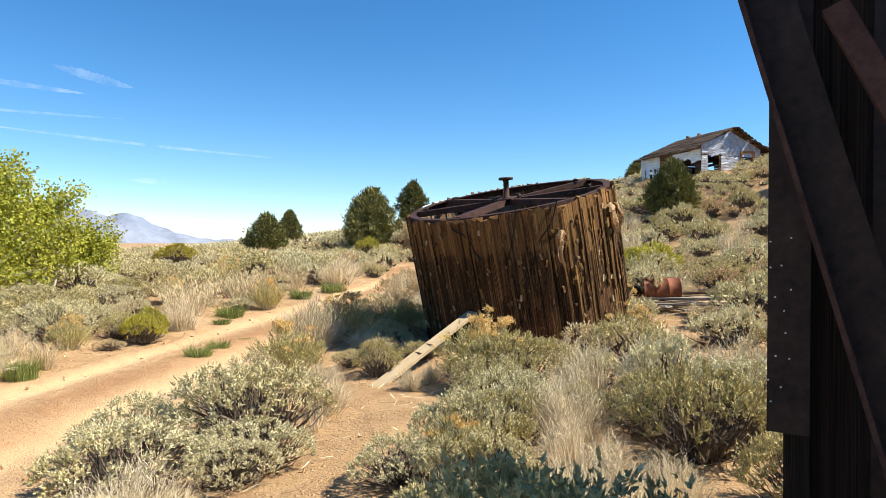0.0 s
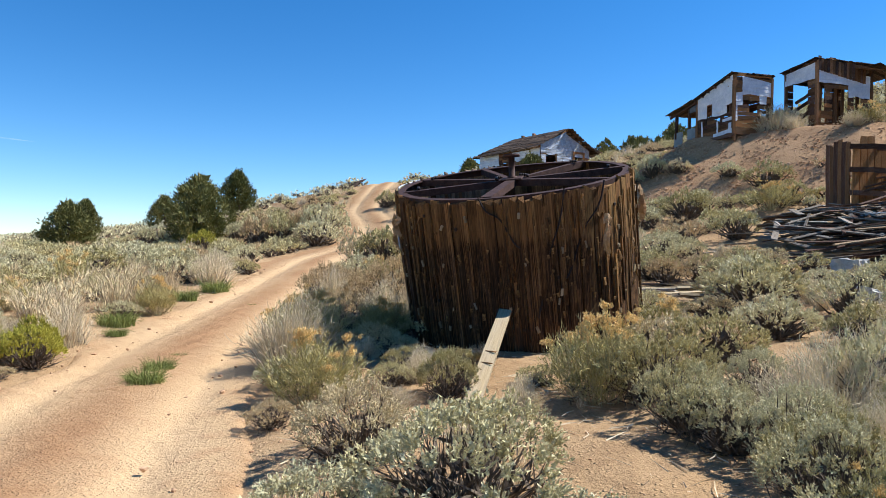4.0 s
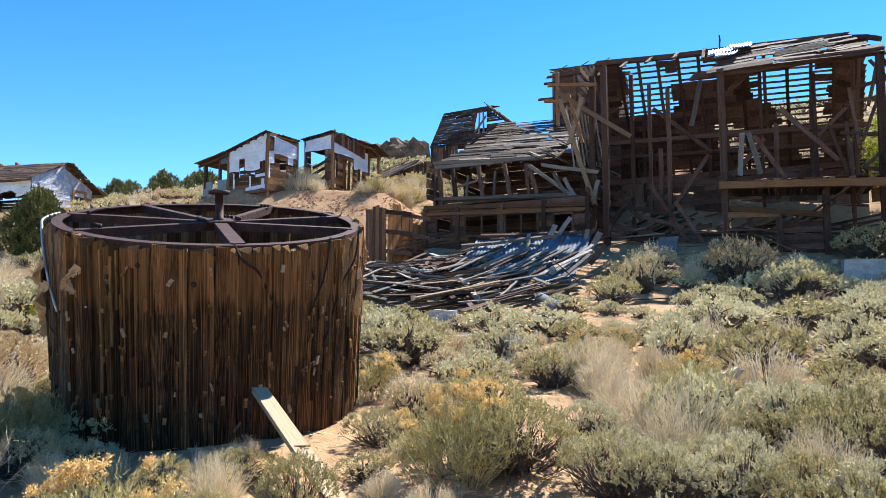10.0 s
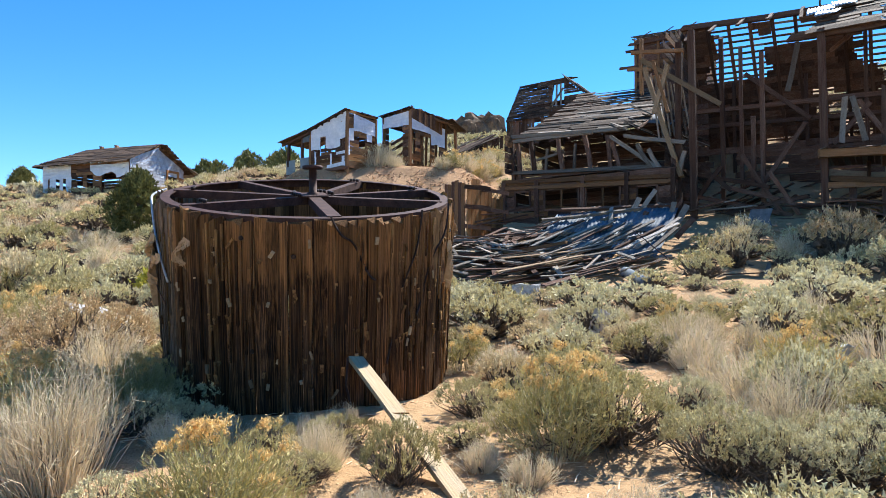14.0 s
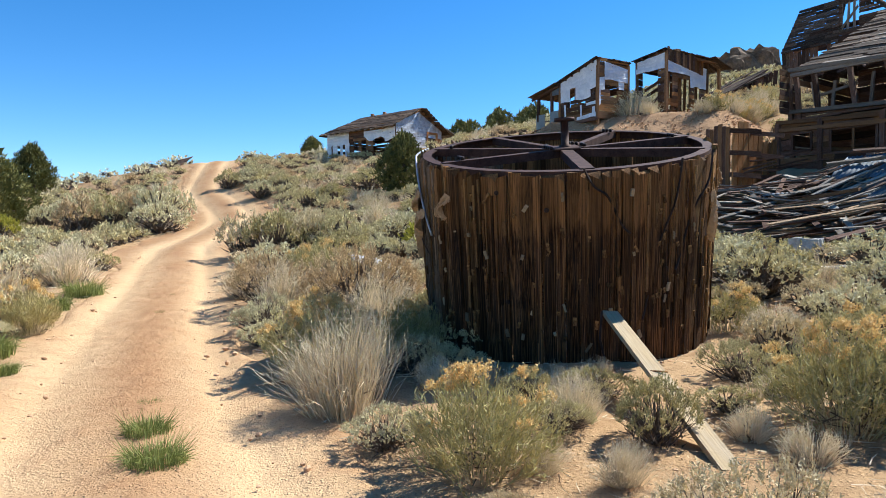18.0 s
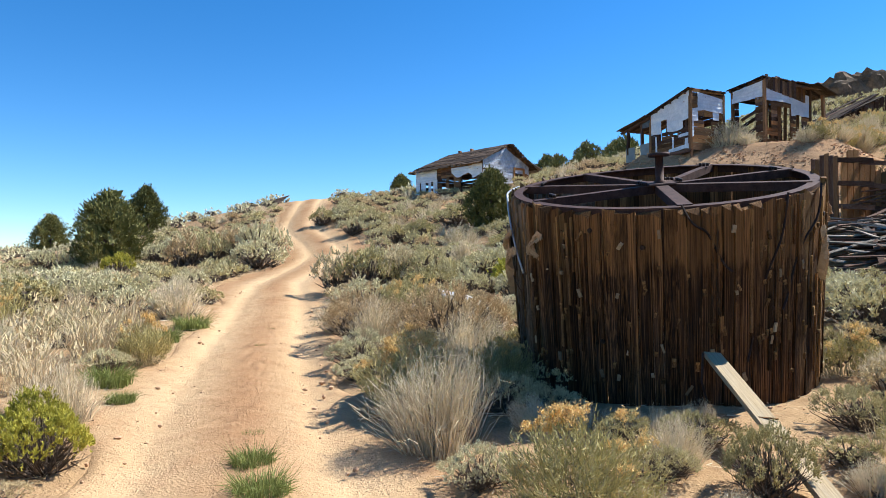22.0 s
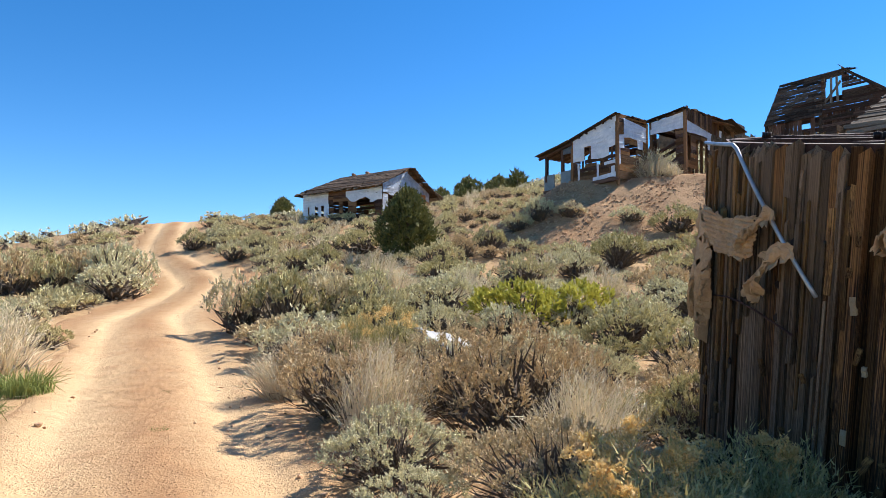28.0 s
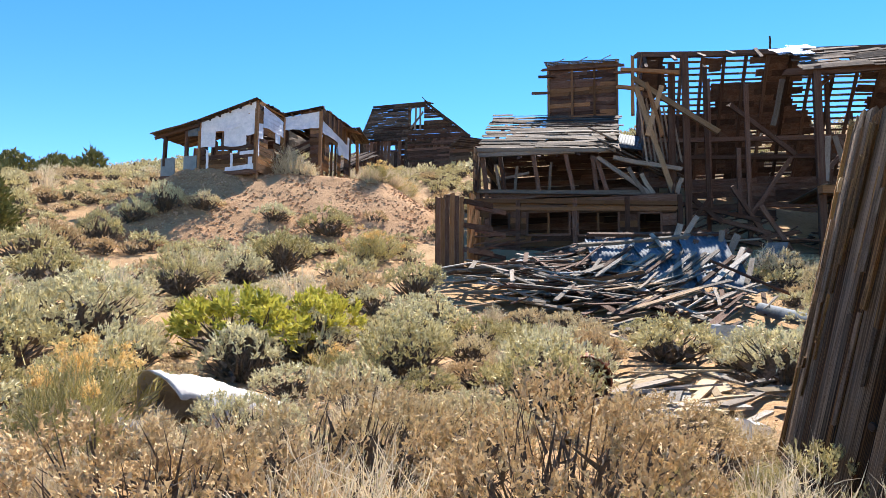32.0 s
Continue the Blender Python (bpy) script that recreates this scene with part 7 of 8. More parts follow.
LEFT_OF_ROAD_B = [
    ("dry_sagebrush", -23.30, 38.28, 1.50, 1.60),
    ("sagebrush", -22.33, 38.37, 1.45, 1.60),
    ("sagebrush", -35.95, 38.52, 1.35, 1.60),
    ("sagebrush", -35.42, 39.33, 1.40, 1.60),
    ("sagebrush", -34.21, 39.26, 1.28, 1.60),
    ("sagebrush", -33.28, 39.56, 1.31, 1.60),
    ("sagebrush", -28.52, 38.33, 1.56, 1.28),
    ("sagebrush", -27.36, 39.31, 1.62, 1.60),
    ("grass_tuft", -13.97, 13.82, 1.60, 1.14),
    ("grass_tuft", -14.32, 15.56, 1.98, 1.10),
    ("bunchgrass", -15.80, 15.53, 1.73, 0.73),
    ("grass_tuft", -12.05, 9.52, 0.90, 1.10),
    ("dead_shrub", -10.05, 3.61, 1.40, 0.76),
    ("green_shrub", -11.21, 7.10, 0.69, 1.28),
    ("dead_shrub", -15.42, 17.03, 1.69, 0.87),
    ("bunchgrass", -10.26, 4.91, 1.08, 0.78),
    ("bunchgrass", -14.67, 10.36, 2.71, 0.58),
    ("sagebrush", -11.84, 7.01, 0.81, 0.99),
    ("sagebrush", -14.91, 7.32, 1.63, 0.71),
    ("sagebrush", -15.14, 5.89, 1.48, 0.76),
]
LEFT_OF_ROAD_C = [
    ("sagebrush", -15.94, 9.09, 1.34, 0.73),
    ("sagebrush", -16.40, 16.73, 1.13, 1.07),
    ("grass_tuft", -9.75, 4.36, 1.20, 1.70),
    ("grass_tuft", -9.07, 2.95, 0.87, 1.70),
    ("yellow_shrub", -28.40, 19.80, 2.00, 1.00),
    ("sagebrush", -19.90, 32.60, 2.20, 1.00),
]
TANK_FOOT = [
    ("dead_shrub", -6.55, 8.45, 0.55, 0.75),
    ("dead_shrub", -6.05, 8.35, 0.50, 0.85),
    ("sagebrush", -5.70, 8.10, 0.50, 0.90),
    ("dead_shrub", -5.55, 8.55, 0.45, 0.80),
    ("sagebrush", -6.35, 7.95, 0.55, 0.90),
    ("sagebrush", -6.95, 8.95, 0.65, 0.90),
    ("dead_shrub", -7.15, 8.55, 0.55, 0.90),
    ("sagebrush", -7.35, 9.35, 0.75, 1.00),
    ("rabbitbrush", -7.50, 10.20, 0.95, 0.95),
    ("sagebrush", -4.10, 8.55, 0.65, 1.00),
    ("sagebrush", -6.20, 7.15, 0.45, 0.95),
    ("dead_shrub", -6.45, 6.55, 0.45, 0.75),
]
DUMP_TOP = [
    ("dead_shrub", 3.55, 37.3, 2.20, 1.00),
    ("dead_shrub", 4.35, 37.0, 1.50, 0.90),
    ("dead_shrub", 6.50, 35.2, 1.30, 0.85),
    ("rabbitbrush", 7.30, 35.6, 1.55, 0.95),
    ("dead_shrub", 8.20, 36.0, 1.70, 0.90),
    ("rabbitbrush", 9.00, 37.0, 1.70, 0.95),
    ("dead_shrub", 9.80, 37.4, 1.75, 0.90),
    ("rabbitbrush", 10.60, 38.0, 1.70, 0.95),
    ("dead_shrub", 11.50, 38.6, 1.80, 0.90),
    ("dead_shrub", 7.60, 37.6, 1.60, 0.90),
    ("rabbitbrush", 8.60, 38.8, 1.70, 0.95),
    ("dead_shrub", 9.80, 40.2, 1.80, 0.95),
    ("rabbitbrush", 11.20, 41.2, 1.80, 0.95),
    ("dead_shrub", 12.60, 41.6, 1.90, 0.95),
    ("rabbitbrush", 13.40, 42.6, 1.80, 0.95),
    ("dead_shrub", 11.60, 43.4, 1.70, 0.95),
    ("dry_sagebrush", 13.60, 45.2, 1.50, 0.90),
]
for rows_of in (DUMP_TOP, TANK_FOOT, FRONT_OF_TANK_A, FRONT_OF_TANK_B, BEYOND_TANK_A, BEYOND_TANK_B, MILL_FLAT_A, MILL_FLAT_B, UPHILL_A, UPHILL_B, LEFT_OF_ROAD_A, LEFT_OF_ROAD_B, LEFT_OF_ROAD_C):
    for kind, x, y, sc, sq in rows_of:
        plant(kind, x, y, sc, squash=sq)

pick = ["sagebrush"] * 11 + ["dry_sagebrush"] * 4 + ["rabbitbrush"] * 2 + ["dead_shrub"] * 7
pick_left = ["sagebrush"] * 12 + ["dry_sagebrush"] * 3 + ["bunchgrass"] * 2 + ["dead_shrub"] * 4 + ["rabbitbrush"]
tries = 0
while len(PLANTED) < 600 and tries < 12000:
    tries += 1
    x, y = float(rng.uniform(-21, 5)), float(rng.uniform(-3, 22))
    left = x < np.interp(y, [0, 3, 7, 10, 13, 19, 23, 28], [-6, -8.3, -10, -11, -12, -14, -15.7, -16.7])
    if left and y > 25 or min(math.hypot(x - a, y - b) for a, b in PATH_XY) > 11.5:
        continue
    kind = (pick_left if left else pick)[int(rng.integers(len(pick_left if left else pick)))]
    sc = float(rng.uniform(0.6, 1.35))
    r = 0.56 * sc * (0.6 if kind == "bunchgrass" else 1)
    if free(x, y, r):
        plant(kind, x, y, sc, squash=float(rng.uniform(0.85, 1.25)))


# smaller shrubs in the gaps that are left
first, tries = len(PLANTED), 0
while len(PLANTED) < first + 160 and tries < 9000:
    tries += 1
    x, y = float(rng.uniform(-18, 6)), float(rng.uniform(0, 24))
    if min(math.hypot(x - a, y - b) for a, b in PATH_XY) > 14:
        continue
    kind = ("sagebrush", "sagebrush", "dry_sagebrush", "dead_shrub", "sagebrush")[int(rng.integers(5))]
    sc = float(rng.uniform(0.4, 0.85))
    if free(x, y, 0.48 * sc):
        plant(kind, x, y, sc, squash=float(rng.uniform(0.75, 1.0)), lite=3.5)


# ---- the scrub further off, too much to count ----
def scrub(specs, spots):
    vs, fs, ns = {}, {}, {}
    cnt = {}
    for x, y, z, sc, turn, sq, k in spots:
        geo = specs[k]
        c, s = math.cos(turn), math.sin(turn)
        for pn, (v, f, *nr) in geo.items():
            if nr:
                q = nr[0]
                ns.setdefault(pn, []).append(np.stack([q[:, 0] * c - q[:, 1] * s, q[:, 0] * s + q[:, 1] * c, q[:, 2]], -1))
            w = np.empty_like(v)
            w[:, 0], w[:, 1], w[:, 2] = (v[:, 0] * c - v[:, 1] * s) * sc + x, (v[:, 0] * s + v[:, 1] * c) * sc + y, v[:, 2] * sc * sq + z
            n = cnt.get(pn, 0)
            vs.setdefault(pn, []).append(w)
            fs.setdefault(pn, []).append(f + n)
            cnt[pn] = n + len(v)
    return {pn: (np.concatenate(vs[pn]), np.concatenate(fs[pn]), np.concatenate(ns[pn]) if pn in ns else None) for pn in vs}


def lay(name, specs, spots, label, mats):
    e = empty(name, label=label, category="scrub", kind="stuff")
    for pn, (v, f, nr) in scrub(specs, spots).items():
        tagged(raw(pn, v, f, mats[pn], e, normals=nr), kind="stuff")


TAKEN = {}


def stake(x, y, r):
    """Claims a place for a shrub of that radius, unless another stands too near."""
    i, j = int(x // 2.0), int(y // 2.0)
    for a in (i - 1, i, i + 1):
        for b in (j - 1, j, j + 1):
            for px, py, pr in TAKEN.get((a, b), ()):
                if (x - px) ** 2 + (y - py) ** 2 < (0.7 * (r + pr)) ** 2:
                    return False
    TAKEN.setdefault((i, j), []).append((x, y, r))
    return True


for px, py, pr in PLANTED:
    TAKEN.setdefault((int(px // 2.0), int(py // 2.0)), []).append((px, py, pr))


def spots_for(n, region, near_ok, forms, sc_lo, sc_hi, seed, room=0.6):
    r = np.random.default_rng(seed)
    out = []
    x = r.uniform(region[0], region[1], n)
    y = r.uniform(region[2], region[3], n)
    z = ground(x, y)
    gap = road_gap(x, y)
    dump = dump_height(x, y) - hill(x, y)
    dens = noise_grid(x, y)
    for i in range(n):
        if gap[i] < 0.5 or (dump[i] > 0 and r.random() > 0.018) or dens[i] < r.random() * 0.8:
            continue
        d = min(math.hypot(x[i] - a, y[i] - b) for a, b in PATH_XY)
        if not near_ok(d, x[i], y[i]):
            continue
        p = Vector((x[i], y[i], 0)) - MO
        s, q = p.dot(MD), p.dot(MN)
        if -1 < s < 9.8 and -11 < q < 15 or 6 < s < 22 and -0.8 < q < 12:
            continue
        w = Vector((x[i] + 9.73, y[i] - 47.4))
        a, b = -(w.x * 0.76 - w.y * 0.65), w.x * 0.65 + w.y * 0.76
        if -0.8 < a < 8 and -0.6 < b < 6.6 or d < 1.2:
            continue
        sc = r.uniform(sc_lo, sc_hi)
        if room and not stake(x[i], y[i], room * sc):
            continue
        out.append((x[i], y[i], z[i], sc, r.uniform(0, 6.28), r.uniform(0.75, 1.15), int(r.integers(forms))))
    return out


def noise_grid(x, y):
    return 0.55 + 0.35 * np.sin(0.35 * x + 1.7 * np.sin(0.22 * y)) * np.sin(0.31 * y + 1.3 * np.sin(0.27 * x)) + 0.25 * np.sin(1.3 * x) * np.sin(1.1 * y)


MID = {"sage": [sage_geo(200 + k, 0.12, 0.62, 0.6) for k in range(4)], "dry": [sage_geo(210 + k, 0.12, 0.6, 0.58) for k in range(2)], "straw": [dead_geo(220 + k, 1250, 0.62, 0.7, 0.12) for k in range(2)], "tan": [grass_geo(230, 60, 0.35, 0.5, 0.2, 0.016)]}
RING = [sage_geo(240 + k, 0.15, 0.6, 0.62) for k in range(6)]
FAR = {"sage": [far_geo(300 + k) for k in range(4)]}
mid_ok = lambda d, x, y: 10.8 < d < 44
LM = {"stem": BARK, "foliage": SAGE}
ring_ok = lambda d, x, y: 11.5 < d < 18.5
lay("sagebrush_cover", RING, spots_for(7500, (-34, 24, -12, 32), ring_ok, 6, 0.6, 1.35, 5), "grey-green sagebrush covering the slope", LM)
lay("dry_brush_cover", MID["dry"], spots_for(1500, (-52, 36, -12, 54), mid_ok, 2, 0.6, 1.25, 6), "brown dry brush scattered over the slope", {"stem": BARK, "foliage": SAGE_DRY})
lay("dead_brush_cover", MID["straw"], spots_for(700, (-50, 30, -12, 52), mid_ok, 2, 0.8, 1.4, 7), "pale dead brush scattered over the slope", {"stem": STRAW, "twig_core": BARK, "foliage": SAGE})
lay("sagebrush_cover", MID["sage"], spots_for(16000, (-52, 36, -12, 54), lambda d, x, y: 17.5 < d < 44, 4, 0.7, 1.35, 15), "grey-green sagebrush further up the slope", LM)
lay("dry_grass_cover", MID["tan"], spots_for(520, (-50, 30, -12, 50), lambda d, x, y: 9 < d < 40 and (x < -12 or rng.random() < 0.3), 1, 0.7, 1.2, 8, 0.0), "dry tan grass between the shrubs", {"blade": TANGRASS, "seed_head": SAGE_DRY})
lay("far_sagebrush", FAR["sage"], spots_for(8500, (-130, 70, -20, 150), lambda d, x, y: d > 42, 4, 0.9, 1.6, 9), "distant sagebrush covering the hills", LM)
lay("hillside_sagebrush", FAR["sage"], spots_for(6500, (4, 60, 36, 98), lambda d, x, y: d > 36, 4, 0.9, 1.6, 12), "sagebrush thick on the hillside behind the mill", LM)


def under_ok(d, x, y):
    if d > 15 or d < 1.0 or math.hypot(x + 5.5, y - 10.3) < 1.9 or float(road_gap(x, y)) < 0.25:
        return False
    return all(float(seg_dist(x, y, *a, *b)[0]) > 0.42 for a, b in SAND)


UNDER = [dead_geo(331, 620, 0.6, 0.6, 0.1), grass_geo(333, 40, 0.5, 0.5, 0, 0.012), dead_geo(334, 620, 0.7, 0.5, 0.08), grass_geo(335, 30, 0.6, 0.4, 0, 0.012)]
UNDER = [{"stem": g.get("stem", g.get("blade"))[:2], **({"foliage": g["foliage"]} if "foliage" in g else {})} for g in UNDER]
for g in UNDER:
    if "foliage" in g:
        g["foliage"] = g["foliage"][:2]
lay("low_undergrowth", UNDER, spots_for(1600, (-22, 6, -4, 24), under_ok, 4, 0.16, 0.46, 21, 0.0), "low dry tufts and seedlings between the shrubs", {"stem": STRAW, "foliage": SAGE_DRY})


# ---- trees ----
def juniper_geo(seed, tall, wide, n=1500):
    """A dense egg-shaped crown of many rounded tufts, skirts near the ground."""
    r = np.random.default_rng(seed)
    nc = 230 if n > 1000 else 26
    h = (np.arange(nc) + 0.5) / nc
    prof = wide * np.clip(1.1 * (1 - h ** 2.0) ** 0.75, 0.05, 1.0) * np.clip(0.62 + 2.2 * h, 0, 1)
    a = np.arange(nc) * 2.39996 + r.normal(0, 0.3, nc)
    k = r.uniform(0.7, 1.05, nc) * (1 + 0.12 * np.sin(3 * a + seed + 6 * h))
    cen = np.stack([np.cos(a) * prof * k, np.sin(a) * prof * k, tall * (0.05 + 0.9 * h) + r.normal(0, 0.02 * tall, nc)], -1)
    m = n // nc
    sp = 0.065 * wide + 0.03
    p = np.repeat(cen, m, 0) + r.normal(0, 1, (nc * m, 3)) * np.array([sp, sp, sp])
    p[:, 2] = np.maximum(p[:, 2], 0.03)
    way = unit(unit(p - np.repeat(cen, m, 0) * np.array([0.6, 0.6, 0.9])) * 0.8 + r.normal(0, 0.4, p.shape) + np.array([0, 0, 0.6]))
    s = (0.024 * tall + 0.07) * (1 if n > 1000 else 2.6)
    lv = blades(p, way, r.uniform(0.8, 1.5, len(p)) * s, np.full(len(p), 0.6) * s, r)
    # broad unseen inner leaves, added to stop light passing through the crown
    ni = 160 if n > 1000 else 16
    q = cen[r.integers(0, nc, ni)] * np.array([0.62, 0.62, 0.97])
    iv = blades(q, unit(r.normal(0, 1, q.shape)), np.full(ni, 0.42 * wide), np.full(ni, 0.4 * wide), r)
    lv = join([lv, iv])
    lv = (lv[0], *rounded(lv[0], lv[1], np.concatenate([np.repeat(cen, m, 0) * np.array([0.75, 0.75, 0.96]), q * np.array([0.3, 0.3, 1])]) - np.array([0, 0, 0.03 * tall])))
    b = []
    for c in cen[::max(1, nc // 24)]:
        b.append(ribbons(np.array([[0, 0, c[2] * 0.6]]), np.array([c * np.array([0.5, 0.5, 0.85])]), np.array([c]), np.array([0.02 * tall]), r))
    return lv, join(b)


def trunk_geo(points, r0, sides=7):
    bm = bmesh.new()
    n = len(points)
    add_tube(bm, points, [r0 * (1 - 0.85 * i / (n - 1)) for i in range(n)], sides)
    return bm


def juniper(x, y, tall, wide, seed, name="juniper_tree", label="dark green conical juniper tree on the slope", n=6900):
    e = empty(name, Matrix.Translation((x, y, gz(x, y) - 0.05)), label=label, category="tree", group="junipers on the hillside")
    lv, br = juniper_geo(seed, tall, wide, n)
    part("trunk", trunk_geo([(0, 0, -0.1), (0.02 * tall, 0, tall * 0.35), (0, 0.01 * tall, tall * 0.7), (0, 0, tall * 0.95)], 0.045 * tall), BARK, e)
    tagged(raw("branch", *br, BARK, e), kind="stuff")
    tagged(raw("crown", lv[0], lv[1], JUNIPER, e, normals=lv[2]), kind="stuff")


for k, (x, y, tall, wide) in enumerate([
    (-31.4, 38.3, 4.6, 2.1),
    (-37.1, 51.6, 3.9, 1.5),
    (-36.9, 33.0, 3.0, 1.5),
    (-8.64, 35.2, 3.1, 1.25),
    (-62.0, 73.0, 4.4, 2.0),
    (-50.6, 48.4, 3.8, 1.2),
    (-17.5, 58.5, 1.8, 0.9),
]):
    juniper(x, y, tall, wide, 400 + k)
tr = np.random.default_rng(31)
for k in range(46):
    az, dist = radians(float(tr.uniform(-3, 9.5))), float(tr.uniform(66, 112))
    x, y = -7 + dist * math.sin(az), 2 + dist * math.cos(az)
    juniper(x, y, float(tr.uniform(1.6, 3.6)), float(tr.uniform(1.0, 1.9)), 450 + k, "juniper_tree", "distant dark juniper on the ridge", 520)


def aspen(x, y, tall, wide, stems, seed, name, label, leaves=2600, leaf=0.07, bare=0.0):
    r = np.random.default_rng(seed)
    e = empty(name, Matrix.Translation((x, y, gz(x, y) - 0.05)), label=label, category="tree")
    tips = []
    for s in range(stems):
        a = r.uniform(0, 6.28)
        o = np.array([math.cos(a), math.sin(a), 0]) * r.uniform(0.05, 0.5) * wide
        h = tall * r.uniform(0.7, 1.0)
        pts = [o * 0.3 + np.array([0, 0, -0.1])]
        for i in range(1, 7):
            pts.append(o * (0.3 + 0.7 * i / 6) + np.array([r.normal(0, 0.03) * h, r.normal(0, 0.03) * h, h * i / 6]))
        part("trunk", trunk_geo([tuple(p) for p in pts], 0.014 * tall + 0.015), BARK_WHITE, e)
        bm = bmesh.new()
        for i in range(16):
            t = r.uniform(0.15, 0.97)
            j = t * 6
            b = pts[int(j)] * (1 - j % 1) + pts[min(6, int(j) + 1)] * (j % 1)
            a = r.uniform(0, 6.28)
            L = wide * r.uniform(0.35, 0.75) * (1.15 - 0.6 * t)
            d = np.array([math.cos(a) * L, math.sin(a) * L, L * r.uniform(0.3, 0.9)])
            add_tube(bm, [tuple(b), tuple(b + d * 0.5 + np.array([0, 0, 0.05])), tuple(b + d)], [0.02, 0.012, 0.005], 4)
            tips += [b + d * q for q in (0.35, 0.55, 0.75, 0.9, 1.0)]
        part("limb", bm, BARK_WHITE, e)
    if leaves:
        tips = np.array(tips)
        i = r.integers(0, len(tips), leaves)
        p = tips[i] + r.normal(0, 0.05 * wide + 0.06, (leaves, 3))
        p[:, 2] = np.maximum(p[:, 2], 0.1)
        raw("crown", *lances(p, unit(r.normal(0, 1, p.shape) - np.array([0, 0, 0.4])), np.full(leaves, leaf) * r.uniform(0.7, 1.3, leaves), np.full(leaves, leaf * 0.85), r), ASPEN, e)


for k, (x, y, tall, wide, stems, leaves) in enumerate([
    (-18.3, 7.2, 4.0, 2.0, 6, 9000),
    (-17.5, 5.2, 4.5, 2.1, 6, 9000),
    (-19.2, 9.1, 3.4, 1.7, 5, 7000),
    (-19.9, 10.8, 2.3, 1.2, 4, 4000),
    (27, 12.5, 6.5, 3.0, 5, 3500),
    (30, 17, 6.5, 3.0, 5, 3500),
    (25, 8, 5.5, 3.0, 5, 3000),
    (33, 10, 7, 3.5, 5, 3500),
    (24.5, 17.5, 4.0, 2.4, 5, 2500),
]):
    aspen(x, y, tall, wide, stems, 600 + k, "aspen_tree", "multi-stemmed aspen with fresh yellow-green leaves", int(leaves * 1.35) if x < 0 else int(leaves * 1.9), 0.085 if x < 0 else 0.14)
aspen(28, 15, 9.0, 2.6, 3, 690, "bare_tree", "leafless pale tree rising behind the mill", 0)

# ---- loose things ----
def rest(x, y, h=0.0):
    return Vector((x, y, gz(x, y) + h))


def drum(name, x, y, turn, r, length, mat, label):
    """A steel drum on its side with rolled hoops and an open end."""
    th = empty(name, pose(x, y, gz(x, y) + r * 0.95, 0, 90, turn), label=label, category="barrel")
    bm = bmesh.new()
    n, prof = 28, []
    for t, o in ((0, 0.012), (0.02, 0.012), (0.03, 0), (0.32, 0), (0.335, 0.014), (0.35, 0), (0.65, 0), (0.665, 0.014), (0.68, 0), (0.97, 0), (0.98, 0.012), (1.0, 0.012)):
        prof.append((r + o, (t - 0.5) * length))
    prof += [(r - 0.012, 0.5 * length), (r - 0.012, -0.46 * length), (0.001, -0.46 * length)]
    rings = [[bm.verts.new((p[0] * math.cos(k * math.tau / n), p[0] * math.sin(k * math.tau / n), p[1])) for k in range(n)] for p in prof]
    for A, B in zip(rings, rings[1:]):
        for k in range(n):
            bm.faces.new((A[k], A[(k + 1) % n], B[(k + 1) % n], B[k])).smooth = True
    bm.faces.new(rings[0][::-1])
    part("drum_shell", bm, mat, th)


drum("rusty_drum", -4.15, 15.75, 212, 0.29, 0.88, RUST_RED, "rusty red steel drum lying open on its side")


def bent_sheet():
    """A sheet of pale roofing bowed into an arch on the ground, open at one end, with a torn corrugated piece beside it."""
    x, y = -8.42, 17.36
    th = empty("bent_metal_sheet", pose(x, y, gz(x, y) - 0.02, 0, 0, 12) @ Matrix.Diagonal((1.12, 1.2, 1.4, 1)), label="pale arched metal sheet lying among sagebrush", category="metal sheet")
    r = np.random.default_rng(2)
    nu, nv, v = 26, 22, []
    for i in range(nu + 1):
        t = i / nu
        flat = 1 - 0.62 * t ** 1.6
        for j in range(nv + 1):
            a = math.pi * (j / nv) * 1.04 - 0.06
            skew = 0.14 * math.sin(a) * (1 - t)
            v.append((-0.52 + 1.05 * t - skew + 0.03 * math.sin(3 * a), -0.40 * math.cos(a) * (0.9 + 0.25 * t), 0.44 * max(0.0, math.sin(a)) ** 0.8 * flat + 0.012 * math.sin(14 * t + a) + 0.005 * float(r.normal())))
    f = [(i * (nv + 1) + j, (i + 1) * (nv + 1) + j, (i + 1) * (nv + 1) + j + 1, i * (nv + 1) + j + 1) for i in range(nu) for j in range(nv) if not (i < 5 and j < 4)]
    ob = raw("sheet", v, f, TIN_WARM, th, smooth=True)
    ob.modifiers.new("thick", "SOLIDIFY").thickness = 0.006
    v = []
    for i in range(41):
        for j in range(5):
            v.append((-1.35 + 0.5 * i / 40, -0.55 + 0.42 * j / 4 + 0.1 * i / 40, 0.22 - 0.12 * i / 40 + 0.013 * math.sin(i * 1.57) + 0.05 * math.sin(1.2 * j)))
    f = [(i * 5 + j, (i + 1) * 5 + j, (i + 1) * 5 + j + 1, i * 5 + j + 1) for i in range(40) for j in range(4)]
    ob = raw("torn_piece", v, f, TIN_WARM, th)
    ob.modifiers.new("thick", "SOLIDIFY").thickness = 0.006


bent_sheet()

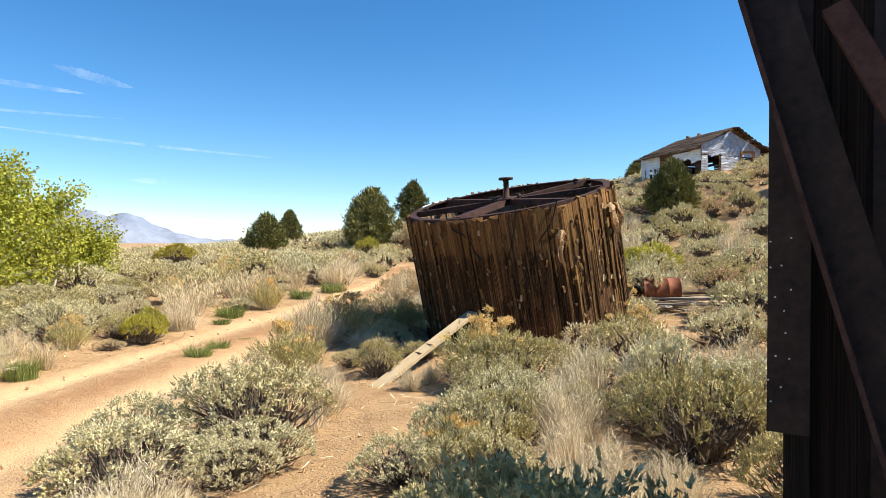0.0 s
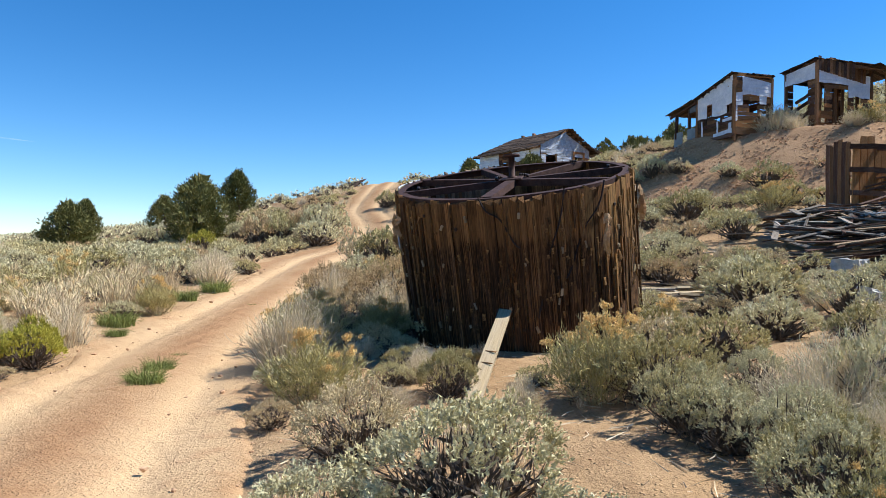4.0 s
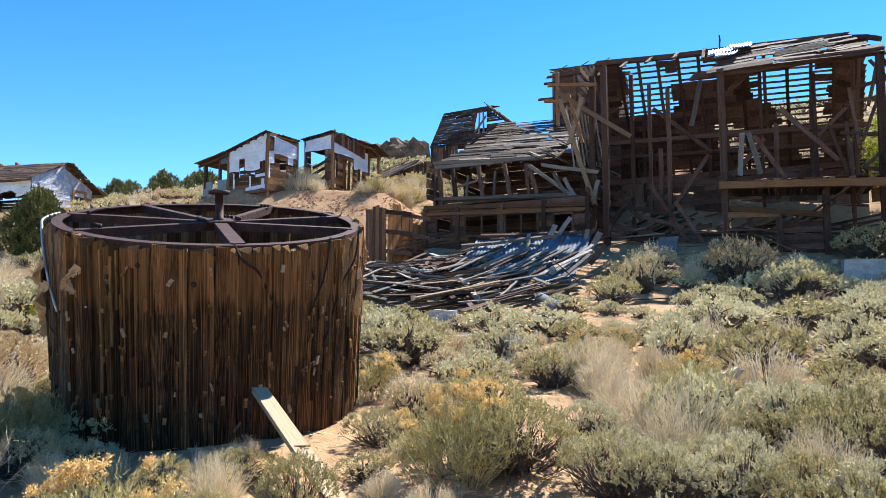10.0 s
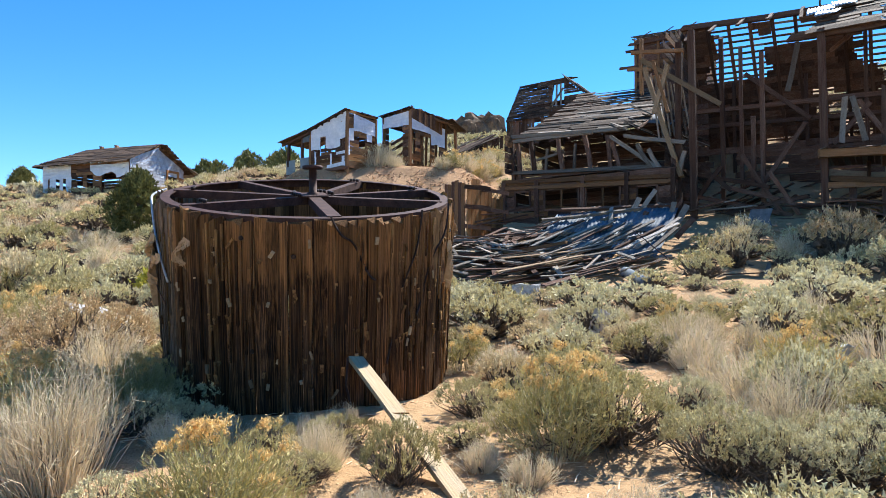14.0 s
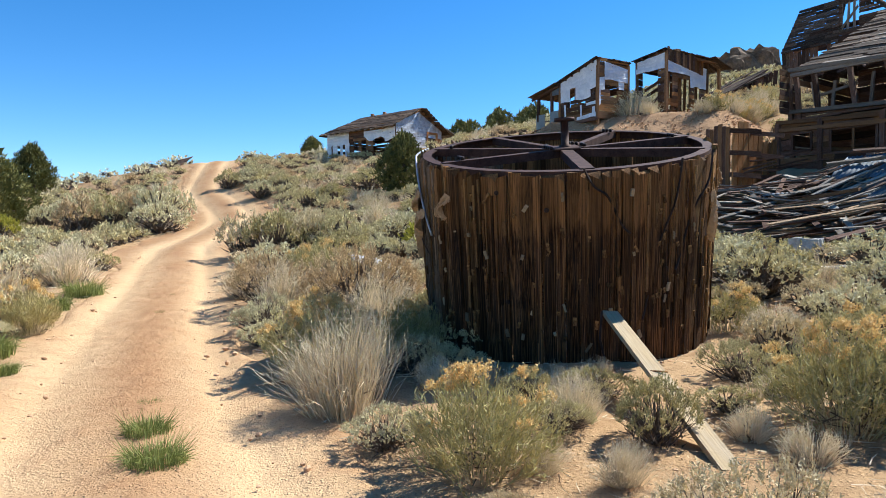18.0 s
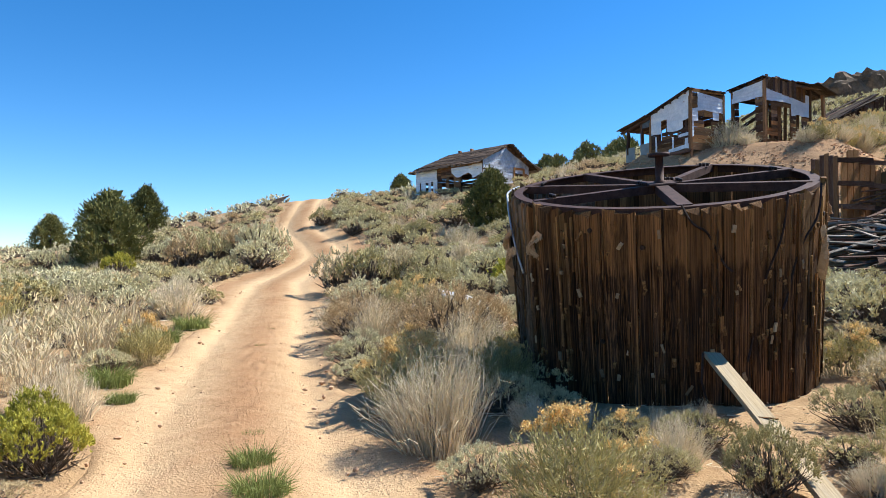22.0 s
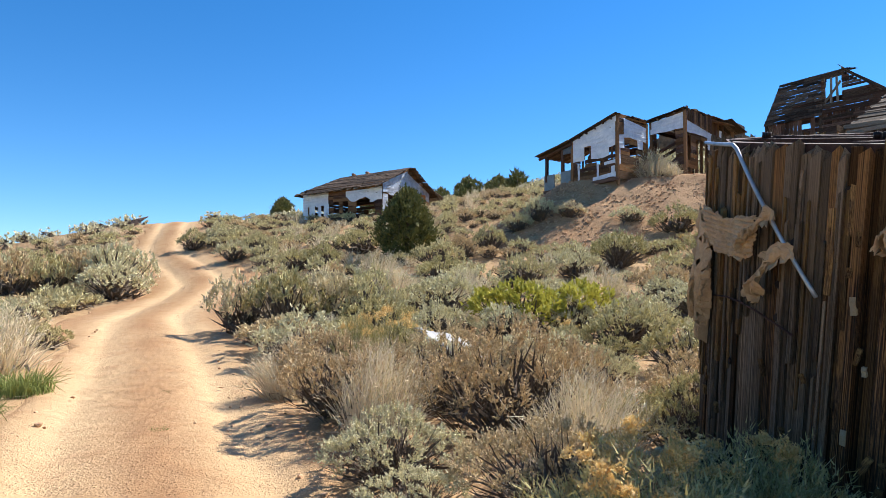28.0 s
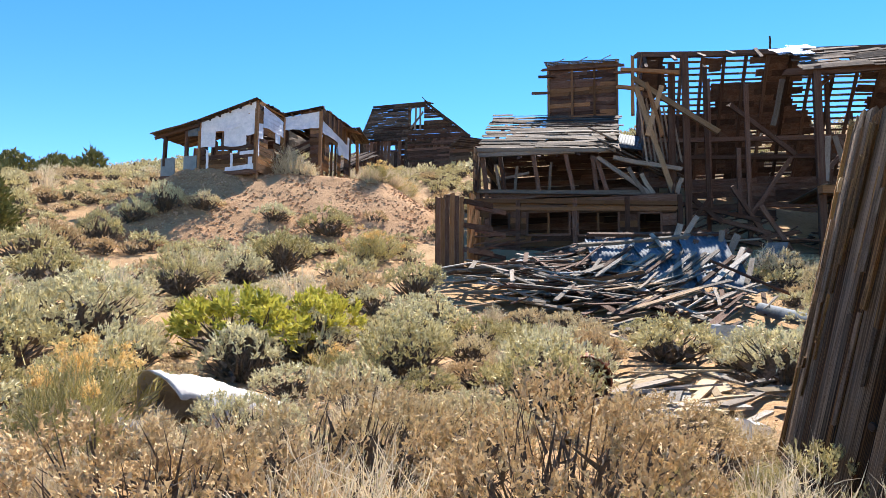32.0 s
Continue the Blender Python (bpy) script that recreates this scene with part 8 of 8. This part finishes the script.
# the long pale plank leaning up to the tank
th = empty("leaning_plank", Matrix.Translation(rest(-5.1, 6.6)), label="long pale weathered plank propped against the tank", category="plank")
a, b = Vector((-5.305, 9.02, 0.76)), rest(-5.187, 6.4, -0.02)
board("plank", a, b, 0.165, 0.045, PALEWOOD, th, (0.1, -0.35, 1), True)
d = (b - a)
# two thin dark strips painted on as shadows of twigs crossing the plank
for t in (0.5, 0.61):
    p = a + d * t + Vector((0.0, 0.0, 0.03))
    board("crack_strip", p + Vector((-0.07, 0.02, 0)), p + Vector((0.08, -0.03, 0)), 0.018, 0.008, STAVE, th, (0.1, -0.35, 1))
bm = bmesh.new()
add_tube(bm, [(-5.4, 8.98, 0.78), (-5.44, 8.9, 0.5), (-5.38, 8.85, 0.2), (-5.40, 8.8, -0.02)], 0.012, 6)
wp = part("iron_rod", bm, BLACKIRON, th)
wp.matrix_parent_inverse = th.matrix_world.inverted()


def scraps(name, label, cx, cy, n, spread, lengths, mats, seed, lift=0.0):
    r = np.random.default_rng(seed)
    e = empty(name, Matrix.Translation(rest(cx, cy)), label=label, category="scrap wood")
    for k in range(n):
        x, y = cx + r.normal(0, spread), cy + r.normal(0, spread * 0.6)
        a, L = r.uniform(-0.7, 0.7) + (1.2 if k % 5 == 0 else 0), r.uniform(*lengths)
        dx, dy = 0.5 * L * math.cos(a), 0.5 * L * math.sin(a)
        h = 0.03 + 0.03 * (k % 5) + lift
        board("board", rest(x - dx, y - dy, h), rest(x + dx, y + dy, h + r.normal(0, 0.03)), r.uniform(0.08, 0.2), 0.03, mats[k % len(mats)], e, (r.normal(0, 0.15), r.normal(0, 0.15), 1))
    return e


scraps("scrap_lumber", "weathered boards scattered beside the rusty drum", -3.1, 15.1, 42, 1.0, (0.5, 2.0), [PALEWOOD, HEAPWOOD, PALEWOOD, GREYWOOD], 3)
scraps("scrap_lumber", "broken pale boards lying among dry brush", -4.9, 14.3, 16, 0.5, (0.3, 1.2), [PALEWOOD, HEAPWOOD], 4)
scraps("scrap_lumber", "grey boards scattered on bare soil below the heap", 1.5, 19.5, 26, 1.7, (0.5, 2.4), [GREYWOOD, DARKWOOD, PALEWOOD], 5)
scraps("scrap_lumber", "boards and litter on the bare slope by the mill", 9.5, 16.8, 18, 1.4, (0.5, 2.2), [GREYWOOD, DARKWOOD], 6)
scraps("scrap_lumber", "pale boards lying between low shrubs", 4.3, 7.6, 12, 0.9, (0.6, 2.2), [PALEWOOD, GREYWOOD], 8)
scraps("scrap_lumber", "broken timber strewn beside the trestle", 19.5, 9.5, 30, 2.2, (0.6, 2.6), [GREYWOOD, PALEWOOD, BROWNWOOD], 9)
scraps("scrap_lumber", "few grey planks lying on the upper slope", -1.4, 44.5, 9, 0.8, (0.8, 2.0), [DARKWOOD, GREYWOOD], 10, 0.1)

# pipe stub, concrete footings
th = empty("pipe_stub", Matrix.Translation(rest(4.3, 16.3)), label="grey metal pipe lying on the slope", category="pipe")
bm = bmesh.new()
ang = Vector((-0.35, -1.3, -0.28))
p = Vector((0.2, 0.7, 0.42))
add_tube(bm, [p, p + ang * 0.99, p + ang * 0.99, p + ang * 1.12], [0.15, 0.15, 0.175, 0.175], 18)
part("pipe", bm, GALV_OLD, th)


def block(name, label, x, y, size, turn, mat, sink=0.1, tilt=(0, 0)):
    bm = bmesh.new()
    add_box(bm, Matrix.Diagonal((*size, 1)))
    bmesh.ops.subdivide_edges(bm, edges=bm.edges[:], cuts=3, use_grid_fill=True)
    r = np.random.default_rng(int(1000 * abs(x * y)) % 9999)
    for v in bm.verts:
        v.co += Vector(r.normal(0, 0.018, 3))
    ob = part(name, bm, mat)
    ob.matrix_world = pose(x, y, gz(x, y) + size[2] / 2 - sink, *tilt, turn)
    return tagged(ob, label, "concrete block")


block("concrete_footing", "broken pale concrete footing half buried in brush", 0.85, 16.1, (0.62, 0.35, 0.55), -50, CONCRETE)
block("concrete_footing", "low concrete stub below the lumber heap", -0.9, 18.1, (0.7, 0.3, 0.34), -52, CONCRETE)
block("concrete_slab", "tilted thin concrete slab among sagebrush", 0.35, 7.7, (0.62, 0.1, 0.5), 20, CONCRETE, 0.1, (18, 0))
block("stone_block", "pale leaning stone between shrubs", -0.22, 11.7, (0.28, 0.22, 0.62), 25, CONCRETE, 0.1, (12, 14))
block("concrete_slab", "long flat slab edge showing among sagebrush", 3.4, 7.15, (1.7, 0.35, 0.12), -48, CONCRETE, 0.0)
block("concrete_slab", "flat pale concrete slab lying in the brush", 0.5, 14.2, (1.4, 0.5, 0.14), -20, CONCRETE, 0.02)
block("concrete_slab", "flat pale slab lying between low shrubs", 4.3, 6.3, (1.7, 0.5, 0.14), -40, CONCRETE, 0.0)
block("concrete_footing", "long stone retaining wall at the mill's foot", 14.6, 12.5, (3.0, 0.6, 0.9), -56, CONCRETE, 0.2)
block("tar_paper_lump", "white crumpled plastic lying under brush", -4.75, 13.5, (0.4, 0.3, 0.35), 30, TIN_WHITE, 0.05, (20, 10))


def hopper():
    th = empty("iron_hopper", Matrix.Translation(rest(12.0, 8.3)), label="black iron hopper standing in the brush", category="hopper")
    bm = bmesh.new()
    lo = [bm.verts.new((x, y, 0.35)) for x, y in ((-0.4, -0.4), (0.4, -0.4), (0.4, 0.4), (-0.4, 0.4))]
    hi = [bm.verts.new((x, y, 1.15)) for x, y in ((-1.1, -0.9), (1.1, -0.9), (1.1, 0.9), (-1.1, 0.9))]
    for k in range(4):
        bm.faces.new((lo[k], lo[(k + 1) % 4], hi[(k + 1) % 4], hi[k]))
    bm.faces.new(lo[::-1])
    bmesh.ops.solidify(bm, geom=bm.faces[:], thickness=0.04)
    part("hopper_body", bm, BLACKIRON, th)
    for x, y in ((-0.4, -0.4), (0.4, -0.4), (0.4, 0.4), (-0.4, 0.4)):
        board("leg", Vector((12.0 + x, 8.3 + y, gz(12.0, 8.3) - 0.2)), Vector((12.0 + x, 8.3 + y, gz(12.0, 8.3) + 0.5)), 0.1, 0.1, BLACKIRON, th, (1, 0, 0), True)


hopper()


# ---- stones ----
def stone_mesh(seed):
    r = np.random.default_rng(seed)
    bm = bmesh.new()
    bmesh.ops.create_icosphere(bm, subdivisions=1, radius=0.5)
    s = r.uniform(0.6, 1.1, 3)
    v = np.array([p.co for p in bm.verts]) * s * (1 + r.normal(0, 0.13, (len(bm.verts), 1)))
    f = np.array([[q.index for q in fc.verts] for fc in bm.faces])
    bm.free()
    return {"stone_mass": (v, f)}


STONES = [stone_mesh(k) for k in range(5)]


def stone_spots(n, pick_xy, lo, hi, seed, lift=0.0):
    r = np.random.default_rng(seed)
    out = []
    for _ in range(n):
        x, y = pick_xy(r)
        s = lo + (hi - lo) * r.random() ** 3
        out.append((x, y, gz(x, y) + lift + 0.1 * s, s, r.uniform(0, 6.28), r.uniform(0.5, 0.9), int(r.integers(5))))
    return out


def on_dump(r):
    while True:
        x, y = r.uniform(-9, 14), r.uniform(27, 41)
        if float(dump_height(x, y)) > float(hill(x, y)) - 0.1:
            return x, y


def on_road(r):
    k = r.integers(2, len(ROAD_LINE) - 4)
    (ax, ay, aw), (bx, by, bw) = ROAD_LINE[k], ROAD_LINE[k + 1]
    t, s = r.random(), r.choice((-1, 1)) * (0.55 + 0.6 * r.random())
    d = Vector((by - ay, ax - bx)).normalized()
    return ax + t * (bx - ax) + d.x * s * aw, ay + t * (by - ay) + d.y * s * aw


def at_mill_foot(r):
    s, n = r.uniform(11, 24), r.uniform(-3.5, 1.0)
    p = mp(s, n, 0)
    return p.x, p.y


def anywhere(r):
    return r.uniform(-12, 4), r.uniform(1, 20)


SM = {"stone_mass": STONE}
lay("dump_stones", STONES, stone_spots(7000, on_dump, 0.05, 0.17, 1, 0.11), "broken reddish rocks covering the waste dump", SM)
lay("roadside_stones", STONES, stone_spots(500, on_road, 0.015, 0.10, 2), "small stones along the road edges", SM)
lay("mill_foot_rubble", STONES, stone_spots(420, at_mill_foot, 0.1, 0.5, 3), "stone rubble at the foot of the mill", SM)
lay("soil_pebbles", STONES, stone_spots(1500, anywhere, 0.012, 0.07, 4), "pebbles scattered on bare soil", SM)


# dead twigs and litter on the soil
def litter(n, seed):
    r = np.random.default_rng(seed)
    x, y = r.uniform(-16, 5, n), r.uniform(0, 19, n)
    keep = road_gap(x, y) > 0.1
    x, y = x[keep], y[keep]
    z = ground(x, y) + 0.015
    a, L = r.uniform(0, 6.28, len(x)), r.uniform(0.06, 0.4, len(x)) ** 1.3
    p0 = np.stack([x, y, z], -1)
    d = np.stack([np.cos(a) * L, np.sin(a) * L, r.uniform(-0.01, 0.06, len(x))], -1)
    return ribbons(p0, p0 + d * 0.5 + r.normal(0, 0.012, p0.shape) * np.array([1, 1, 0.2]), p0 + d, r.uniform(0.004, 0.014, len(x)), r)


tagged(raw("twig_litter", *litter(7000, 5), STRAW), "dead twigs and straw littering the soil", "litter", kind="stuff")


# ---- crag on the skyline ----
def crag(x, y, w, h, lift, seed, label):
    bm = bmesh.new()
    bmesh.ops.create_icosphere(bm, subdivisions=4, radius=1.0)
    noise.seed_set(seed)
    for v in bm.verts:
        q = v.co.copy()
        k = 1 + 0.35 * noise.fractal(q * 1.6, 1.0, 2.0, 5) + 0.12 * noise.fractal(q * 5, 1.0, 2.0, 3)
        v.co = Vector((q.x * w * k, q.y * w * 0.7 * k, min(q.z * 1.3, 0.75) * h * k))
    ob = part("rock_outcrop", bm, CRAG)
    ob.matrix_world = Matrix.Translation((x, y, gz(x, y) - 0.45 * h + lift))
    return tagged(ob, label, "rock outcrop")


crag(32.6, 92, 5.0, 5.0, 1.8, 3, "dark rocky outcrop on the skyline")
crag(37.4, 92.5, 4.0, 5.4, 2.4, 4, "dark jagged rocks on the ridge")


# ---- thin high cloud streaks ----
def cirrus(name, az0, el0, az1, el1, wide, seed):
    """A thin streak of ice cloud, a long ragged ribbon far up."""
    r = np.random.default_rng(seed)
    n, v = 40, []
    d = 1900.0
    for i in range(n + 1):
        t = i / n
        az, el = radians(az0 + (az1 - az0) * t), radians(el0 + (el1 - el0) * t)
        w = wide * math.sin(math.pi * min(1, max(0.02, t))) ** 0.6 * (0.7 + 0.5 * r.random())
        for k in (-1, 1):
            e = el + radians(w * k)
            v.append((d * math.sin(az) * math.cos(e), d * math.cos(az) * math.cos(e), d * math.sin(e)))
    f = [(2 * i, 2 * i + 2, 2 * i + 3, 2 * i + 1) for i in range(n)]
    m, nt, b = material("ice_cloud", 1.0)
    nt.nodes.remove(b)
    # the streak's sunlit white is put in as a faint glow
    em, tr, mx = nt.nodes.new("ShaderNodeEmission"), nt.nodes.new("ShaderNodeBsdfTransparent"), nt.nodes.new("ShaderNodeMixShader")
    em.inputs[0].default_value, em.inputs[1].default_value = (0.85, 0.92, 1.0, 1), 0.75
    pos = nt.nodes.new("ShaderNodeNewGeometry").outputs["Position"]
    nt.links.new(mathn(nt, "MULTIPLY", ramp(nt, noise_tex(nt, pos, 0.02, 5), [(0.35, (0, 0, 0)), (0.75, (1, 1, 1))]), 0.27), mx.inputs[0])
    nt.links.new(tr.outputs[0], mx.inputs[1])
    nt.links.new(em.outputs[0], mx.inputs[2])
    nt.links.new(mx.outputs[0], nt.nodes["Material Output"].inputs[0])
    ob = raw(name, v, f, m)
    ob.visible_shadow = False
    tagged(ob, "thin white streak of high cloud", "cloud", kind="structure")


cirrus("cloud_backdrop", -73, 11.9, -61.5, 11.5, 0.2, 1)
cirrus("cloud_backdrop", -73, 9.6, -59, 9.9, 0.1, 2)
cirrus("cloud_backdrop", -69, 8.6, -47.5, 7.5, 0.12, 3)
cirrus("cloud_backdrop", -58.6, 5.2, -55.2, 5.2, 0.22, 4)
cirrus("cloud_backdrop", -64, 13.3, -58.5, 12.3, 0.35, 5)
